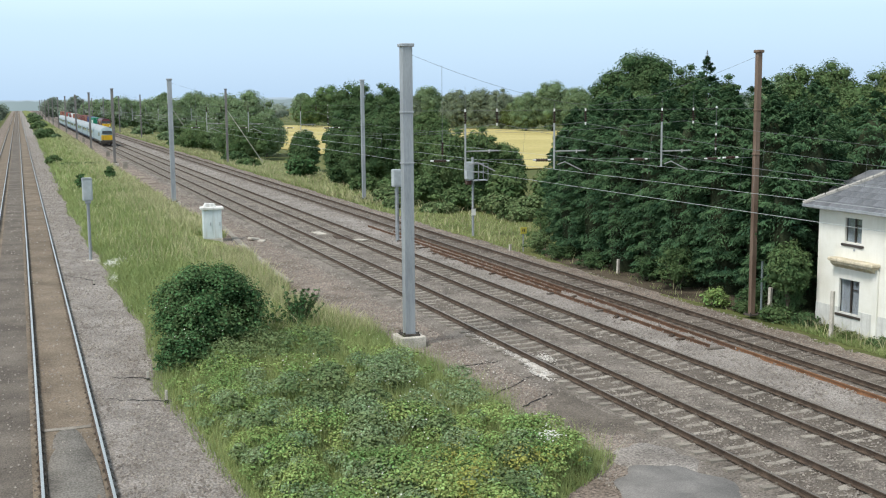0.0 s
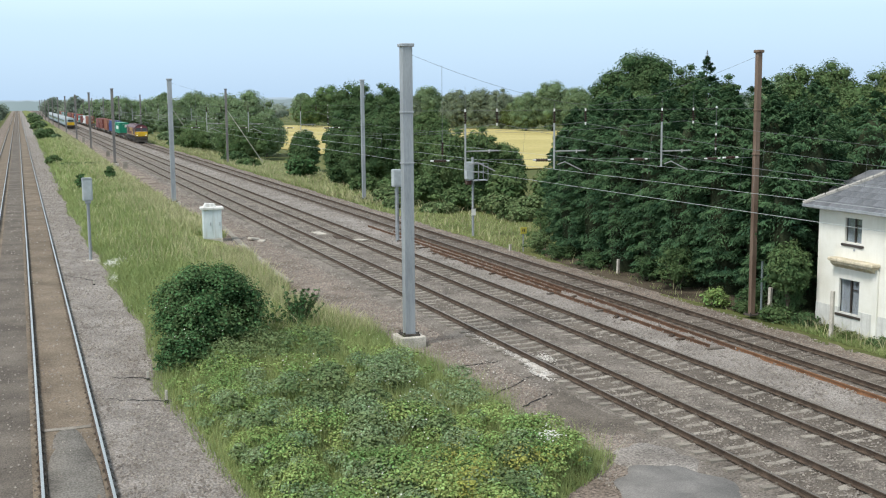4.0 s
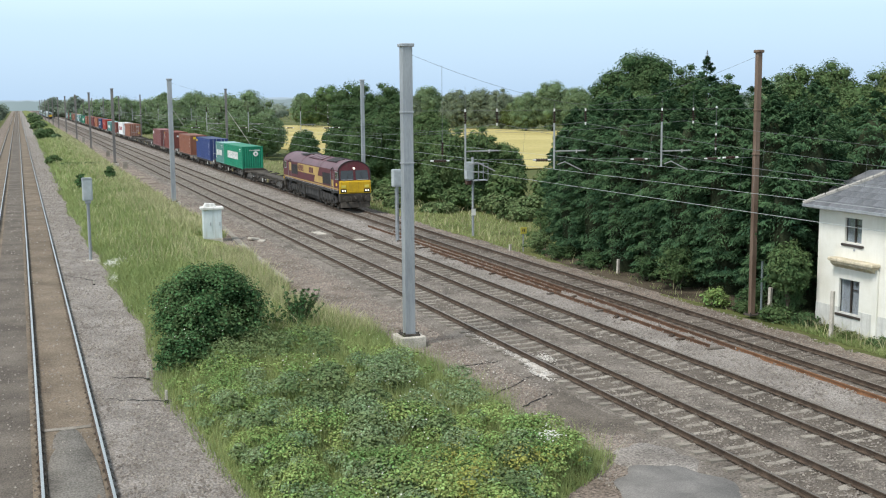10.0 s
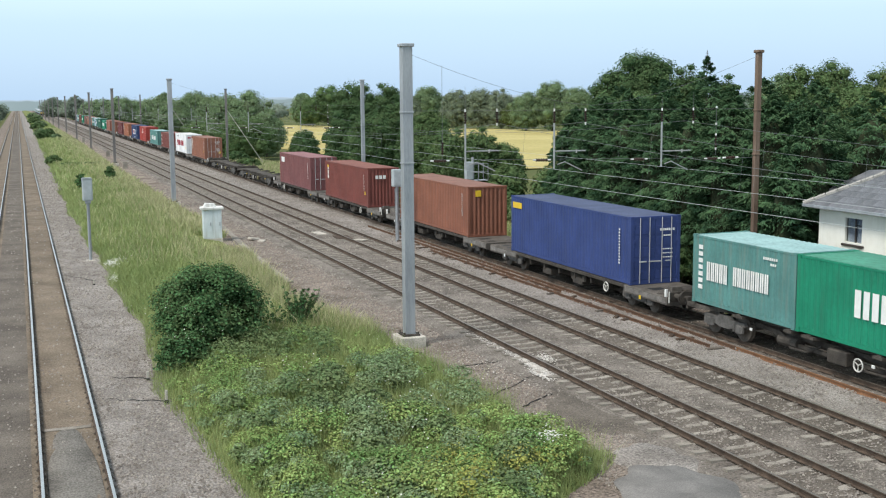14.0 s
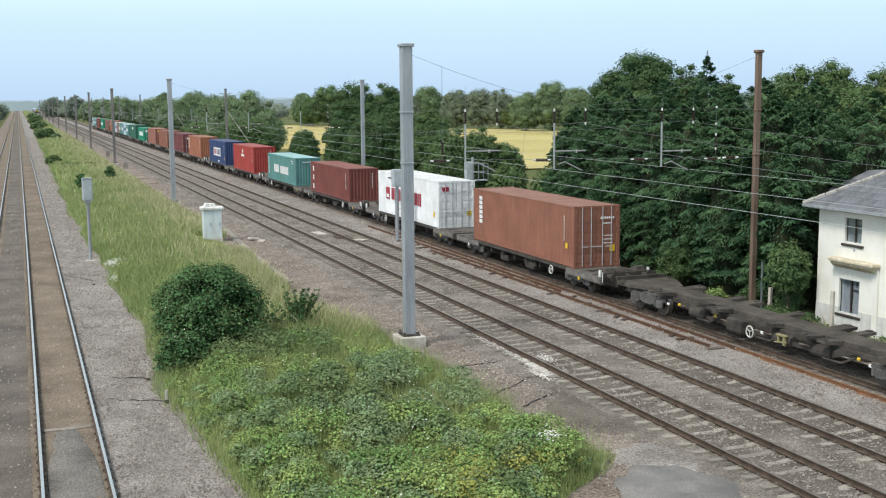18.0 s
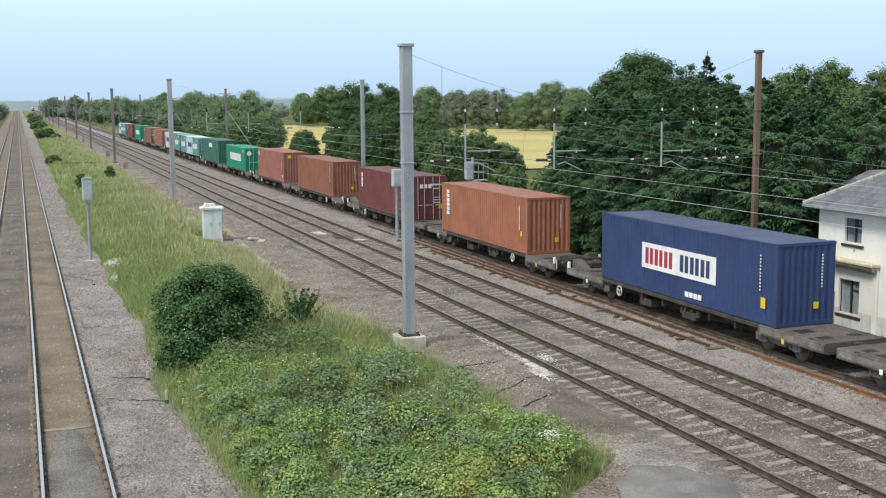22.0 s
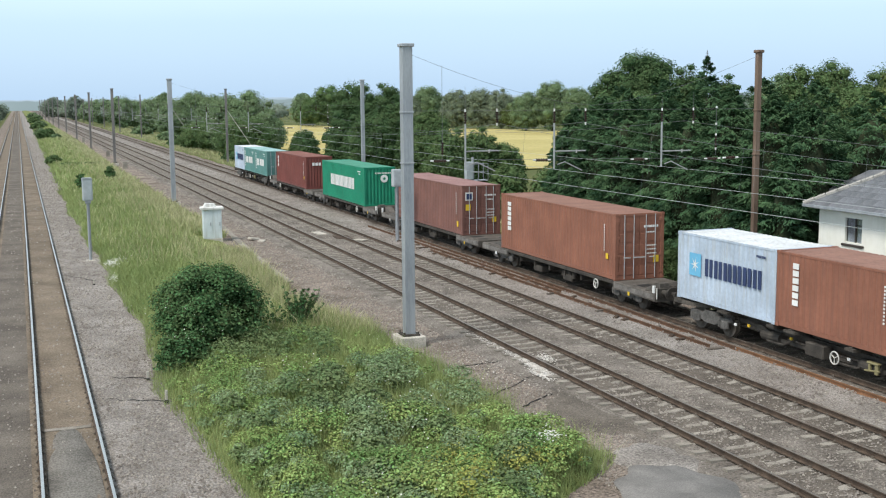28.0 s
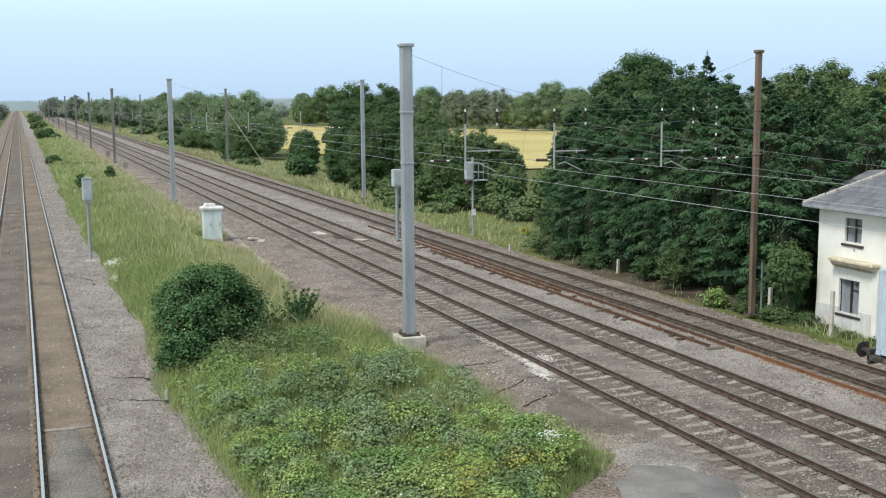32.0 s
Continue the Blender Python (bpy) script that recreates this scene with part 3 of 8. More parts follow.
# ---- tracks ----
RAIL_PROF = [(-0.07, -0.159), (0.07, -0.159), (0.07, -0.148), (0.012, -0.12), (0.012, -0.045), (0.036, -0.03), (0.036, -0.004), (0.028, 0.0), (-0.028, 0.0), (-0.036, -0.004), (-0.036, -0.03), (-0.012, -0.045), (-0.012, -0.12), (-0.07, -0.148)]


def rail_shape(y0, y1):
    s = Shape().extrude(RAIL_PROF, y0, y1)
    for i in (6, 7, 8):
        s.k[i] = 1
    return s


SLEEPER = Shape()
SLEEPER.add([(x, y, z) for x, z, w in [(-1.26, -0.17, .11), (-0.55, -0.17, .11), (-0.35, -0.2, .1), (0.35, -0.2, .1), (0.55, -0.17, .11), (1.26, -0.17, .11)] for y in (-w, w)]
            + [(x, y, -0.4) for x in (-1.26, -0.55, -0.35, 0.35, 0.55, 1.26) for y in (-0.135, 0.135)],
            [(2 * i, 2 * i + 1, 2 * i + 3, 2 * i + 2) for i in range(5)] + [(2 * i, 2 * i + 2, 2 * i + 14, 2 * i + 12) for i in range(5)] + [(2 * i + 1, 2 * i + 13, 2 * i + 15, 2 * i + 3) for i in range(5)]
            + [(0, 12, 13, 1), (10, 11, 23, 22)])
SLEEPER_ME = SLEEPER.mesh("sleeper", M_SLEEPER)
TIMBER_ME = Shape().box(-1.3, -0.125, -0.36, 1.3, 0.125, -0.165, 0.012).mesh("sleeper", M_TIMBER)


def track(x, head, sleeper_me, pitch, near, clips_to, label, sink=0.0):
    t = thing("railway_track", x, 0, 0, 0, label, "track", "parallel railway tracks", "structure")
    rm = rail_shape(-40, 2600).mesh("rail", [M_RUST, head])
    for sx in (-0.752, 0.752):
        o = part("rail", rm, None, t)
        o.location.x = sx
    y, rng = 15.0, random.Random(int(x * 10))
    while y < near:
        o = part("sleeper", sleeper_me, None, t)
        o.location = (rng.uniform(-0.015, 0.015), y, rng.uniform(-0.008, 0.006) - sink)
        y += pitch
    far = Shape()
    while y < 240:
        far.box(-1.26, y - 0.12, -0.4, 1.26, y + 0.12, -0.172 - sink)
        y += pitch
    o = part("far_sleepers", far, sleeper_me.materials[0], t)
    o["kind"] = "stuff"
    cl = Shape()
    y = 15.0
    while y < clips_to:
        for sx in (-0.752, 0.752):
            cl.box(sx - 0.12, y - 0.05, -0.165, sx + 0.12, y + 0.05, -0.152)
            cl.box(sx + 0.05, y - 0.035, -0.152, sx + 0.09, y + 0.035, -0.12)
            cl.box(sx - 0.09, y - 0.035, -0.152, sx - 0.05, y + 0.035, -0.12)
        y += pitch
    o = part("rail_fastenings", cl, M_FASTEN, t)
    o["kind"] = "stuff"
    return t


track(XA, M_RAILTOP, SLEEPER_ME, 0.66, 60, 75, "straight main line track with brown stained ballast and bright rails", 0.12)
track(XB, M_RAILTOP, SLEEPER_ME, 0.66, 16, 16, "second main line track with bright rails beside brown ballast", 0.12)
track(X1, M_RAILTOP_DULL, SLEEPER_ME, 0.70, 92, 70, "relief line track on pale concrete sleepers with rusty rails", 0.0)
track(X2, M_RAILTOP_DULL, SLEEPER_ME, 0.70, 92, 70, "relief line track on pale concrete sleepers with rusty rails", 0.004)
track(X3, M_RAILTOP_DULL, TIMBER_ME, 0.74, 80, 70, "old freight track on dark timber sleepers with brown rails", 0.018)

# spare rails lying in the six-foot beside the freight track
def spare_rail(x0, y0, x1, y1, mat, label):
    d = math.degrees(math.atan2(x0 - x1, y1 - y0))
    s = Shape().extrude(RAIL_PROF, 0, math.hypot(x1 - x0, y1 - y0))
    solo("spare_rail", s, mat, label, "rail", group="rails laid beside the track", at=pose(x0, y0, -0.075, 0, 0, d))


spare_rail(23.4, 14, 23.58, 32.8, M_RUST_BRIGHT, "long orange rusted rail lying on ballast beside the track")
spare_rail(23.58, 32.9, 23.68, 43.5, M_RUST_BROWN, "long rusty rail lying on ballast beside the track")
spare_rail(23.66, 43.6, 23.6, 72, M_RUST_BROWN, "long rusty rail lying on ballast beside the track")
spare_rail(22.92, 33.5, 22.62, 62, M_RUST_BROWN, "brown rusted rail with a cut end lying on ballast")
spare_rail(23.25, 46, 23.0, 76, M_RUST_BROWN, "brown rusted rail lying on ballast beside the track")
rng = random.Random(21)
for i in range(26):
    y = 33.5 + i * 1.35 + rng.uniform(-0.4, 0.4)
    a = Shape().box(-rng.uniform(0.15, 0.5), -0.09, -0.03, rng.uniform(0.15, 0.5), 0.09, 0.06, 0.015)
    solo("timber_offcut", a, M_RUST if i % 3 else M_TIMBER, "dark rotten timber offcut lying beside the spare rails", "timber", group="timber offcuts", at=pose(22.95 - 0.008 * (y - 33) + rng.uniform(-0.15, 0.2), y, -0.2, 0, 0, rng.uniform(-12, 60)))


# ---- cables and small lineside things ----
def cable(pts, r, label):
    s = Shape().path(pts, r, 5)
    return solo("track_cable", s, M_BLACK, label, "cable")


def sagline(p, q, n, wob, z, seed):
    r = random.Random(seed)
    return [(p[0] + (q[0] - p[0]) * i / n + r.uniform(-wob, wob), p[1] + (q[1] - p[1]) * i / n + r.uniform(-wob, wob), z) for i in range(n + 1)]


cable(sagline((1.6, 35.0), (3.7, 33.8), 9, 0.11, -0.24, 1), 0.015, "black cable trailing over ballast from the rail to a stake")
cable(sagline((1.6, 37.9), (3.5, 36.9), 9, 0.11, -0.24, 2), 0.015, "black cable trailing over ballast from the rail to a stake")
cable(sagline((1.6, 62), (3.2, 58.5), 9, 0.12, -0.23, 3), 0.015, "black cable trailing over ballast")
cable(sagline((13.0, 30.6), (15.6, 32.6), 9, 0.08, -0.27, 4), 0.014, "black cable lying loosely across the cess")
cable(sagline((13.4, 34.4), (16.0, 35.0), 9, 0.1, -0.265, 5), 0.014, "black cable lying loosely across the cess")
cable(sagline((13.5, 29.2), (15.0, 30.2), 6, 0.07, -0.275, 6), 0.02, "black cable lying loosely across the cess")
for x, y, h in ((3.74, 33.7, 0.42), (3.52, 36.8, 0.32), (3.1, 57.6, 0.3)):
    t = thing("cable_stake", x, y, -0.3, 0, "short pale stake with a black cable clamp in ballast", "stake", "cable stakes")
    part("stake", Shape().box(-0.04, -0.04, 0, 0.04, 0.04, h, 0.01), M_CEMENT, t)
    part("clamp", Shape().box(-0.05, -0.05, 0.02, 0.055, 0.05, h * 0.3, 0.01), M_BLACK, t)
solo("cess_slab", Shape().box(4.1, 33.0, -0.32, 4.55, 33.3, -0.26, 0.02), M_SLEEPER, "thin pale concrete slab at the grass edge", "slab")


# concrete cable trough along the cess
trough = thing("cable_trough", 12.35, 55, -0.36, 0, "weathered concrete cable trough with lids along the cess", "cable trough", "", "structure")
LID = Shape().box(-0.2, -0.48, 0.0, 0.2, 0.48, 0.12, 0.012).mesh("lid", M_SLEEPER)
for i in range(34):
    o = part("lid", LID, None, trough)
    o.location = (0.01 * (i % 3) - 0.01 * (i % 2) + 0.05 * max(0, i - 4), i * 1.0, 0.0)


def signal_box(x, y, z, h, label):
    """Colour-light signal seen from behind: a grey case on a post."""
    t = thing("signal_post", x, y, z, 0, label, "signal")
    part("post", Shape().tube((0, 0, 0), (0, 0, h - 0.9), 0.09, 12), M_GALV, t, smooth=True)
    part("base_plate", Shape().box(-0.25, -0.25, -0.05, 0.25, 0.25, 0.06, 0.01), M_CEMENT, t)
    part("signal_case", Shape().box(-0.28, -0.2, h - 1.25, 0.28, 0.22, h, 0.035), M_GREYBOX, t)
    part("case_door", Shape().box(-0.22, -0.222, h - 1.15, 0.22, -0.2, h - 0.12, 0.008), M_GREYBOX, t)
    part("collar", Shape().box(-0.16, -0.14, h - 1.42, 0.16, 0.14, h - 1.25, 0.02), M_GALV, t)
    part("hood", Shape().extrude([(-0.3, h - 0.02), (0.3, h - 0.02), (0.24, h + 0.05), (-0.24, h + 0.05)], -0.22, 0.3), M_GALV, t)
    for z in (h - 0.35, h - 0.8):
        part("lens_hood", Shape().tube((0, 0.22, z), (0, 0.5, z), 0.13, 12, caps=False), M_BLACK, t)
    return t


signal_box(3.48, 66.8, -0.3, 4.75, "grey signal case on a round steel post in grass")
# signal post between the relief and freight tracks, case half way up
t = thing("signal_post", 22.36, 67.4, -0.25, 0, "grey signal with square case standing between two tracks", "signal")
part("post", Shape().tube((0, 0, 0), (0, 0, 4.3), 0.10, 12), M_GALV, t, smooth=True)
part("signal_case", Shape().box(-0.32, -0.24, 3.55, 0.32, 0.22, 4.65, 0.035), M_GREYBOX, t)
part("case_door", Shape().box(-0.26, -0.262, 3.64, 0.26, -0.24, 4.55, 0.008), M_GREYBOX, t)
for x in (-0.2, 0.2):
    part("ladder_rail", Shape().tube((x, -0.2, 0), (x, -0.2, 3.5), 0.02, 5), M_GALV, t)
for i in range(9):
    part("rung", Shape().tube((-0.2, -0.2, 0.4 + 0.35 * i), (0.2, -0.2, 0.4 + 0.35 * i), 0.014, 5), M_GALV, t)
# signal with railed platform beyond the freight track
t = thing("signal_post", 28.6, 69.9, -0.5, 0, "grey signal with a railed platform on a steel post", "signal")
part("post", Shape().tube((0, 0, 0), (0, 0, 5.4), 0.085, 10), M_GALV, t, smooth=True)
part("signal_case", Shape().box(-0.55, -0.24, 3.9, -0.05, 0.2, 5.1, 0.035), M_GREYBOX, t)
part("lens_hood", Shape().tube((-0.3, 0.2, 4.8), (-0.3, 0.5, 4.8), 0.13, 10, caps=False), M_BLACK, t)
part("base_case", Shape().box(-0.5, -0.2, 3.55, -0.15, 0.2, 3.85, 0.03), M_INSUL, t)
part("platform", Shape().box(-0.1, -0.4, 3.8, 0.95, 0.4, 3.86, 0.01), M_GALV, t)
for y in (-0.4, 0.4):
    part("handrail", Shape().tube((-0.1, y, 4.95), (0.95, y, 4.95), 0.02, 5).tube((-0.1, y, 4.4), (0.95, y, 4.4), 0.02, 5), M_GALV, t)
    for x in (0.25, 0.6, 0.95):
        part("stanchion", Shape().tube((x, y, 3.86), (x, y, 4.97), 0.02, 5), M_GALV, t)
part("notice", Shape().box(-0.16, -0.12, 1.45, 0.16, -0.1, 1.9, 0.004), M_WHITE, t, "small white notice plate")

# location cabinet
t = thing("location_cabinet", 11.5, 73.2, -0.16, -4, "pale grey lineside equipment cabinet with an overhanging white lid", "cabinet")
part("body", Shape().box(-0.6, -0.38, 0.0, 0.6, 0.38, 1.95, 0.02), M_CABINET, t)
part("lid", Shape().box(-0.74, -0.5, 1.95, 0.74, 0.5, 2.12, 0.03), M_WHITE, t)
part("roof_cap", Shape().extrude([(-0.55, 2.12), (0.3, 2.12), (0.2, 2.3), (-0.4, 2.36)], -0.3, 0.35), M_WHITE, t)
for x in (-0.575, 0.015):
    d = part("door", Shape().box(x, -0.4, 0.12, x + 0.56, -0.378, 1.85, 0.006), M_CABINET, t)
    part("handle", Shape().box(x + 0.42, -0.425, 0.9, x + 0.47, -0.4, 1.15, 0.006), M_GALV, d)
part("plinth", Shape().box(-0.65, -0.43, -0.3, 0.65, 0.43, 0.06, 0.01), M_CEMENT, t)

# yellow milepost sign
t = thing("trackside_sign", 28.24, 61.0, -0.27, 8, "small square yellow lineside sign on a short post", "sign")
part("post", Shape().tube((0, 0, -0.4), (0, 0, 1.2), 0.035, 8), M_GALV, t)
part("plate", Shape().box(-0.22, -0.06, 0.95, 0.22, -0.035, 1.35, 0.006), M_SIGNYELLOW, t)
part("figures", Shape().box(-0.1, -0.066, 1.08, -0.03, -0.058, 1.22).box(0.02, -0.066, 1.08, 0.09, -0.058, 1.22), M_FRAMEDARK, t)
for x, y, h in ((27.6, 61.5, 0.55), (29.2, 51.2, 0.9), (29.0, 38.15, 1.42), (28.9, 34.2, 1.9)):
    solo("concrete_post", Shape().box(-0.07, -0.07, 0, 0.07, 0.07, h, 0.015), M_CEMENT, "short weathered concrete post in lineside grass", "post", group="lineside posts", at=pose(x, y, -0.55, random.Random(x).uniform(-2, 2), 1.5, 10))
solo("marker_pole", Shape().tube((0, 0, 0), (0, 0, 2.5), 0.045, 8), M_GREYBOX, "thin grey steel pole beside the undergrowth", "pole", at=pose(29.0, 38.7, -0.6))
for i, (x, y) in enumerate(((13.9, 197), (13.7, 268), (13.5, 160))):
    solo("relay_box", Shape().box(-0.3, -0.25, 0, 0.3, 0.25, 1.0 + 0.3 * (i % 2), 0.04), M_SLEEPER, "small pale lineside box beside the ballast", "cabinet", group="small lineside boxes", at=pose(x, y, -0.35))


# ---- overhead line: head-spans between tall masts ----
def mast(x, y, h, mat, label, foot=True, size=0.185):
    t = thing("overhead_mast", x, y, -0.1, 0, label, "mast", "overhead line masts")
    b = size
    z0 = 0.2 if foot else -0.22
    # broad flange section
    part("column", Shape().box(-b, -b, z0, b, -b + 0.03, h).box(-b, b - 0.03, z0, b, b, h).box(-0.02, -b + 0.03, z0, 0.02, b - 0.03, h).box(-b, -b + 0.03, z0, -b + 0.025, b - 0.03, h), mat, t)
    part("cap", Shape().box(-b - 0.06, -b - 0.06, h, b + 0.06, b + 0.06, h + 0.12, 0.02), mat, t)
    for z in (h * 0.78, h * 0.61):
        part("band", Shape().box(-b - 0.025, -b - 0.025, z, b + 0.025, b + 0.025, z + 0.07, 0.01), mat, t)
    part("foot_plate", Shape().box(-b - 0.14, -b - 0.14, z0, b + 0.14, b + 0.14, z0 + 0.07, 0.01), M_DARKFRAME, t)
    if foot:
        part("foundation", Shape().box(-0.5, -0.5, -0.4, 0.5, 0.5, z0, 0.03), M_CEMENT, t, "pale concrete foundation block")
    for sx in (-1, 1):
        for sy in (-1, 1):
            part("bolt", Shape().tube((sx * (b + 0.08), sy * (b + 0.08), z0 + 0.05), (sx * (b + 0.08), sy * (b + 0.08), z0 + 0.15), 0.03, 6), M_DARKFRAME, t)
    return t


def insulator(s, p, q, n=5, r=0.075):
    p, q = Vector(p), Vector(q)
    s.tube(p, q, 0.025, 6)
    for i in range(n):
        a = p.lerp(q, (i + 0.25) / n)
        b = p.lerp(q, (i + 0.75) / n)
        s.tube(a, b, r, 8, r * 0.55)


SPANS = [38.5, 99.3, 167.6, 230.0, 288.0, 350.0, 415.0, 480.0, 546.0, 612.0, 680.0, 750.0]
LEFTS = [13.17, 12.36, 12.75, 13.12, 13.2, 13.2]
RIGHTS = [28.37, 29.69, 29.0, 28.8, 28.6, 28.5]
for j, y in enumerate(SPANS):
    hh = 10.75
    XL, XR = LEFTS[min(j, 5)], RIGHTS[min(j, 5)]
    mast(XL, y, hh, M_GALV if j < 2 else M_MAST_GREY, "tall grey steel overhead line mast on a concrete base" if j < 2 else "distant grey overhead line mast beside the track", j < 3)
    mast(XR, y, hh - 0.1, M_MAST_BROWN if j == 0 else M_GALV if j == 1 else M_MAST_GREY, "tall rust-brown steel overhead line mast beside the trees" if j == 0 else "distant weathered overhead line mast beside the track", False, 0.1 if j == 0 else 0.148)
    if j in (2, 3):
        solo("mast_stay", Shape().tube((XR, y, 7.7), (XR + 5.6, y, -0.9), 0.05, 6), M_CEMENT, "pale steel stay bracing an overhead mast", "stay", group="mast stays")
    if j > 5:
        continue
    t = thing("headspan", 0, y, 0, 0, "cross-track span wires with insulators and registration tubes", "span wire", "overhead line spans")
    n = 16
    mid = (XL + XR) / 2
    part("head_wire", Shape().path([(XL + 0.2 + (XR - XL - 0.4) * i / n, 0, 8.5 + 1.95 * abs((XL + 0.2 + (XR - XL - 0.4) * i / n - mid) / (XR - mid)) ** 1.5) for i in range(n + 1)], 0.006, 5), M_SPAN, t)
    part("upper_span_wire", Shape().tube((XL + 0.2, 0, 8.36), (XR - 0.2, 0, 8.3), 0.006, 5), M_SPAN, t)
    part("lower_span_wire", Shape().tube((XL + 0.2, 0, 6.58), (XR - 0.2, 0, 6.3), 0.006, 5), M_SPAN, t)
    for x in (14.2, 18.35, 22.6, 26.0):
        s = Shape()
        insulator(s, (x, 0, 6.53 - 0.018 * (x - 14)), (x + 0.5, 0, 6.52 - 0.018 * (x - 14)))
        part("insulator", s, M_INSUL, t)
        for q in (x - 0.12, x + 0.5):
            part("insulator_clamp", Shape().tube((q, 0, 6.53 - 0.018 * (x - 14)), (q + 0.12, 0, 6.53 - 0.018 * (x - 14)), 0.03, 6), M_WHITE, t)
    for x, z0, z1 in ((26.4, 8.3, 7.75), (26.4, 7.2, 6.75)):
        for z in (z0 + 0.04, z1 - 0.08):
            part("insulator_cap", Shape().tube((x, 0, z), (x, 0, z + 0.08), 0.035, 8), M_WHITE, t)
    s = Shape()
    insulator(s, (26.9, 0, 6.32), (27.35, 0, 6.34), 4)
    part("insulator", s, M_INSUL, t)
    for q in (26.75, 27.35):
        part("insulator_clamp", Shape().tube((q, 0, 6.32), (q + 0.14, 0, 6.33), 0.04, 6), M_WHITE, t)
    for x, za, zb in ((14.55, 10.0, 7.0), (26.4, 8.4, 6.9)):
        part("dropper", Shape().tube((x, 0, za), (x, 0, 6.45), 0.008, 5), M_SPAN, t)
        s = Shape()
        insulator(s, (x, 0, 7.2), (x, 0, 6.75))
        part("insulator", s, M_INSUL, t)
    for xt, xr in ((15.46, 16.74), (19.12, 20.46), (23.86, 25.31)):
        zt = 8.37 - 0.005 * (xt - 14)
        off = -0.022 * (xt - 15)
        s = Shape()
        insulator(s, (xt, 0, zt - 0.05), (xt, 0, zt - 0.5))
        part("insulator", s, M_INSUL, t)
        part("dropper", Shape().tube((xt, 0, zt), (xt, 0, zt + 1.2 * abs((xt - mid) / 7.4)), 0.006, 5), M_SPAN, t)
        part("registration_tube", Shape().tube((xt, 0, zt - 0.5), (xt, 0, 6.15 + off * 0.5), 0.038, 8).tube((xt, 0, 6.86 + off), (xt + 1.35, 0, 6.86 + off), 0.028, 6).tube((xt + 0.15, 0, 6.35 + off), (xt + 0.45, 0, 6.45 + off), 0.022, 6).tube((xt + 0.45, 0, 6.45 + off), (xt + 1.2, 0, 6.1 + off), 0.022, 6), M_ALU, t)
        part("arm_clamp", Shape().tube((xt + 0.95, 0, 6.79 + off), (xt + 0.95, 0, 6.9 + off), 0.025, 6), M_WHITE, t)
        for q, w in ((xt, 0.5), (xr, 0.48)):
            for z0, z1 in ((zt - 0.06, zt + 0.05), (zt - w - 0.1, zt - w)) if j == 0 else ():
                part("insulator_cap", Shape().tube((q, 0, z0), (q, 0, z1), 0.032, 8), M_WHITE, t)
        s = Shape()
        insulator(s, (xr, 0, zt - 0.05), (xr, 0, zt - 0.48))
        part("insulator", s, M_INSUL, t)
        part("dropper", Shape().tube((xr, 0, zt), (xr, 0, zt + 0.85 * abs((xr - mid) / 5.4) ** 1.5), 0.006, 5), M_SPAN, t)

for xc, name in ((X1, "relief"), (X2, "relief"), (X3, "freight")):
    t = thing("overhead_wire", 0, 0, 0, 0, "copper catenary and contact wire with droppers above the track", "wire", "overhead wires")
    pairs = [(-24.0, SPANS[0])] + list(zip(SPANS[:6], SPANS[1:7]))
    drop, cpts, kpts = Shape(), [], []
    for k, (a, b) in enumerate(pairs):
        st = 0.18 if k % 2 else -0.18
        n = 12
        pts = [(xc, a + (b - a) * i / n, 6.75 + 1.1 * (2 * i / n - 1) ** 2) for i in range(n + 1)]
        cpts += pts[:-1] if k < len(pairs) - 1 else pts
        kpts += [(xc - st, a, 5.95)] if k < len(pairs) - 1 else [(xc - st, a, 5.95), (xc + st, b, 5.95)]
        for i in range(1, n):
            drop.tube(pts[i], (xc + st * (2 * i / n - 1), pts[i][1], 5.95), 0.0025, 4)
    part("catenary_wire", Shape().path(cpts, 0.006, 5), M_SPAN, t)
    part("contact_wire", Shape().path(kpts, 0.0065, 5), M_WIRE, t)
    part("droppers", drop, M_SPAN, t)["kind"] = "stuff"

solo("loose_slab", Shape().box(-0.3, -0.9, 0, 0.3, 0.9, 0.06, 0.015), M_CEMENT, "pale concrete slab lying between the relief tracks", "slab", at=pose(18.75, 73.4, -0.2, 0, 0, 4))
solo("rusty_plate", Shape().box(-0.5, -0.9, 0, 0.5, 0.9, 0.05, 0.01), M_RUST, "rusty steel plate lying beside the track", "plate", at=pose(19.55, 70.5, -0.18, 0, 0, -5))
solo("loose_slab", Shape().box(-0.25, -0.4, 0, 0.25, 0.4, 0.06, 0.015), M_CEMENT, "small pale slab lying beside the track", "slab", at=pose(20.2, 68.5, -0.165, 0, 0, 30))
solo("concrete_rubble", Shape().box(-0.35, -0.25, 0, 0.3, 0.25, 0.16, 0.04), M_CEMENT, "dark broken concrete lump on the cess", "rubble", at=pose(14.1, 72.6, -0.3, 0, 8, 20))
solo("concrete_rubble", Shape().box(-0.2, -0.2, 0, 0.2, 0.25, 0.12, 0.04), M_CEMENT, "small broken concrete lump on the cess", "rubble", at=pose(14.4, 71.4, -0.3, 0, -8, 50))


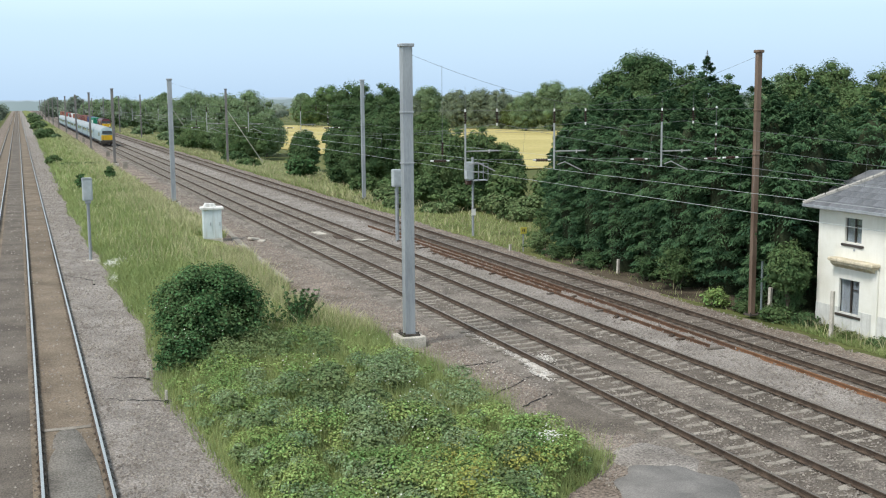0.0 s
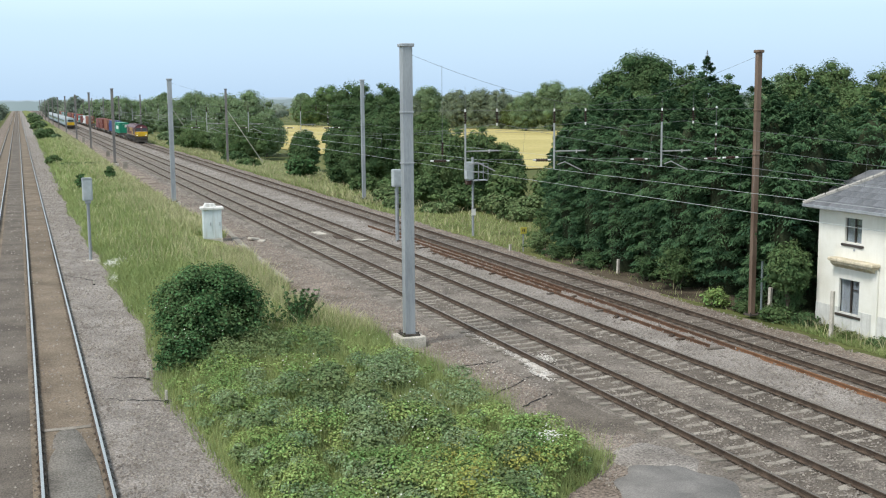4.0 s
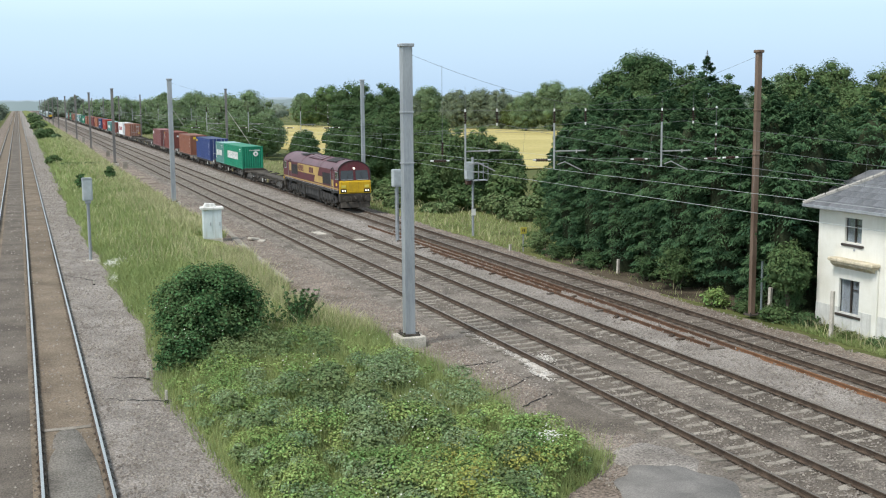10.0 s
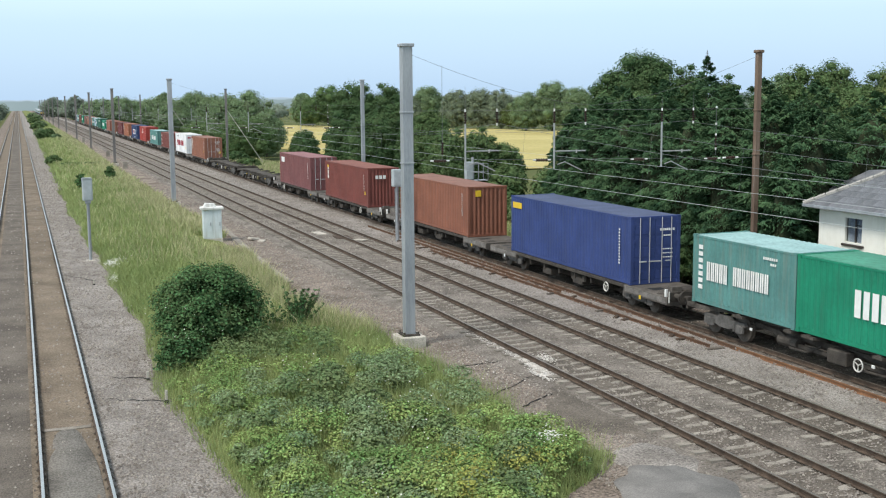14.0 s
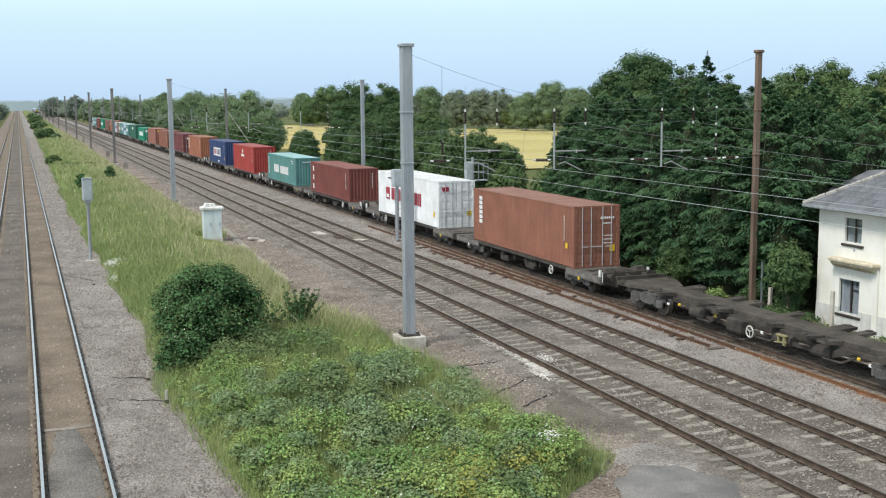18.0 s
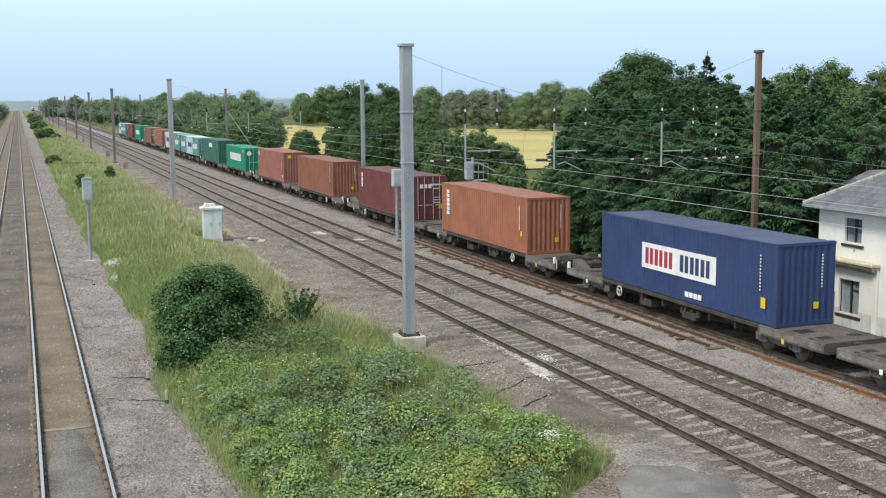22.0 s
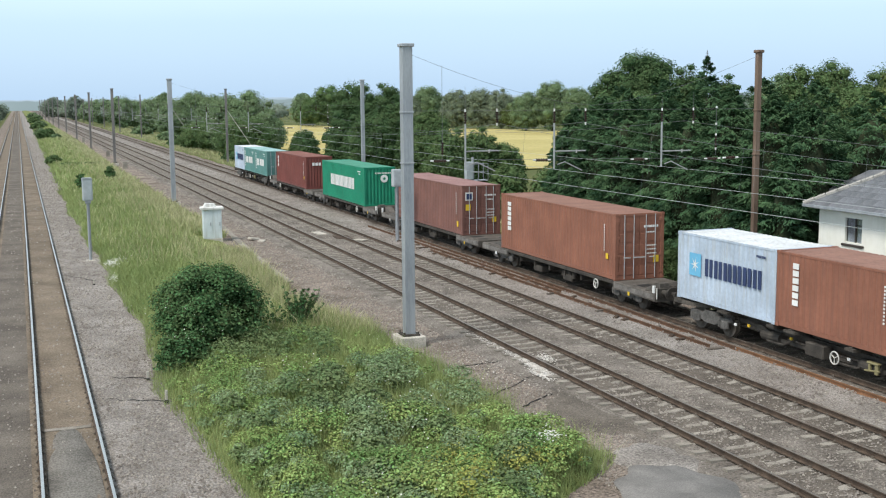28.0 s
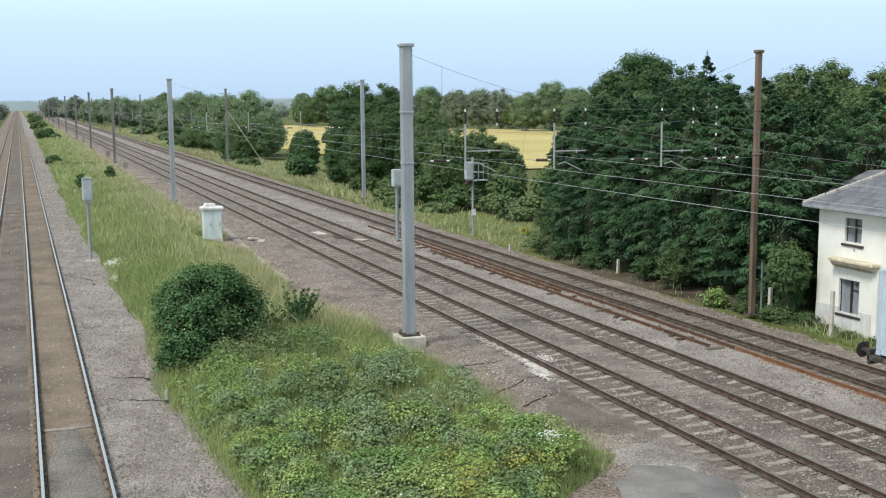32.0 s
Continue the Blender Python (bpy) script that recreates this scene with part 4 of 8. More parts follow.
# ---- the white cottage ----
def window(parent, x, y0, y1, z0, z1):
    """A sash window in a wall that faces -X: reveal, frame, glazing bars, pane, curtains and sill."""
    w = part("window", Shape().box(x - 0.01, y0 - 0.07, z0 - 0.06, x + 0.06, y0, z1 + 0.06, 0.008).box(x - 0.01, y1, z0 - 0.06, x + 0.06, y1 + 0.07, z1 + 0.06, 0.008)
             .box(x - 0.01, y0, z1, x + 0.06, y1, z1 + 0.06, 0.008).box(x - 0.01, y0, z0 - 0.06, x + 0.06, y1, z0, 0.008), M_FRAMEDARK, parent)
    m = (y0 + y1) / 2
    part("mullion", Shape().box(x, m - 0.035, z0, x + 0.05, m + 0.035, z1, 0.006), M_FRAMEDARK, w)
    part("glazing_bar", Shape().box(x + 0.01, y0, z0 + (z1 - z0) * 0.7, x + 0.045, m - 0.035, z0 + (z1 - z0) * 0.7 + 0.03), M_FRAMEDARK, w)
    part("sill", Shape().box(x - 0.16, y0 - 0.14, z0 - 0.16, x + 0.05, y1 + 0.14, z0 - 0.06, 0.015), M_FRAMEDARK, w)
    for a, b in ((y0, m - 0.035), (m + 0.035, y1)):
        s = Shape()
        n = 10
        s.add([(x + 0.07 + 0.015 * math.sin(i * 2.1 + a * 5), a + (b - a) * i / n, z) for i in range(n + 1) for z in (z0, z1)], [(2 * i, 2 * i + 1, 2 * i + 3, 2 * i + 2) for i in range(n)])
        part("curtain", s, M_CURTAIN, w, "pale net curtain")
        p = part("pane", Shape().box(x + 0.02, a, z0, x + 0.028, b, z1), M_PANE, w, "clear window pane")
        p.visible_shadow = False


M_PANE = bpy.data.materials.new("window_pane")
M_PANE.use_nodes = True
_n, _l = M_PANE.node_tree.nodes, M_PANE.node_tree.links
_t, _g, _m = _n.new("ShaderNodeBsdfTransparent"), _n.new("ShaderNodeBsdfGlossy"), _n.new("ShaderNodeMixShader")
_t.inputs[0].default_value, _g.inputs["Roughness"].default_value, _m.inputs[0].default_value = (0.75, 0.79, 0.82, 1), 0.04, 0.12
_l.new(_t.outputs[0], _m.inputs[1])
_l.new(_g.outputs[0], _m.inputs[2])
_l.new(_m.outputs[0], _n["Material Output"].inputs[0])

HX, HY0, HY1, HZ, EAVE = 30.0, 22.0, 36.45, -0.75, 4.28
house = thing("house", 0, 0, 0, 0, "white rendered two-storey cottage with a hipped slate roof", "house")
OPEN = [(33.99, 34.93, 3.13, 4.08), (34.0, 35.14, 0.33, 1.66), (29.0, 30.0, 3.13, 4.08), (28.9, 30.1, 0.34, 1.65)]


def wall_x(x, y0, y1, z0, z1, thick, holes):
    """A wall that faces -X, in blocks round its openings."""
    s = Shape()
    cuts = sorted({y0, y1, *[h[0] for h in holes], *[h[1] for h in holes]})
    for a, b in zip(cuts[:-1], cuts[1:]):
        col = [z0]
        for h in sorted([h for h in holes if h[0] <= a and h[1] >= b], key=lambda h: h[2]):
            col += [h[2], h[3]]
        col.append(z1)
        for c, d in zip(col[0::2], col[1::2]):
            if d - c > 1e-4:
                s.box(x, a, c, x + thick, b, d)
    return s


part("wall", wall_x(HX, HY0, HY1, 0.5, EAVE + 0.1, 0.3, [(a, b, max(c, 0.5), d) for a, b, c, d in OPEN]).mesh("wall", M_RENDER, weld=True), None, house)
part("plinth", wall_x(HX - 0.012, HY0, HY1 + 0.012, HZ, 0.5, 0.312, [(a, b, c, 0.5) for a, b, c, d in OPEN if c < 0.5]).mesh("plinth", M_RENDER_LOW, weld=True), None, house, "grey weathered render at the wall foot")
part("wall", Shape().box(HX + 0.3, HY1 - 0.3, HZ, HX + 8.7, HY1, EAVE + 0.1), M_RENDER, house)
part("wall", Shape().box(HX + 0.3, HY0, HZ, HX + 8.7, HY0 + 0.3, EAVE + 0.1), M_RENDER, house)
part("wall", Shape().box(HX + 8.7, HY0, HZ, HX + 9, HY1, EAVE + 0.1), M_RENDER, house)
part("floor", Shape().box(HX + 0.3, HY0 + 0.3, 2.2, HX + 8.7, HY1 - 0.3, 2.4), M_TIMBER, house)
for o in OPEN:
    window(house, HX + 0.1, *o)
# bracketed hood over the lower window
hood = part("window_hood", Shape().box(HX - 0.42, 32.9, 2.36, HX, 35.4, 2.5, 0.03).box(HX - 0.34, 32.98, 2.26, HX, 35.32, 2.36, 0.02), M_STUCCO, house, "buff moulded stone hood on small brackets")
for i in range(9):
    y = 33.08 + 0.265 * i
    part("bracket", Shape().extrude([(HX - 0.3, 2.26), (HX, 2.26), (HX, 2.08), (HX - 0.08, 2.1), (HX - 0.24, 2.2)], y, y + 0.12), M_STUCCO, hood)
part("pilaster", Shape().box(HX - 0.1, 32.95, -0.6, HX, 33.2, 2.26, 0.02), M_RENDER, house)
# gutter, soffit, roof
part("soffit", Shape().box(HX - 0.4, HY0 - 0.4, EAVE + 0.1, HX + 9.4, HY1 + 0.4, EAVE + 0.16), M_WHITE, house)
part("gutter", Shape().extrude([(HX - 0.52, EAVE + 0.1), (HX - 0.4, EAVE + 0.06), (HX - 0.34, EAVE + 0.1), (HX - 0.34, EAVE + 0.2), (HX - 0.52, EAVE + 0.2)], HY0 - 0.45, HY1 + 0.45), M_GALV, house)
part("gutter", Shape().extrude([(HY1 + 0.4, EAVE + 0.08), (HY1 + 0.52, EAVE + 0.1), (HY1 + 0.52, EAVE + 0.2), (HY1 + 0.4, EAVE + 0.2)], HX - 0.45, HX + 9.4, axis="X"), M_GALV, house)
ex0, ex1, ey0, ey1, ez = HX - 0.45, HX + 9.45, HY0 - 0.45, HY1 + 0.45, EAVE + 0.17
cx, rz = (ex0 + ex1) / 2, EAVE + 0.17 + 2.95
ry0, ry1 = ey0 + 5.0, ey1 - 5.0
roof = part("roof", Shape().add([(ex0, ey0, ez), (ex1, ey0, ez), (ex1, ey1, ez), (ex0, ey1, ez), (cx, ry0, rz), (cx, ry1, rz)],
                                [(0, 4, 5, 3), (3, 5, 2), (2, 5, 4, 1), (1, 4, 0), (0, 3, 2, 1)]), M_SLATE, house, "grey slate hipped roof")
# slate courses on the slope that faces the tracks
sl = (rz - ez) / (cx - ex0)
SLATE_ME = Shape().box(0.0, 0.006, 0.0, 0.42, 0.314, 0.016).mesh("slate", M_SLATE)
tilt = math.degrees(math.atan(sl))
for r in range(10):
    x = ex0 + 0.34 * r - 0.02
    y = ey1 - 0.02 - (x - ex0) * 1.0
    n = 0
    while y > 27.6 + (x - ex0) * 0.2 and n < 29:
        y -= 0.32
        o = part("slate", SLATE_ME, None, roof)
        o.matrix_basis = pose(x, y + (0.16 if r % 2 else 0) - 0.16, ez + sl * (x - ex0) + 0.012, 0, -tilt + 1.2, 0)
        n += 1
for a, b in (((ex0, ey1, ez + 0.05), (cx, ry1, rz + 0.05)), ((cx, ry0, rz + 0.05), (cx, ry1, rz + 0.05)), ((ex0, ey0, ez + 0.05), (cx, ry0, rz + 0.05))):
    a, b = Vector(a), Vector(b)
    n = int((b - a).length / 0.45)
    for i in range(n):
        part("ridge_tile", Shape().tube(a.lerp(b, i / n), a.lerp(b, (i + 0.94) / n), 0.085, 7, 0.1), M_RIDGE, roof)
# lower wing behind
part("wall", Shape().box(HX + 2.3, HY1, HZ, HX + 9, HY1 + 2.4, EAVE + 0.1), M_RENDER, house)
part("roof", Shape().add([(HX + 1.9, HY1 - 0.5, EAVE + 0.2), (HX + 9.4, HY1 - 0.5, EAVE + 0.2), (HX + 9.4, HY1 + 2.85, EAVE + 0.2), (HX + 1.9, HY1 + 2.85, EAVE + 0.2), (HX + 4.1, HY1 - 0.4, EAVE + 1.34), (HX + 8.0, HY1 - 0.4, EAVE + 1.34), (HX + 4.1, HY1 + 1.9, EAVE + 1.34), (HX + 8.0, HY1 + 1.9, EAVE + 1.34)],
                         [(0, 4, 6, 3), (3, 6, 7, 2), (2, 7, 5, 1), (1, 5, 4, 0), (4, 5, 7, 6), (0, 3, 2, 1)]), M_SLATE, house, "grey slate roof of the rear wing")
solo("wall_vent", Shape().tube((HX - 0.03, 34.35, 2.86), (HX + 0.02, 34.35, 2.86), 0.045, 8), M_GALV, "small round vent in the white wall", "vent")


# ---- trees ----
def conifer(x, y, h, r, seed, n=25000, base=1.3):
    return tree("conifer", x, y, -0.9, h + 0.9, r, M_CONIFER, n, 0.175 if n > 15000 else 0.2, "cone", "tall dark green conifer in a dense hedge", base=base, k=int(n / 75), seed=seed, category="conifer", group="conifer hedge")


# front rank: from the grass strip to the cottage
for i, (x, y, h, r) in enumerate([(30.9, 60.2, 7.4, 1.5), (30.1, 57.8, 8.3, 1.7), (30.3, 55.0, 8.8, 2.0), (30.2, 52.0, 9.0, 2.0), (30.5, 49.2, 9.2, 2.0), (30.6, 46.6, 9.0, 2.0), (31.0, 44.0, 9.2, 2.0), (31.5, 41.6, 8.9, 1.9), (32.0, 39.5, 8.4, 1.8)]):
    conifer(x, y, h, r, i)
conifer(29.8, 38.4, 6.2, 1.3, 11, 12000, 2.2)
# second rank
for i, (x, y, h, r) in enumerate([(33.6, 61.5, 8.8, 1.9), (33.4, 58.5, 9.5, 2.3), (33.8, 54.5, 9.8, 2.3), (34.2, 50.5, 9.9, 2.3), (34.8, 46.8, 9.7, 2.3), (35.4, 43.5, 9.5, 2.2), (36.2, 40.6, 9.0, 2.1)]):
    conifer(x, y, h, r, 20 + i, 9000, 4.5)
for i, (x, y, h, r, m, n, nm) in enumerate([(44.0, 74, 13.5, 3.3, M_LEAF_DARK, 26000, "broad round-topped dark green tree behind the conifers"), (41.6, 74, 12.1, 2.2, M_LEAF_DARK, 13000, "dense dark green tree behind the conifers"), (46.1, 71, 12.2, 2.0, M_LEAF_DARK, 11000, "dense dark green tree behind the conifers"),
                                            (38.7, 66, 10.4, 2.6, M_LEAF, 10000, "mid-green tree behind the conifer hedge"), (45.9, 66, 11.3, 1.5, M_LEAF_DARK, 8000, "dark green tree behind the conifers")]):
    tree("broadleaf_tree", x, y, -0.9, h, r, m, n, 0.16, label=nm, k=46, seed=1 + i, base=5.0)
# spruce with a thin pointed top
sp = thing("spruce", 44.4, 66, -0.9, 0, "slender dark spruce with a thin pointed top", "conifer")
s = Shape().tube((0, 0, 0), (0, 0, 12.9), 0.14, 6, 0.015)
for i in range(7):
    z, w = 12.0 + 0.13 * i, 0.3 * (1 - i / 8)
    for a in range(4):
        s.tube((0, 0, z), (w * math.cos(a * 1.57 + i), w * math.sin(a * 1.57 + i), z - 0.03), 0.025, 4, 0.01)
part("trunk", s, M_BARK, sp)
part("crown", fast_mesh("crown", *conifer_arrays(1.25, 12.5, 4.0, 90, 8000, 0.2, np.random.default_rng(6))[0], M_CONIFER), None, sp)
for i, (x, y, h, r, m, nm) in enumerate([(48.4, 64, 11.3, 1.9, M_LEAF_PALE, "pale green feathery tree behind the cottage"), (46.9, 60, 10.7, 1.5, M_LEAF, "mid-green tree behind the cottage"), (51.9, 66, 12.2, 2.3, M_LEAF, "full green tree behind the cottage"), (54.9, 66, 12.6, 2.5, M_LEAF, "full green tree behind the cottage"), (58.0, 64, 12.2, 2.6, M_LEAF, "full green tree behind the cottage"),
                                         (49.5, 58, 10.6, 2.6, M_LEAF, "full green tree behind the cottage"), (44.5, 55, 9.6, 2.8, M_LEAF_DARK, "dark green tree behind the cottage"), (40.6, 49, 8.8, 2.6, M_LEAF_DARK, "dark green tree beside the conifers")]):
    tree("broadleaf_tree", x, y, -0.9, h, r, m, 11000, 0.16, label=nm, k=40, seed=14 + i, base=4.5 if y > 57 else 2.0)
for i, (x, y, h, r) in enumerate([(46.8, 51.0, 11.3, 1.5), (44.6, 49.5, 10.2, 1.3), (43.0, 44.5, 8.6, 1.5)]):
    tree("poplar", x, y, -0.9, h, r, M_POPLAR, 8500, 0.14, label="olive-green feathery tree behind the cottage roof", k=46, seed=7 + i, base=1.0)
patch("hedge_floor", 30.6, 49.0, 2.5, 12.5, -0.41, M_SHADED_EARTH, "bare brown earth under the conifers with their shade in its colour", "ground", 17, 0.06)
# lighter sapling and undergrowth beside the brown mast
tree("sapling", 29.1, 37.1, -0.5, 3.5, 1.0, M_LEAF, 4200, 0.11, label="light green sapling beside the brown mast", k=30, seed=9, base=1.2)
tree("sapling", 29.5, 37.5, -0.6, 1.9, 0.7, M_LEAF_DARK, 2600, 0.1, label="dark green sapling beside the cottage garden", k=20, seed=10, base=0.3)


def shrub(name, x, y, z, h, rx, mat, count, leaf, label, seed, k=16, group="", ry=None, share=0.34):
    rng = np.random.default_rng(seed)
    t = thing(name, x, y, z, 0, label, "bush", group)
    ry = ry or rx
    cl = [(0, 0, h * 0.36, min(rx, ry) * 0.62, h * 0.4), (0, 0, h * 0.6, min(rx, ry) * 0.5, h * 0.34)]
    for i in range(k):
        zz = 1 - 1.15 * (i + rng.random()) / k
        a = i * 2.39996 + rng.uniform(-0.6, 0.6)
        q = math.sqrt(max(0.0, 1 - zz * zz)) * rng.uniform(0.82, 1.05)
        r = min(rx, h) * share * rng.uniform(0.6, 1.3)
        cl.append((math.cos(a) * q * (rx - r), math.sin(a) * q * (ry - r), max(h * 0.34 + zz * (h * 0.66 - r * 0.7), r * 0.4), r, r * 0.72))
    st = Shape()
    for c in cl[2:8]:
        st.tube((0, 0, -0.05), (c[0] * 0.8, c[1] * 0.8, c[2]), 0.035, 5, 0.012)
    part("stems", st, M_BARK, t)
    v, f = crown_arrays(cl, count, leaf, rng, lift=0.8, core=0.4 if y < 70 else 0.6, shell=0.2 if y < 70 else 0.5, stray=0.14 if y < 70 else 0.06)
    part("foliage", fast_mesh("foliage", v, f, mat), None, t)
    return t


# undergrowth along the foot of the conifers
rng = random.Random(11)
for i, (x, y, h, r, m) in enumerate([(28.9, 57.5, 1.2, 1.2, M_LEAF_DARK), (28.9, 53.4, 1.2, 1.1, M_LEAF_DARK), (29.2, 45.6, 2.5, 1.3, M_LEAF), (29.3, 48.6, 1.6, 1.0, M_LEAF_DARK), (30.3, 62.3, 2.8, 1.5, M_LEAF),
                                     (28.9, 39.6, 0.7, 0.75, M_LEAF), (28.8, 37.4, 0.95, 0.9, M_LEAF), (28.5, 41.2, 1.1, 0.8, M_BRAMBLE), (29.6, 40.2, 1.2, 0.9, M_LEAF_DARK), (29.4, 36.3, 0.8, 0.8, M_LEAF_DARK), (29.5, 35.0, 0.5, 0.5, M_POPLAR), (29.3, 33.6, 0.5, 0.6, M_POPLAR), (29.4, 32.2, 0.55, 0.7, M_LEAF), (29.4, 30.6, 0.6, 0.8, M_LEAF), (28.9, 60.2, 1.5, 1.1, M_BRAMBLE_DARK)]):
    shrub("undergrowth_bush", x, y, -0.6, h, r, m, int(1900 * r), 0.07 if y < 37 else 0.1, "low green bramble and undergrowth beside the track", 40 + i, 12, "undergrowth")

# hedgerow trees beyond the freight track, near to far
DARK, MID, PALE = "dense dark green tree beside the field", "mid-green hedgerow tree on the lineside", "green hedgerow tree beside the tracks"
for i, (x, y, h, r, m, nm) in enumerate([(37.6, 129, 12.4, 3.5, M_LEAF_DARK, DARK), (40.8, 126, 11.9, 2.7, M_LEAF_DARK, DARK), (36.0, 117, 8.4, 3.4, M_LEAF_DARK, "spreading dark green tree on the lineside"), (33.6, 121, 7.6, 2.0, M_LEAF_DARK, DARK), (39.1, 118, 9.6, 2.2, M_LEAF_DARK, DARK),
                                         (39.6, 108, 9.0, 2.4, M_LEAF, MID), (39.2, 112, 8.0, 2.2, M_LEAF_DARK, MID), (38.0, 98, 7.1, 2.6, M_LEAF, MID), (41.4, 100, 7.0, 2.4, M_LEAF, MID), (44.0, 100, 5.6, 2.4, M_LEAF, MID), (36.4, 150, 5.9, 1.8, M_LEAF_DARK, "small bushy tree before the yellow field"), (65.7, 248, 2.6, 1.1, M_LEAF_DARK, "small round tree at the edge of the field"),
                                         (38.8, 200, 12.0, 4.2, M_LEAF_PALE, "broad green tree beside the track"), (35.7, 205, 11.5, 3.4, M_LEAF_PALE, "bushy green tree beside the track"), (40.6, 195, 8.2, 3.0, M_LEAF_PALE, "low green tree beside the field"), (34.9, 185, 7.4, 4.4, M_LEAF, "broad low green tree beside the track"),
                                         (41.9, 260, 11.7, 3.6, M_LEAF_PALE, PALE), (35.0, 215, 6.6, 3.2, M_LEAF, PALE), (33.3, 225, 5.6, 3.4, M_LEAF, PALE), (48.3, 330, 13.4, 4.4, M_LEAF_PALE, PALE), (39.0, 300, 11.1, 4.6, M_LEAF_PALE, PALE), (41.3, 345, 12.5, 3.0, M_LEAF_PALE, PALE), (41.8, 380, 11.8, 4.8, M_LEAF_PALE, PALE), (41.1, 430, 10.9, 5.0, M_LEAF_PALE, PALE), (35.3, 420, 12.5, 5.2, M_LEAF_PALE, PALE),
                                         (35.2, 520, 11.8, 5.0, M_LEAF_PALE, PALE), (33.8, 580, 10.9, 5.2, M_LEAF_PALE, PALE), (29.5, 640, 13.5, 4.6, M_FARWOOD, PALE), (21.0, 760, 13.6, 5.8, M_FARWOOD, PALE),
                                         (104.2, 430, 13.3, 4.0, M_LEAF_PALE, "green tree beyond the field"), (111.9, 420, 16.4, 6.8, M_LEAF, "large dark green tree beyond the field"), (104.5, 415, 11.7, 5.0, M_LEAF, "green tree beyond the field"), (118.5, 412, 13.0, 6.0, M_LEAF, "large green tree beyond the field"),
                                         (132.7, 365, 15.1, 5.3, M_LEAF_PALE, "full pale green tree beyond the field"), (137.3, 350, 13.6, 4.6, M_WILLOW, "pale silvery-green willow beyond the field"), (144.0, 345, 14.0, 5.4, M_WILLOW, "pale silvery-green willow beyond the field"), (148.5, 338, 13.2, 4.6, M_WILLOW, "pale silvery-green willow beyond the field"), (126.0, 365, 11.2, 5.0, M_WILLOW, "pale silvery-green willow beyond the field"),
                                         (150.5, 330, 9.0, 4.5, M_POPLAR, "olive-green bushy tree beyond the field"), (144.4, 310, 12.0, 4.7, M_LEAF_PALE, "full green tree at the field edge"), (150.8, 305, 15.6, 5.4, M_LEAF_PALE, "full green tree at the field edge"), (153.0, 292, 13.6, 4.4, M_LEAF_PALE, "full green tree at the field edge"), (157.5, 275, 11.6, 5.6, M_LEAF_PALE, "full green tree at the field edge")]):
    big = y < 150
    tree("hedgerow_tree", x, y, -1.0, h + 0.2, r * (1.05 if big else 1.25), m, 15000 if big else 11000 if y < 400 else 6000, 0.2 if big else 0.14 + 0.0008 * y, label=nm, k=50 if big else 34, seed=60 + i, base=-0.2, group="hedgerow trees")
for i, (x, y, h, r, m) in enumerate([(32.3, 135, 3.0, 2.3, M_BUSH), (34.0, 141, 2.6, 2.0, M_BUSH), (33.0, 110, 2.0, 2.0, M_LEAF), (34.6, 104, 2.4, 2.2, M_LEAF), (31.6, 98, 1.8, 1.8, M_BRAMBLE_DARK), (34.2, 95, 2.8, 2.2, M_LEAF), (30.4, 92, 1.2, 1.4, M_BRAMBLE_DARK), (36.0, 90, 2.2, 2.2, M_LEAF), (39.5, 84, 1.5, 2.2, M_BRAMBLE_DARK), (37.0, 81, 0.9, 1.8, M_BRAMBLE_DARK), (41.5, 82, 1.8, 2.4, M_BRAMBLE_DARK), (33.0, 88, 0.9, 2.0, M_BRAMBLE_DARK), (38.0, 87, 1.5, 2.2, M_BRAMBLE_DARK), (45.5, 80, 1.7, 2.4, M_BRAMBLE_DARK), (41.0, 92, 3.6, 2.4, M_LEAF), (44.5, 90, 3.4, 2.6, M_LEAF), (47.0, 84, 2.6, 2.6, M_LEAF),
                                     (30.5, 160, 1.4, 2.2, M_LEAF), (31.5, 175, 1.8, 2.4, M_LEAF_DARK), (31.0, 240, 1.8, 2.6, M_LEAF), (33.5, 275, 2.6, 3.0, M_LEAF_PALE), (33.0, 330, 2.8, 3.6, M_LEAF_PALE)]):
    shrub("lineside_bush", x, y, -0.95, h + 0.3, r, m, 1900, 0.2 + 0.0011 * y, "rounded green lineside bush in long grass", 90 + i, 18, "lineside bushes")

# far woods and hedges, joined
rng = np.random.default_rng(15)
cl = []
for i in range(300):
    y = rng.uniform(430, 1250)
    x = rng.uniform(0.14, 0.95) * y + 30
    h = rng.uniform(6, 13) * (1.0 if y < 1200 else 1.35)
    cl.append((x, y, h * 0.42 - 1, rng.uniform(5, 10), h * 0.55))
for i in range(130):
    y = rng.uniform(330, 1300)
    cl.append((-12 - rng.random() ** 2 * 0.5 * y * 0.4, y, 2.5, rng.uniform(3, 9), rng.uniform(4, 7)))
for i in range(60):
    cl.append((26 + rng.uniform(0, 12), rng.uniform(720, 1300), 3.5, rng.uniform(4, 9), rng.uniform(5, 8)))
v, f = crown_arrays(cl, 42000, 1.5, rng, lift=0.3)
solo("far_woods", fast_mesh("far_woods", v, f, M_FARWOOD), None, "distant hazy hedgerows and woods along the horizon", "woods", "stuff")
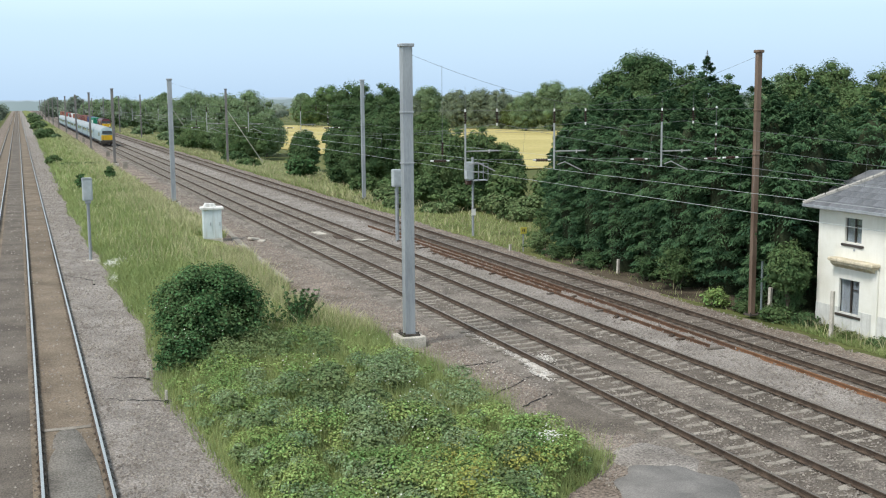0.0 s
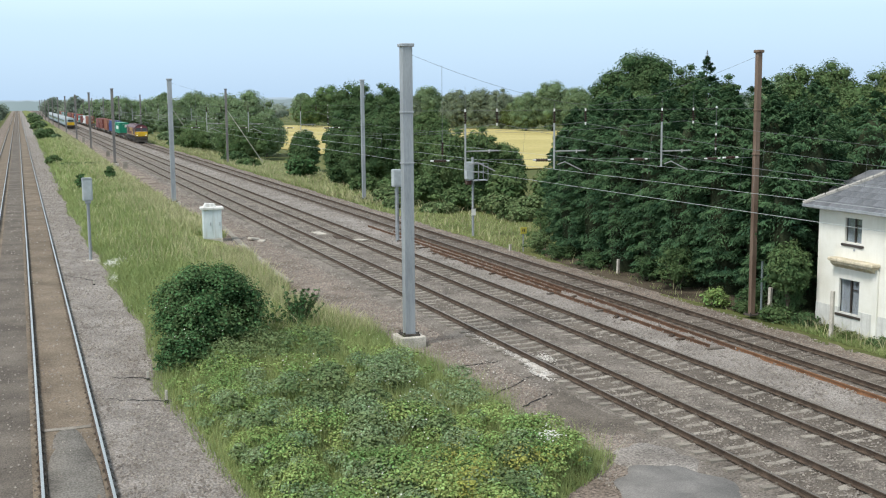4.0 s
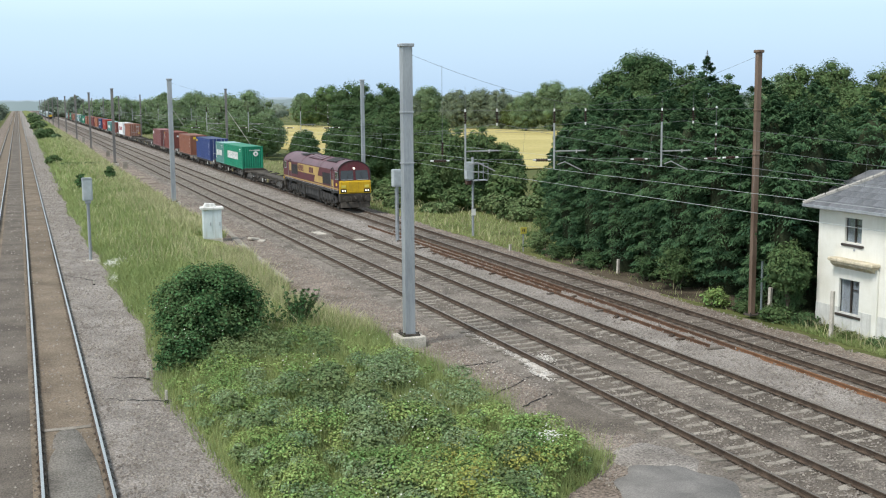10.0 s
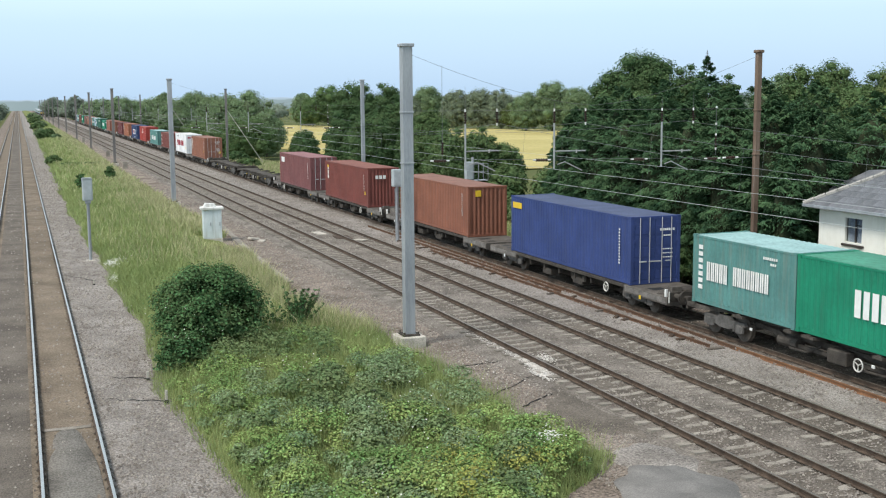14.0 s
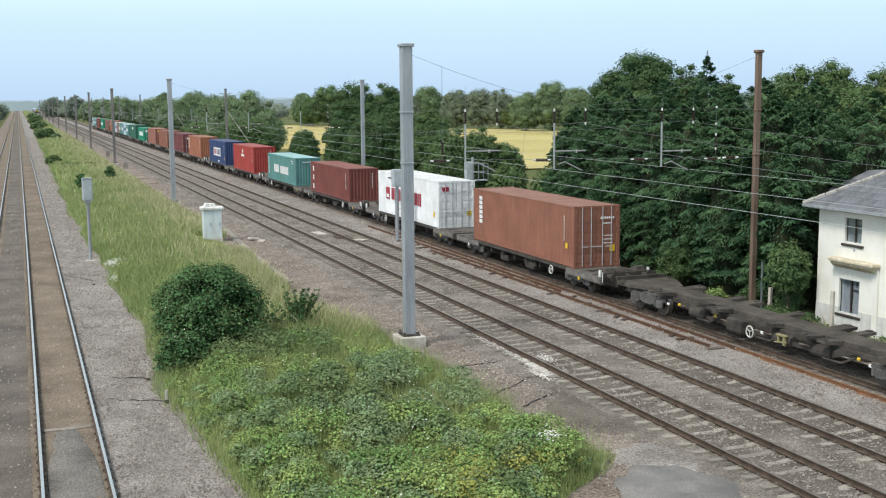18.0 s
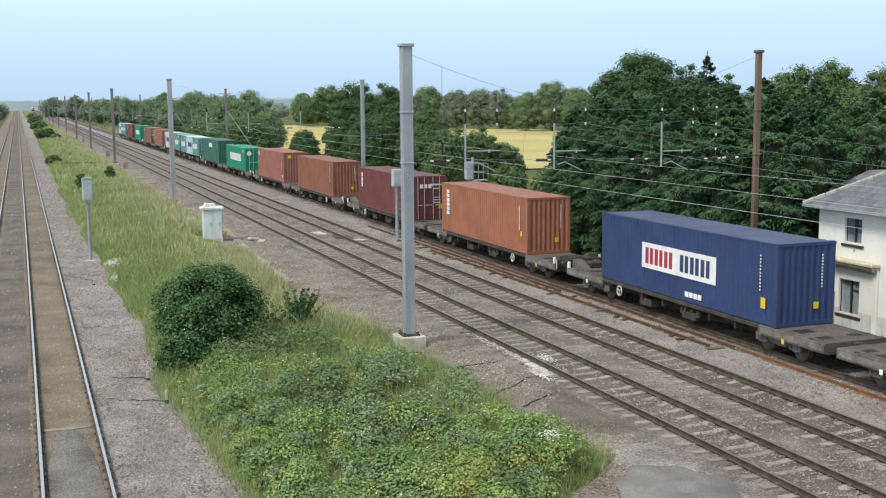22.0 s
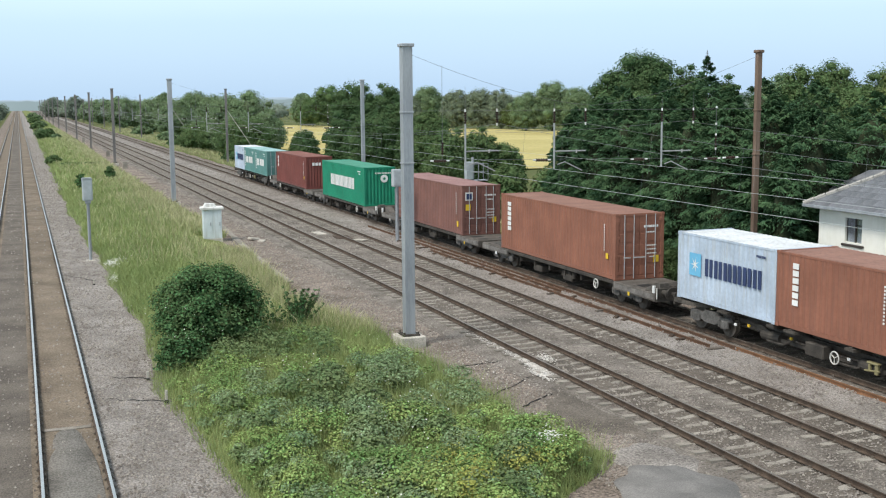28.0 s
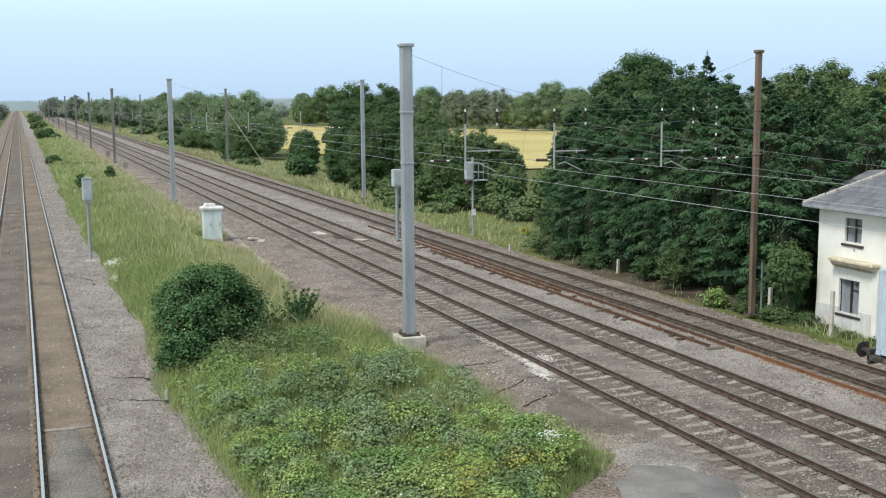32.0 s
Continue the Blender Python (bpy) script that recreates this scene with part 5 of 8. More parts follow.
# hazy wooded ridges on the horizon
def ridge(radius, h0, h1, rough, col, seed, label):
    """A far strip of treetops from left to right of the view, h0 high at the left and h1 at the right."""
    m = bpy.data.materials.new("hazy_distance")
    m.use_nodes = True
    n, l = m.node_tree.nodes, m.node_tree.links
    # self-glowing colour carries the haze; the strip takes no light
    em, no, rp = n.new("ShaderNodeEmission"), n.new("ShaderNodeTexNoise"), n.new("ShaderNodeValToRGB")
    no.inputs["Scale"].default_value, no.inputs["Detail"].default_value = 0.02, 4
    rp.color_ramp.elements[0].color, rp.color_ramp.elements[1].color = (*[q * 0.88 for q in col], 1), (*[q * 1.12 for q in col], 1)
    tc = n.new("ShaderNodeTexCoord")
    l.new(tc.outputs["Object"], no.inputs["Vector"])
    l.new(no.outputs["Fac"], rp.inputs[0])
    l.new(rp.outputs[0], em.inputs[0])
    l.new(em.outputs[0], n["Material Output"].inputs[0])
    k = 500
    s = Shape()
    for i in range(k + 1):
        a = radians(-30 + 100 * i / k)
        z = h0 + (h1 - h0) * i / k + rough * (noise.noise(Vector((i * 0.11, seed, 0))) + 0.6 * noise.noise(Vector((i * 0.43, seed, 5))))
        s.v += [(radius * math.sin(a), radius * math.cos(a), -3.0), (radius * math.sin(a), radius * math.cos(a), z)]
    s.f = [[2 * i, 2 * i + 2, 2 * i + 3, 2 * i + 1] for i in range(k)]
    s.k = [0] * k
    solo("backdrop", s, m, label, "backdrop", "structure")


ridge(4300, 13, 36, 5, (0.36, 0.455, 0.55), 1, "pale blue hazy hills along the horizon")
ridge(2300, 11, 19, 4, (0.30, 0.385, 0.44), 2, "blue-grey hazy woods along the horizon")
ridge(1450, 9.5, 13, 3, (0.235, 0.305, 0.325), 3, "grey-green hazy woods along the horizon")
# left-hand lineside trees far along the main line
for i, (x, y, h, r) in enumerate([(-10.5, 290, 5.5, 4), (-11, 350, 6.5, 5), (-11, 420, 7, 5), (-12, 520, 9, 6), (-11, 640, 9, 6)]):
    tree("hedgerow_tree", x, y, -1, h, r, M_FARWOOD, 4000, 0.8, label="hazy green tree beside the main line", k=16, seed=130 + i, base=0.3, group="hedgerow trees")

# ---- barley field ----
fs = Shape()
fx = [0.0, 0.25, 0.5, 0.75, 1.0]
rows_f = [(140, 56, 165), (183, 52, 166), (230, 49, 164), (290, 58, 160), (330, 60, 153), (360, 62, 132), (425, 68, 112), (440, 70, 106)]
vs = [(a + (b - a) * q, y, -0.76 + 0.03 * math.sin(q * 9 + y)) for y, a, b in rows_f for q in fx]
fs.add(vs, [(j * 5 + i, j * 5 + i + 1, j * 5 + i + 6, j * 5 + i + 5) for j in range(len(rows_f) - 1) for i in range(4)])
solo("barley_field", fs, M_FIELD, "ripening yellow barley field beyond the hedgerow", "field", "structure", smooth=True)
for x, y, w in ((118, 420, 3.0), (95, 520, 3.5)):
    solo("field_barn", Shape().box(-w, -w, 0, w, w, 3.2).extrude([(-w - .2, 3.2), (w + .2, 3.2), (0, 5.0)], -w, w), M_WHITE, "small white farm building beyond the field", "barn", at=pose(x, y, -1))


# ---- grass verge between the track groups ----
vg = Shape()
yy = [10 + 1.1 * i for i in range(60)] + [80, 90, 102, 116, 132, 150, 175, 205, 245, 300, 380, 500, 700, 1000, 1600]
m = 22


def verge_z(x, y):
    q = max(0.0, min(1.0, (x - edge_l(y)) / (edge_r(y) - edge_l(y))))
    return -0.36 + 0.5 * math.sin(math.pi * q) ** 0.6 * (0.8 + 0.35 * noise.noise(Vector((x * 0.35, y * 0.22, 1))))


vs = [(edge_l(y) + (edge_r(y) - edge_l(y)) * i / m, y, verge_z(edge_l(y) + (edge_r(y) - edge_l(y)) * i / m, y)) for y in yy for i in range(m + 1)]
vg.add(vs, [(j * (m + 1) + i, j * (m + 1) + i + 1, (j + 1) * (m + 1) + i + 1, (j + 1) * (m + 1) + i) for j in range(len(yy) - 1) for i in range(m)])
solo("grass_verge", vg, M_VERGE, "overgrown green verge between two groups of tracks", "verge", "structure", smooth=True)


def verge_points(n, y0, y1, rng, xa=0.0, xb=1.0, spread=0.12):
    y = y0 * (y1 / y0) ** rng.random(n)
    q = rng.uniform(xa, xb, n)
    x = np.array([edge_l(b) - spread + (edge_r(b) - edge_l(b) + 2 * spread) * a for a, b in zip(q, y)])
    z = np.array([verge_z(a, b) for a, b in zip(x, y)])
    clear = (np.abs(x - 11.3) < 1.25) & (y > 66) & (y < 74.5)      # trodden ground before the cabinet
    return np.stack([x, y, z], 1)[~clear]


def blade_arrays(c, h, w, rng, lean=0.75):
    n = len(c)
    a = rng.uniform(0, 6.283, n)
    side = np.stack([np.cos(a), np.sin(a), 0 * a], 1) * np.asarray(w).reshape(-1, 1)
    tip = np.stack([rng.normal(scale=lean, size=n), rng.normal(scale=lean, size=n), np.ones(n)], 1) * np.asarray(h).reshape(-1, 1)
    mid = tip * np.array([0.35, 0.35, 0.62])
    v = np.stack([c - side, c + side, c + mid + side * 0.7, c + mid - side * 0.7, c + tip], 1).reshape(-1, 3)
    i = np.arange(n)[:, None] * 5
    return v, np.concatenate([i + [0, 1, 2], i + [0, 2, 3], i + [3, 2, 4]], 1).reshape(-1, 3)


rng = np.random.default_rng(31)
c = verge_points(105000, 17, 120, rng)
low = np.clip((c[:, 1] - 18) / 26, 0.45, 1.0)
solo("tall_grass", fast_mesh("tall_grass", *blade_arrays(c, rng.uniform(0.22, 0.55, len(c)) * low, 0.005 + 0.00016 * c[:, 1], rng, 0.55), M_GRASS), None, "tall uneven green summer grass on the verge", "grass", "stuff")
c = verge_points(8000, 22, 42, rng)
solo("grass_tufts", fast_mesh("grass_tufts", *blade_arrays(c, rng.uniform(0.5, 0.9, len(c)), 0.005, rng, 0.3), M_GRASS), None, "tall thin grass growing through the brambles", "grass", "stuff")
c = verge_points(15000, 110, 700, rng)
solo("far_grass", fast_mesh("far_grass", *blade_arrays(c, rng.uniform(0.4, 0.8, len(c)), 0.012 + 0.0003 * c[:, 1], rng), M_GRASS), None, "tall green grass along the far verge", "grass", "stuff")
c = np.concatenate([verge_points(9000, 40, 400, rng, 0.72, 1.0), verge_points(6000, 40, 400, rng, 0.5, 1.0), verge_points(4500, 60, 400, rng, 0.1, 1.0)])
solo("seeding_grass", fast_mesh("seeding_grass", *blade_arrays(c, rng.uniform(0.55, 0.85, len(c)), 0.004 + 0.00018 * c[:, 1], rng, 0.4), M_GRASS_DRY), None, "straw-coloured seeding grass heads on the verge", "grass", "stuff")
# grass beyond the freight track
n = 42000
y = 30 * (420 / 30) ** rng.random(n)
x = 27.9 + rng.random(n) ** 1.3 * np.where(y < 60, 2.2, 9.0) + np.where(y < 60, 0.5, 0.0) + 0.25 * np.sin(y * 0.4)
keep = (y > 61) | (y < 37) | (rng.random(n) < 0.08)
x, y = x[keep], y[keep]
n = len(x)
c = np.stack([x, y, -0.45 - 0.05 * np.minimum(10, x - 27.8)], 1)
solo("lineside_grass", fast_mesh("lineside_grass", *blade_arrays(c, rng.uniform(0.2, 0.6, n) * np.where(y < 60, 0.5, np.where(y < 105, 0.45, 1.0)), 0.005 + 0.00022 * y, rng), M_GRASS), None, "rough green grass strip beyond the freight track", "grass", "stuff")
c = c[rng.choice(n, 16000)] + np.array([0.1, 0.1, 0])
c = c[(c[:, 1] > 95) | (rng.random(len(c)) < 0.15)]
solo("seeding_grass", fast_mesh("seeding_grass", *blade_arrays(c, rng.uniform(0.35, 0.75, len(c)), 0.005 + 0.0003 * c[:, 1], rng, 0.4), M_GRASS_DRY), None, "straw-coloured seeding grass beside the freight track", "grass", "stuff")

# big bush and its small neighbour on the verge
shrub("elder_bush", 6.05, 40.0, -0.25, 3.3, 2.35, M_BUSH, 32000, 0.1, "large rounded dark green elder bush on the verge", 201, 70, ry=2.7, share=0.29)
shrub("low_bush", 4.75, 37.2, -0.35, 1.6, 1.15, M_BUSH, 5500, 0.1, "low dark green growth at the foot of a bush", 205, 26, share=0.28)
twiggy = thing("small_bush", 9.75, 41.8, -0.1, 0, "small spiky dark green bush with upright shoots", "bush")
rng = np.random.default_rng(202)
cl, st = [], Shape()
for i in range(34):
    a, tilt, n = i * 2.4, rng.uniform(0.1, 1.1), rng.uniform(1.05, 1.95)
    tip = Vector((math.cos(a) * math.sin(tilt), math.sin(a) * math.sin(tilt), math.cos(tilt))) * n
    st.tube((0, 0, -0.05), tip, 0.02, 5, 0.006)
    cl += [(*(tip * q), 0.15 * (1.25 - 0.75 * q), 0.17 * (1.25 - 0.7 * q)) for q in (0.3, 0.5, 0.7, 0.85, 1.0)]
part("stems", st, M_BARK, twiggy)
part("foliage", fast_mesh("foliage", *crown_arrays(cl, 7000, 0.075, rng, core=0, shell=0.1, stray=0.12), M_BUSH), None, twiggy)
shrub("small_bush", 5.6, 118, -0.1, 1.9, 0.8, M_BUSH, 800, 0.2, "small upright bush in the verge grass", 203, 8)
shrub("small_bush", 9.4, 132, -0.2, 1.9, 0.75, M_BUSH, 900, 0.2, "small upright dark bush in the verge grass", 204, 10)
for i, (x, y, h, r, m) in enumerate([(4.6, 174, 1.5, 1.3, M_LEAF), (5.4, 290, 2.6, 1.7, M_LEAF), (6.9, 296, 2.9, 2.0, M_LEAF), (8.4, 288, 1.7, 1.4, M_LEAF_PALE), (5.6, 330, 2.2, 2.0, M_LEAF_PALE), (5.8, 400, 2.6, 2.6, M_LEAF), (7.6, 440, 2.8, 2.6, M_LEAF_PALE), (6.6, 520, 3.2, 3.0, M_LEAF), (8.8, 600, 3.4, 3.4, M_LEAF_PALE), (8.0, 690, 3.8, 3.8, M_LEAF_PALE), (6.4, 165, 0.8, 1.7, M_BRAMBLE_DARK), (8.4, 163, 0.9, 1.8, M_BRAMBLE_DARK), (10.2, 166, 0.7, 1.5, M_BRAMBLE_DARK)]):
    shrub("verge_bush", x, y, -0.3, h, r, m, 1700, 0.18 + 0.001 * y, "low green bush on the far verge", 210 + i, 14, "verge bushes")

# brambles and nettles in the foreground
def mound(n, x0, x1, y0, y1, mat, leaf, name, label, seed, top=0.75, k=150):
    rng = np.random.default_rng(seed)
    cl = []
    for _ in range(k):
        y = rng.uniform(y0, y1)
        lo, hi = max(x0, edge_l(y) + 0.3), min(x1, edge_r(y) - 0.35)
        x = rng.uniform(lo, max(lo + 0.1, hi))
        f = min(1.0, 0.35 + 0.5 * min(x - edge_l(y), edge_r(y) - x))
        r = rng.uniform(0.22, 0.6) * f
        cl.append((x, y, verge_z(x, y) + r * 0.3 + rng.uniform(0, top * 0.55) * f, r, r * 0.7))
    v, f = crown_arrays(cl, n, leaf, rng, core=0.2, up=0.85, lift=0.85)
    solo(name, fast_mesh(name, v, f, mat), None, label, "undergrowth", "stuff")


mound(62000, 3, 13.5, 17.5, 27.5, M_BRAMBLE, 0.075, "bramble_thicket", "bright green bramble thicket covering the verge", 301, 0.8, 210)
mound(30000, 4, 12.5, 21, 34, M_NETTLE, 0.075, "nettle_patch", "grey-green nettles among brambles on the verge", 302, 0.85, 110)
mound(14000, 4.5, 11, 19, 33, M_BRAMBLE_DARK, 0.10, "nettle_patch", "darker green nettles among the brambles", 303, 1.1, 46)
mound(2800, 8, 13, 18, 25, M_GOLDLEAF, 0.065, "yellowing_brambles", "yellowing bramble leaves among the green", 306, 1.05, 30)
mound(11000, 4.2, 6.4, 18, 28, M_BRAMBLE, 0.06, "weed_patch", "fresh bright green low weeds at the verge edge", 307, 0.3, 70)
mound(14000, 3.9, 6.3, 27.5, 37, M_BRAMBLE, 0.06, "weed_patch", "fresh bright green low weeds at the verge edge", 305, 0.3, 80)
mound(5200, 5.6, 10.2, 35.6, 38.6, M_BRAMBLE_DARK, 0.085, "nettle_patch", "tall dark nettles at the foot of the bush", 308, 1.0, 46)
mound(6000, 3.5, 12.6, 32, 40, M_BRAMBLE, 0.09, "weed_patch", "low leafy weeds among verge grass", 304, 0.4, 60)


def flowers(pts, seed, label):
    rng = np.random.default_rng(seed)
    c = np.concatenate([np.stack([rng.normal(x, s, n), rng.normal(y, s, n), np.full(n, verge_z(x, y) + zz) + rng.normal(0, 0.08, n)], 1) for x, y, s, n, zz in pts])
    nr = np.tile([0.0, -0.4, 1.0], (len(c), 1)) + rng.normal(scale=0.3, size=(len(c), 3))
    nr /= np.linalg.norm(nr, axis=1, keepdims=True)
    solo("white_flowers", fast_mesh("white_flowers", *leaf_arrays(c, nr, rng.uniform(0.03, 0.055, len(c)), rng, 0.9), M_FLOWER), None, label, "flowers", "stuff")


flowers([(11.6, 23.5, 0.16, 110, 0.8), (9.3, 30, 0.9, 26, 0.8), (7.5, 33, 0.8, 22, 0.7), (8.3, 26, 1.4, 30, 0.9), (10.6, 28.3, 0.6, 14, 0.7), (6.4, 20.5, 0.5, 12, 0.9)], 1, "small white flowers scattered among the brambles")
flowers([(4.0, 57.6, 0.16, 260, 1.1), (4.0, 56.6, 0.12, 80, 0.5), (4.6, 61, 0.3, 60, 0.75), (4.9, 36.5, 0.5, 14, 1.4), (5.2, 39.3, 1.0, 24, 1.9), (12.2, 38.0, 0.4, 8, 0.4), (5.6, 72, 1.0, 20, 0.6)], 2, "white blossom heads on the verge plants")


# ---- rolling stock ----
def paint(name, c, streak=None, rough=0.55):
    return surface(name, [q * 0.86 for q in c], [min(1, q * 1.12) for q in c], scale=0.7, fine=9, bump=0.04, rough=rough, grain=0.1, streak=streak or [q * 0.72 + 0.015 for q in c], gloss=0.35)


P_GREEN = paint("paint_emerald", (0.011, 0.225, 0.128))
P_TEAL = paint("paint_teal", (0.095, 0.24, 0.225), (0.15, 0.22, 0.195))
P_BLUE = paint("paint_deep_blue", (0.035, 0.06, 0.19))
P_NAVY = paint("paint_navy", (0.03, 0.055, 0.145))
P_BROWN = paint("paint_brown", (0.245, 0.098, 0.062))
P_TEX = paint("paint_oxblood", (0.18, 0.054, 0.044))
P_PLUM = paint("paint_plum_brown", (0.19, 0.075, 0.075))
P_DUST = paint("paint_dusty_brown", (0.205, 0.098, 0.08))
P_TAN = paint("paint_tan_brown", (0.27, 0.115, 0.075))
P_RED = paint("paint_red", (0.35, 0.05, 0.04))
P_ORANGE = paint("paint_orange_brown", (0.33, 0.125, 0.07))
P_MAROON = paint("paint_maroon", (0.155, 0.046, 0.047))
P_SALMON = paint("paint_salmon_brown", (0.29, 0.122, 0.088))
P_DKGREEN = paint("paint_bottle_green", (0.035, 0.13, 0.09))
P_WHITE = paint("paint_container_white", (0.78, 0.79, 0.80), (0.72, 0.72, 0.71))
P_SILVER = paint("paint_silver_grey", (0.45, 0.53, 0.63), (0.42, 0.45, 0.47))
# paler copies of the side paints: sky light from above, and dust, in the colour
ROOFS = {}
for _p, _c in ((P_GREEN, (0.075, 0.28, 0.195)), (P_TEAL, (0.31, 0.49, 0.49)), (P_BLUE, (0.09, 0.115, 0.2)), (P_NAVY, (0.09, 0.11, 0.18)), (P_BROWN, (0.26, 0.14, 0.11)), (P_TEX, (0.24, 0.105, 0.085)), (P_PLUM, (0.30, 0.16, 0.165)), (P_DUST, (0.31, 0.18, 0.17)), (P_TAN, (0.28, 0.155, 0.12)), (P_RED, (0.34, 0.11, 0.1)),
               (P_ORANGE, (0.33, 0.165, 0.12)), (P_MAROON, (0.17, 0.095, 0.095)), (P_SALMON, (0.33, 0.17, 0.14)), (P_DKGREEN, (0.09, 0.17, 0.13)), (P_WHITE, (0.66, 0.67, 0.67)), (P_SILVER, (0.66, 0.69, 0.71))):
    ROOFS[_p.name] = paint("skylit_dusty_roof_" + _p.name, _c, rough=0.8)
M_LETTER = plain("white_lettering", (0.82, 0.82, 0.80), rough=0.5)
M_LETTER_RED = plain("red_lettering", (0.37, 0.03, 0.055), rough=0.5)
M_LETTER_NAVY = plain("navy_lettering", (0.03, 0.05, 0.13), rough=0.5)
M_LETTER_SKY = plain("sky_blue_mark", (0.16, 0.48, 0.72), rough=0.5)
M_TAG = plain("yellow_tag", (0.78, 0.52, 0.03), rough=0.6)
M_BARS = plain("galvanised_bar", (0.55, 0.56, 0.57), rough=0.45, metal=0.4)
M_SCUFF = surface("scuffed_side_plate", (0.13, 0.12, 0.11), (0.22, 0.205, 0.19), scale=2.2, fine=14, bump=0.1, rough=0.85, grain=0.2, gloss=0.25, third=(0.5, 0.49, 0.46))
CW = 1.219

_casting = Shape().box(-0.09, -0.09, 0, 0.09, 0.09, 0.118, 0.01)
CASTING = {}


def corrugated(L, H, m, pitch=0.278, depth=0.036):
    """A trapezoid-ribbed sheet along Y, in the plane x = 0, ribs set back towards +X."""
    prof, y = [], 0.0
    n = max(1, int(round(L / pitch)))
    q = L / n
    for i in range(n):
        y = i * q
        prof += [(y, 0.0), (y + q * 0.26, 0.0), (y + q * 0.5, depth), (y + q * 0.76, depth)]
    prof.append((L, 0.0))
    s = Shape()
    s.add([(d, y, z) for y, d in prof for z in (0, H)], [(2 * i, 2 * i + 2, 2 * i + 3, 2 * i + 1) for i in range(len(prof) - 1)])
    return s


STROKES = ((0, 0.42), (0.6, 1.0))


def bars(y_left, z0, h, count, width, gap, x=-CW - 0.006):
    """Lettering as plain upright bars on the side that faces -X, two to a place where it is large; y runs down from y_left."""
    s = Shape()
    y = y_left
    for i in range(count):
        for a, b in STROKES if h > 0.4 else ((0, 1),):
            s.box(x, y - width * b, z0, x + 0.012, y - width * a, z0 + h)
        y -= width + gap
    return s


def end_bars(x_left, z0, h, count, width, gap):
    s = Shape()
    x = x_left
    for i in range(count):
        s.box(x, -0.006, z0, x + width, 0.006, z0 + h)
        x += width + gap
    return s


def column(y, z_top, h, count, gap, w, x=-CW - 0.004):
    """Upright run of small marks on the side."""
    s = Shape()
    z = z_top
    for _ in range(count):
        s.box(x, y - w, z - h, x + 0.012, y, z)
        z -= h + gap
    return s


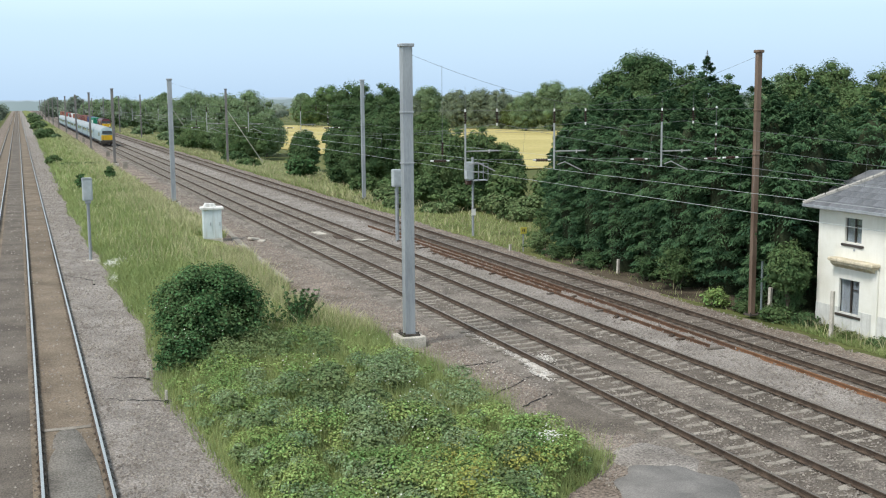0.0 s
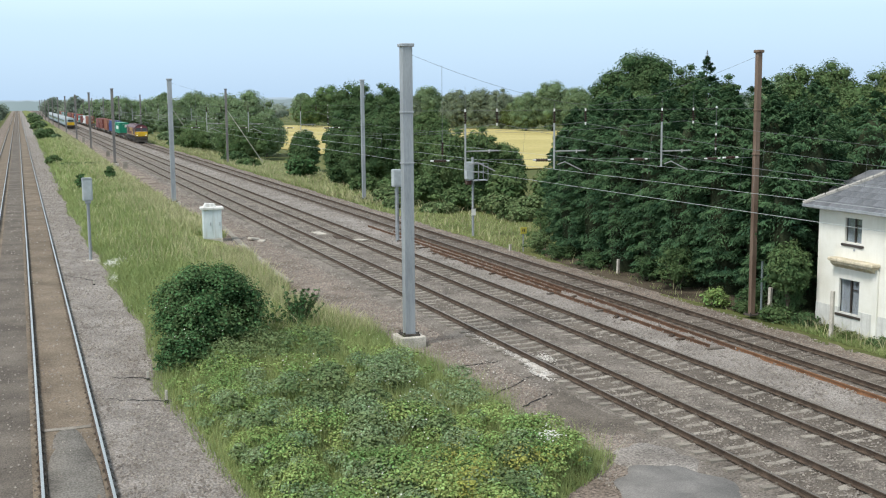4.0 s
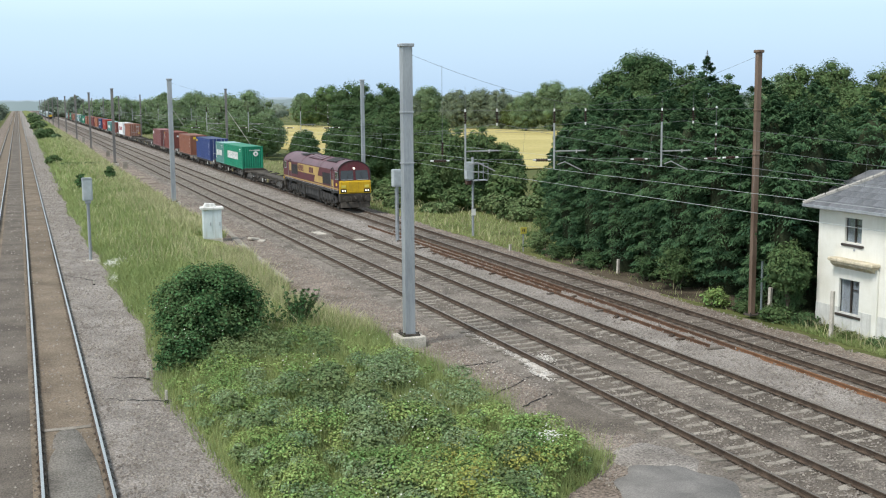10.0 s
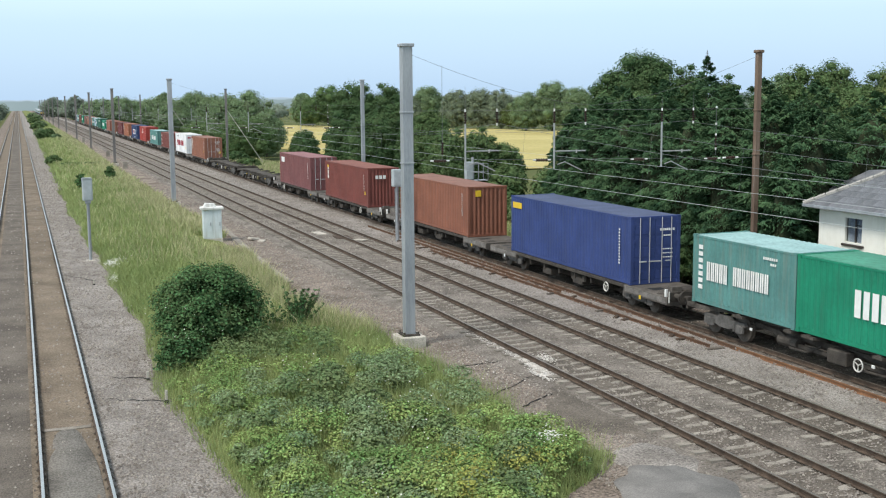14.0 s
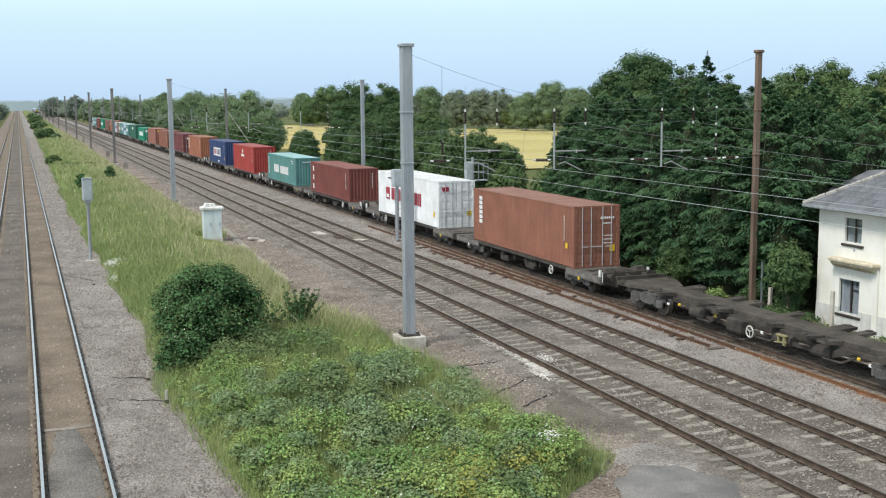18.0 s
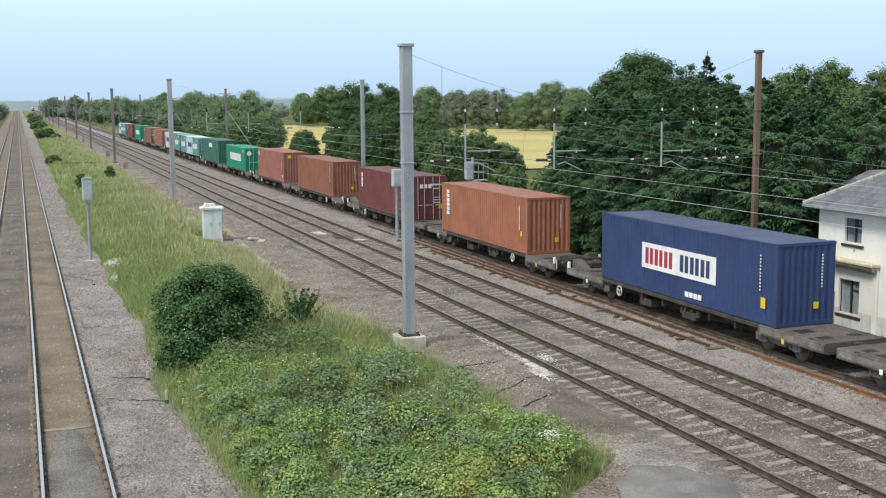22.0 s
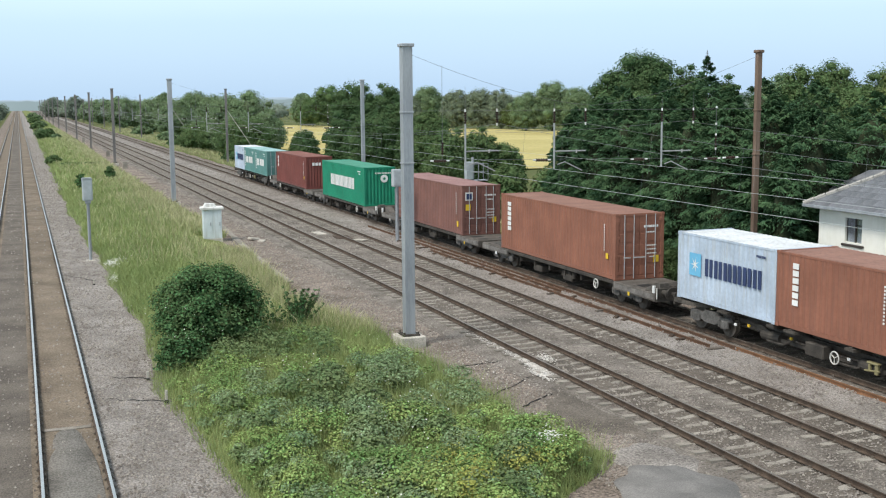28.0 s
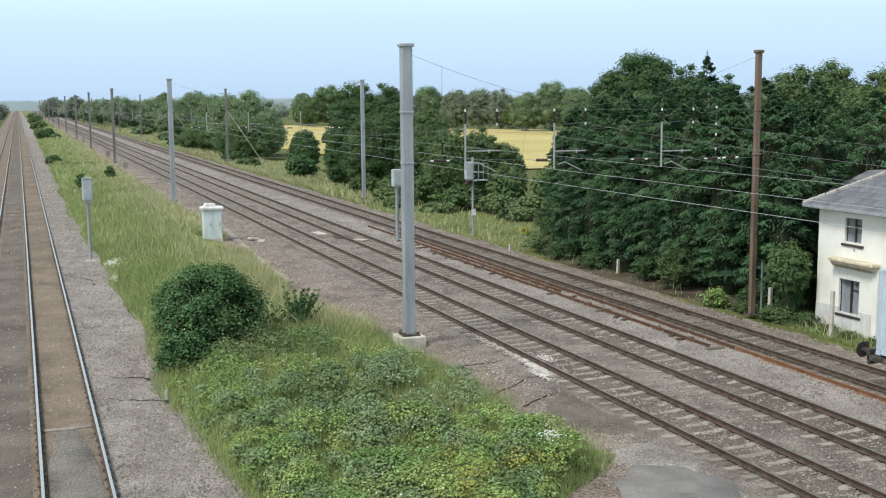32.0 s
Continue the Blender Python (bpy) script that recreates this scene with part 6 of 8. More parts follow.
def container(u, L, H, mat, label, z=1.07, doors=False, marks=(), roof=None, plate=True):
    """A shipping container: origin at the middle of its front lower edge; front faces -Y."""
    c = thing("shipping_container", X3, u, z, 0, label, "container", "containers on the freight train")
    if mat.name not in CASTING:
        CASTING[mat.name] = _casting.mesh("corner_casting", mat)
    for x in (-CW + 0.09, CW - 0.09):
        for y in (0.09, L - 0.09):
            for zz in (0, H - 0.118):
                o = part("corner_casting", CASTING[mat.name], None, c)
                o.location = (x, y, zz)
            part("corner_post", Shape().box(x - 0.08, y - 0.08, 0.118, x + 0.08, y + 0.08, H - 0.118, 0.012), mat, c)
    for sx in (-1, 1):
        x = sx * (CW - 0.035)
        part("bottom_rail", Shape().box(min(x, x - sx * .1), 0.18, 0.02, max(x, x - sx * .1), L - 0.18, 0.18, 0.01), mat, c)
        part("top_rail", Shape().box(min(x, x - sx * .08), 0.18, H - 0.11, max(x, x - sx * .08), L - 0.18, H - 0.03, 0.008), mat, c)
        s = corrugated(L - 0.34, H - 0.29, mat)
        s.v = [((-CW + 0.022 + a) if sx < 0 else (CW - 0.022 - a), b + 0.17, d + 0.18) for a, b, d in s.v]
        part("side_panel", s, mat, c)
    rp = Shape()
    n = int(L / 0.3)
    q = (L - 0.24) / n
    prof = [(0.12 + (i + dy) * q, H - 0.035 + dz) for i in range(n) for dy, dz in ((0, 0), (0.35, 0.018), (0.65, 0.018))] + [(L - 0.12, H - 0.035)]
    rp.add([(x, y, zz) for y, zz in prof for x in (-CW + 0.06, CW - 0.06)], [(2 * i, 2 * i + 1, 2 * i + 3, 2 * i + 2) for i in range(len(prof) - 1)])
    part("roof_panel", rp, roof or ROOFS[mat.name], c)
    part("floor_panel", Shape().box(-CW + 0.1, 0.15, 0.1, CW - 0.1, L - 0.15, 0.16), M_DARKFRAME, c)
    for y0, y1 in ((0.03, 0.13), (L - 0.13, L - 0.03)):
        part("end_sill", Shape().box(-CW + 0.17, y0, 0.0, CW - 0.17, y1, 0.16, 0.008), mat, c)
        part("end_header", Shape().box(-CW + 0.17, y0, H - 0.13, CW - 0.17, y1, H - 0.01, 0.008), mat, c)
    if doors:
        for sx in (-1, 1):
            a, b = (-CW + 0.17, -0.008) if sx < 0 else (0.008, CW - 0.17)
            door = part("door", Shape().box(a, 0.045, 0.16, b, 0.075, H - 0.13), mat, c)
            for k in range(5):
                z0 = 0.22 + (H - 0.5) * k / 5
                part("door_panel", Shape().box(a + 0.05, 0.028, z0, b - 0.05, 0.046, z0 + (H - 0.5) / 5 * 0.72, 0.008), mat, door)
            for k in (0.28, 0.72):
                xx = a + (b - a) * k
                part("locking_bar", Shape().tube((xx, 0.005, 0.06), (xx, 0.005, H - 0.06), 0.02, 6), M_BARS, door)
                part("bar_handle", Shape().box(xx - 0.05, -0.03, 0.95, xx + 0.3 * -sx, 0.0, 1.0, 0.006), M_BARS, door)
            for k in range(4):
                part("hinge", Shape().box((a if sx < 0 else b) - 0.06, 0.0, 0.3 + (H - 0.6) * k / 3 - 0.06, (a if sx < 0 else b) + 0.06, 0.045, 0.3 + (H - 0.6) * k / 3 + 0.06, 0.006), mat, door)
        s = end_bars(0.2, H * 0.78, 0.1, 7, 0.075, 0.03)
        s2 = end_bars(0.3, H * 0.7, 0.06, 5, 0.06, 0.03)
        s.add(s2.v, s2.f)
        for k in range(3):
            s3 = end_bars(0.35, H * (0.5 - 0.06 * k), 0.05, 6, 0.055, 0.03)
            s.add(s3.v, s3.f)
        o = part("door_lettering", s, M_LETTER, c)
        o.location.y = 0.02
        if plate:
            o = part("warning_plate", Shape().box(0.68, -0.004, 0.72, 0.95, 0.008, 1.02), M_TAG, c)
            o.location.y = 0.02
    else:
        s = corrugated(2 * CW - 0.34, H - 0.29, mat, 0.25, 0.04)
        s.v = [(b - CW + 0.17, 0.04 + a, d + 0.15) for a, b, d in s.v]
        part("end_panel", s, mat, c)
    s = corrugated(2 * CW - 0.34, H - 0.29, mat, 0.25, 0.04)
    s.v = [(b - CW + 0.17, L - 0.04 - a, d + 0.15) for a, b, d in s.v]
    part("end_panel", s, mat, c)
    for name, shp, mm in marks:
        if "lettering" in name:
            for k in range(0, len(shp.v), 8):
                part("letter", Shape().add(shp.v[k:k + 8], [[i - k for i in q] for q in shp.f[k // 8 * 6:k // 8 * 6 + 6]]), mm, c)
        else:
            o = part(name, shp, mm, c)
            if "number" in name or "print" in name:
                o["kind"] = "stuff"
    return c


def number_marks(L, H, m=None):
    """Small identification marks beside the front corner, as bars."""
    s = bars(1.75, H - 0.42, 0.09, 7, 0.075, 0.04)
    t = bars(1.35, H - 0.6, 0.08, 3, 0.075, 0.04)
    return s.add(t.v, t.f)


def green_marks(L, H, front=True):
    out = [("lettering", bars(9.42, H * 0.375, 0.86, 9, 0.64, 0.12), M_LETTER), ("number", number_marks(L, H), M_LETTER)]
    if front:
        r = Shape().tube((0.35, -0.004, H - 0.86), (0.35, 0.01, H - 0.86), 0.29, 20)
        r2 = Shape().tube((0.35, -0.010, H - 0.86), (0.35, 0.002, H - 0.86), 0.1, 12)
        out += [("round_emblem", r, M_LETTER), ("emblem_centre", r2, P_GREEN), ("end_number", end_bars(-0.35, H - 0.5, 0.1, 10, 0.085, 0.04), M_LETTER)]
    return out


def teal_marks(L, H):
    if L > 7:
        a = bars(9.16, 0.87, 0.76, 5, 0.34, 0.09)
        b = bars(6.4, 0.84, 0.74, 8, 0.355, 0.085)
    else:
        a = bars(5.1, 0.95, 0.7, 5, 0.2, 0.065)
        b = bars(3.46, 0.98, 0.68, 8, 0.2, 0.06)
    a.add(b.v, b.f)
    return [("lettering", a, M_LETTER), ("upright_lettering", column(L - 0.42, H * 0.86, 0.16, 7, 0.09, 0.26), M_LETTER), ("number", number_marks(L, H), M_LETTER)]


def silver_marks(L, H):
    star = Shape()
    for k in range(7):
        a = 6.283 * k / 7
        star.add([(-CW - 0.012, 4.84 + 0.07 * math.cos(a + 0.45), H * 0.55 + 0.07 * math.sin(a + 0.45)), (-CW - 0.012, 4.84 + 0.3 * math.cos(a), H * 0.55 + 0.3 * math.sin(a)), (-CW - 0.012, 4.84 + 0.07 * math.cos(a - 0.45), H * 0.55 + 0.07 * math.sin(a - 0.45)), (-CW - 0.012, 4.84, H * 0.55)], [(0, 1, 2, 3)])
    return [("square_mark", Shape().box(-CW - 0.004, 4.46, 1.0, -CW + 0.008, 5.22, 1.86), M_LETTER_SKY), ("star_mark", star, M_LETTER), ("lettering", bars(4.18, 1.08, 0.66, 6, 0.47, 0.115), M_LETTER_NAVY), ("number", bars(1.1, H - 0.4, 0.08, 5, 0.07, 0.04), M_LETTER_NAVY)]


def upright_marks(L, H, count=6, w=0.42, h=0.2, m=None, tags=True):
    out = [("upright_lettering", column(L - 0.87, H * 0.87, h, count, 0.055 if count > 3 else 0.06 if h < 0.4 else 0.34, w), m or M_LETTER), ("number", column(1.0, H * 0.82, 0.06, 11, 0.05, 0.065), M_LETTER)]
    if tags:
        out.append(("yellow_tag", Shape().box(-CW - 0.006, 0.62, H * 0.3, -CW + 0.008, 0.82, H * 0.3 + 0.25), M_TAG))
    return out


def corner_number(H, end=True, tag=True):
    out = [("number", column(0.95, H * 0.84, 0.06, 11, 0.06, 0.065), M_LETTER)]
    if end:
        s = Shape()
        for k in range(11):
            s.box(0.64, 0.015, H * 0.85 - k * 0.11 - 0.055, 0.7, 0.03, H * 0.85 - k * 0.11)
        out.append(("end_number", s, M_LETTER))
        if tag:
            out.append(("yellow_tag", Shape().box(0.35, 0.01, H * 0.2, 0.55, 0.03, H * 0.28), M_TAG))
    return out


def end_word(H, count=3):
    s = end_bars(-0.62, H * 0.72, 0.26, count, 0.22, 0.07)
    return [("end_lettering", s, M_LETTER)]


F40, F20, HS, HC = 12.192, 6.058, 2.591, 2.896
TRAIN = []          # (thing, distance along the train)


def load(u, L, H, mat, label, **kw):
    TRAIN.append((container(u, L, H, mat, label, **kw), u))


# ---- bogie, wheels, wagons ----
BOGIE_CACHE = {}


def wheel_shape(r=0.46):
    s = Shape().tube((-0.065, 0, 0), (0.065, 0, 0), r, 20)
    s.tube((0.065, 0, 0), (0.09, 0, 0), r + 0.03, 20)
    return s


def bogie(parent, y, base=1.8, name="bogie", wheels=2, r=0.46, heavy=False):
    """Under parent at y: side frames, bolster, springs, and wheels with polished rims."""
    key = (base, wheels, r, heavy)
    if key not in BOGIE_CACHE:
        f = Shape()
        span = base * (wheels - 1)
        for sx in (-1, 1):
            x0, x1 = (sx * 1.0 - 0.07, sx * 1.0 + 0.07)
            f.extrude([(-span / 2 - 0.38, 0.62), (-span / 2 - 0.3, 0.74), (-0.45, 0.7), (-0.3, 0.82), (0.3, 0.82), (0.45, 0.7), (span / 2 + 0.3, 0.74), (span / 2 + 0.38, 0.62), (span / 2 + 0.2, 0.5), (0.5, 0.42), (0.3, 0.36), (-0.3, 0.36), (-0.5, 0.42), (-span / 2 - 0.2, 0.5)], x0, x1, axis="X")
            for i in range(wheels):
                yy = -span / 2 + base * i
                f.box(sx * 1.02 - 0.1, yy - 0.16, 0.3, sx * 1.02 + 0.12, yy + 0.16, 0.62, 0.03)
                for dy in (-0.24, 0.24):
                    f.tube((sx * 1.08, yy + dy, 0.36), (sx * 1.08, yy + dy, 0.62), 0.07, 8)
            if heavy:
                f.box(sx * 1.06 - 0.04, -span / 2 - 0.6, 0.72, sx * 1.06 + 0.06, span / 2 + 0.6, 0.92, 0.03)
                for i in range(wheels * 2):
                    yy = -span / 2 - 0.35 + (span + 0.7) * i / (wheels * 2 - 1)
                    f.tube((sx * 1.12, yy, 0.3), (sx * 1.12, yy + 0.15, 0.9), 0.06, 6)
        f.box(-1.0, -0.22, 0.42, 1.0, 0.22, 0.72, 0.03)
        for yy in (-span / 2 - 0.32, span / 2 + 0.32):
            f.tube((-0.95, yy, 0.55), (0.95, yy, 0.55), 0.05, 8)
        BOGIE_CACHE[key] = (f.mesh("bogie", M_DARKFRAME if heavy else M_BOGIE), wheel_shape(r).mesh("wheel", M_WHEEL), Shape().tube((-0.072, 0, 0), (0.068, 0, 0), r * 0.99, 24, caps=False).tube((-0.074, 0, 0), (-0.066, 0, 0), r * 0.97, 24).mesh("wheel_rim", M_TREAD), Shape().tube((-0.98, 0, 0), (0.98, 0, 0), 0.08, 10).mesh("axle", M_WHEEL))
    me = BOGIE_CACHE[key]
    b = part(name, me[0], None, parent)
    b.location.y = y
    for i in range(wheels):
        yy = -base * (wheels - 1) / 2 + base * i
        ax = part("axle", me[3], None, b)
        ax.location = (0, yy, r)
        for sx in (-1, 1):
            w = part("wheel", me[1], None, b)
            w.location = (sx * 0.78, yy, r)
            if sx > 0:
                w.rotation_euler = (0, 0, math.pi)
            rim = part("wheel_rim", me[2], None, b, "bright polished tread")
            rim.location = (sx * 0.77, yy, r + 0.004)
    return b


def buffers(parent, y, d, z=1.0):
    for sx in (-0.87, 0.87):
        bf = part("buffer", Shape().tube((sx, y, z), (sx, y + d * 0.38, z), 0.11, 12).tube((sx, y + d * 0.38, z), (sx, y + d * 0.56, z), 0.07, 10), M_DARKFRAME, parent)
        part("buffer_head", Shape().tube((sx, y + d * 0.56, z), (sx, y + d * 0.62, z), 0.25, 16, 0.23), M_DARKFRAME, bf)
    part("coupling_hook", Shape().box(-0.06, min(y, y + d * 0.35), z - 0.1, 0.06, max(y, y + d * 0.35), z + 0.08, 0.02), M_DARKFRAME, parent)
    part("brake_hose", Shape().path([(0.35, y, z - 0.05), (0.35, y + d * 0.25, z - 0.15), (0.35, y + d * 0.35, z - 0.45)], 0.03, 6), M_BLACK, parent)


def hand_wheel(parent, y, x=-1.24, z=0.55):
    ring = [(x, y + 0.2 * math.cos(6.2832 * i / 16), z + 0.2 * math.sin(6.2832 * i / 16)) for i in range(17)]
    w = part("hand_wheel", Shape().path(ring, 0.026, 5), M_HANDWHEEL, parent, "white-rimmed brake hand wheel")
    for a in (0.5, 2.6, 4.7):
        part("spoke", Shape().tube((x, y, z), (x, y + 0.2 * math.cos(a), z + 0.2 * math.sin(a)), 0.018, 4), M_HANDWHEEL, w)


def skeletal_flat(u0, u1, label, tags=False):
    """Bogie container flat: narrow spine, wide ends, cross bolsters."""
    L = u1 - u0
    t = thing("container_flat_wagon", X3, u0, 0, 0, label, "wagon", "wagons of the freight train")
    part("spine", Shape().box(-0.5, 1.9, 0.76, 0.5, L - 1.9, 0.985, 0.02).box(-0.34, 4.6, 0.42, 0.34, L - 4.6, 0.76, 0.03), M_DECK_OLD, t)
    for a, d in ((0.0, 1), (L, -1)):
        part("end_platform", Shape().add([(x, a + d * y, z) for z in (0.84, 0.99) for x, y in ((-1.22, 0), (1.22, 0), (1.22, 1.0), (0.55, 2.5), (-0.55, 2.5), (-1.22, 1.0))],
                                         [(0, 1, 2, 3, 4, 5), (6, 7, 8, 9, 10, 11)] + [(i, (i + 1) % 6, 6 + (i + 1) % 6, 6 + i) for i in range(6)]), M_DECK_OLD, t)
        part("headstock", Shape().box(-1.22, min(a, a + 0.1 * d), 0.7, 1.22, max(a, a + 0.1 * d), 1.16, 0.02), M_DARKFRAME, t)
    for sx in (-1, 1):
        part("side_sill", Shape().box(sx * 0.62 - 0.05, 2.4, 0.62, sx * 0.62 + 0.05, L - 2.4, 0.8, 0.01), M_DARKFRAME, t)
        part("truss", Shape().extrude([(4.4, 0.8), (5.6, 0.4), (L - 5.6, 0.4), (L - 4.4, 0.8), (L - 5.2, 0.8), (L - 6.0, 0.52), (6.0, 0.52), (5.2, 0.8)], sx * 0.8 - 0.04, sx * 0.8 + 0.04, axis="X"), M_DARKFRAME, t)
        for k, y in enumerate((0.45, 3.1, 5.9, 6.9, 9.2 + 0.3 * sx, L - 6.9, L - 5.9, L - 3.1, L - 0.45)):
            y += 0.25 * sx if 0 < k < 8 else 0
            w = 0.3 if k % 2 else 0.2
            part("outrigger", Shape().extrude([(sx * 0.48, 0.8), (sx * 0.48, 0.975), (sx * 1.26, 1.02), (sx * 1.26, 0.93)], y - w, y + w), M_DECK_OLD if k % 3 else M_DARKFRAME, t)
            part("twistlock", Shape().box(sx * 1.13 - 0.09, y - 0.1, 1.0, sx * 1.13 + 0.09, y + 0.1, 1.055, 0.012), M_DARKFRAME, t)
    for k in range(3):
        part("brake_rigging", Shape().path([(-0.7, 4.6 + 3.6 * k, 0.62), (-0.95, 5.0 + 3.6 * k, 0.38), (-0.9, 5.9 + 3.6 * k, 0.34), (-0.7, 6.4 + 3.6 * k, 0.6)], 0.045, 6), M_DARKFRAME, t)
    for y in (3.6, L * 0.5 - 0.5, L - 3.9):
        part("white_tag", Shape().box(-1.02, y, 0.54, -0.98, y + 0.14, 0.64, 0.01), M_LETTER, t)
    for y, m in ((5.6, M_DARKFRAME), (L - 6.2, M_DARKFRAME), (7.6, M_DARKFRAME)):
        part("brake_cylinder", Shape().tube((-0.75, y, 0.5), (-0.75, y + 1.0, 0.5), 0.2, 12), m, t)
    part("equipment_box", Shape().box(-1.15, L * 0.5 + 0.6, 0.35, -0.8, L * 0.5 + 1.5, 0.8, 0.03), M_DARKFRAME, t)
    if tags:
        for y in (4.2, L * 0.5 + 2.4, L - 4.6):
            part("yellow_bracket", Shape().box(-0.98, y, 0.62, -0.9, y + 0.12, 0.72, 0.02), M_TAG, t, "yellow painted bracket")
    for y in (L * 0.5 - 1.5, L * 0.5 + 1.2):
        part("brake_gear", Shape().box(-1.06, y - 0.25, 0.66, -0.9, y + 0.25, 0.73, 0.02).box(-1.04, y - 0.22, 0.36, -0.94, y - 0.08, 0.66, 0.02).box(-1.04, y + 0.1, 0.44, -0.94, y + 0.2, 0.66, 0.02).tube((-1.02, y - 0.3, 0.5), (-1.02, y + 0.34, 0.42), 0.03, 6), M_BRASSY, t, "dull yellow brake gear")
    hand_wheel(t, L * 0.5, -1.2, 0.56)
    bogie(t, 2.3, 1.8)
    bogie(t, L - 2.3, 1.8)
    buffers(t, 0, -1)
    buffers(t, L, 1)
    TRAIN.append((t, u0))
    return t


def twin_flat(u0, u1, inner_front, label):
    """One half of a twin flat: solid low deck with pockets, deep side sills; buffers at the outer end."""
    L = u1 - u0
    t = thing("container_flat_wagon", X3, u0, 0, 0, label, "wagon", "wagons of the freight train")
    part("deck", Shape().box(-1.1, 3.3, 0.80, 1.1, L - 3.3, 0.92, 0.015), M_DECK, t)
    for a, b in ((0.0, 3.4), (L - 3.4, L)):
        part("end_deck", Shape().extrude([(-1.25, 0.60), (-1.25, 0.88), (-1.2, 0.928), (1.2, 0.928), (1.25, 0.88), (1.25, 0.60), (1.1, 0.56), (-1.1, 0.56)], a, b), M_DECK, t)
    part("centre_sill", Shape().extrude([(3.0, 0.8), (4.4, 0.42), (L - 4.4, 0.42), (L - 3.0, 0.8)], -0.55, 0.55, axis="X"), M_DARKFRAME, t)
    for sx in (-1, 1):
        part("side_rail", Shape().box(sx * 1.18 - 0.05, 3.4, 0.78, sx * 1.18 + 0.05, L - 3.4, 0.93, 0.012), M_DARKFRAME, t)
    for k in range(4):
        part("spring_pot", Shape().tube((-0.98, L * 0.5 - 1.5 + 0.36 * k, 0.42), (-0.98, L * 0.5 - 1.5 + 0.36 * k, 0.7), 0.12, 10), M_DARKFRAME, t)
    for y in (0.75, L - 0.75):
        for sx in (-1, 1):
            # flat black plate on the deck stands in for a pocket's inner shade
            part("deck_pocket", Shape().box(sx * 0.62 - 0.24, y - 0.16, 0.926, sx * 0.62 + 0.24, y + 0.16, 0.933), M_BLACK, t)
            part("twistlock", Shape().box(sx * 1.13 - 0.08, y - 0.09, 0.925, sx * 1.13 + 0.08, y + 0.09, 0.945, 0.012), M_DARKFRAME, t)
    for k in range(6):
        y = 4.9 + (L - 9.8) * k / 5
        part("stiffener", Shape().box(-1.16, y - 0.05, 0.5, -0.6, y + 0.05, 0.8), M_DARKFRAME, t)
    for y in (L * 0.42, L * 0.6):
        part("equipment_box", Shape().box(-1.1, y, 0.25, -0.6, y + 0.9, 0.55, 0.03), M_DARKFRAME, t)
    hand_wheel(t, (L - 4.9) if inner_front else 4.9, -1.27, 0.6)
    for y in (2.0, L - 2.0):
        part("yellow_mark", Shape().box(-1.3, y - 0.07, 0.52, -1.285, y + 0.07, 0.68), M_TAG if y < 3 else M_LETTER, t)
    bogie(t, 2.5, 1.8, r=0.42)
    bogie(t, L - 2.5, 1.8, r=0.42)
    y, d = (L, 1) if inner_front else (0, -1)
    buffers(t, y, d, 0.95)
    part("end_plate", Shape().box(-1.2, y - 0.06, 0.72, 1.2, y + 0.06, 1.12, 0.02), M_DARKFRAME, t)
    for sx in (-1, 1):
        part("end_gusset", Shape().extrude([(y - 0.04 * d, 0.92), (y - 0.04 * d, 1.3), (y - 0.3 * d, 1.3), (y - 1.15 * d, 0.92)], sx * 0.78 - 0.22, sx * 0.78 + 0.22, axis="X"), M_DECK, t)
        part("marker_lug", Shape().box(sx * 1.22 - 0.05, y - 0.12 * d - 0.05, 0.92, sx * 1.22 + 0.05, y - 0.12 * d + 0.05, 1.22, 0.01), M_LETTER, t)
    part("coupler_housing", Shape().box(-0.4, min(y - 0.7 * d, y), 0.92, 0.4, max(y - 0.7 * d, y), 1.2, 0.05), M_DARKFRAME, t)
    for a in (0.0, L - 3.4):
        part("scuffed_edge", Shape().box(-1.262, a + 0.1, 0.66, -1.248, a + 3.3, 0.86), M_SCUFF, t, "scuffed pale side plate")
        # another black plate, drawn as the dark inside an opening
        part("deck_opening", Shape().box(-0.9, a + 1.55, 0.925, -0.25, a + 2.1, 0.932), M_BLACK, t)
    part("uncoupling_lever", Shape().tube((-1.2, y + 0.08 * d, 0.7), (-1.2, y + 0.08 * d, 1.15), 0.03, 5), M_HANDWHEEL, t, "white uncoupling lever")
    y, d = (0, -1) if inner_front else (L, 1)
    part("drawbar", Shape().box(-0.12, min(y, y + 0.35 * d), 0.72, 0.12, max(y, y + 0.35 * d), 0.9, 0.02), M_DARKFRAME, t)
    TRAIN.append((t, u0))
    return t


FL, TW = "grimy bogie container flat wagon with skeletal frame", "grey low-deck container flat wagon, half of a coupled pair"
skeletal_flat(385.75, 405.3, "empty " + FL)
skeletal_flat(406.4, 425.4, FL)
skeletal_flat(501.2, 520.1, "empty " + FL, True)
skeletal_flat(521.4, 540.3, "empty " + FL, True)
skeletal_flat(766.9, 785.6, FL, True)
skeletal_flat(786.8, 805.5, FL, True)
skeletal_flat(882.1, 900.9, FL)
for a0, a1, b0, b1 in ((426.7, 444.5, 445.1, 463.0), (464.3, 481.8, 482.4, 499.9), (541.6, 559.0, 559.6, 577.4), (578.7, 596.7, 597.3, 615.1), (616.4, 634.2, 634.8, 652.7), (654.0, 671.9, 672.5, 690.3),
                       (691.6, 709.4, 710.0, 727.9), (729.2, 747.1, 747.7, 765.6), (806.8, 824.8, 825.4, 843.2), (844.5, 862.4, 863.0, 880.8)):
    twin_flat(a0, a1, False, TW)
    twin_flat(b0, b1, True, TW)

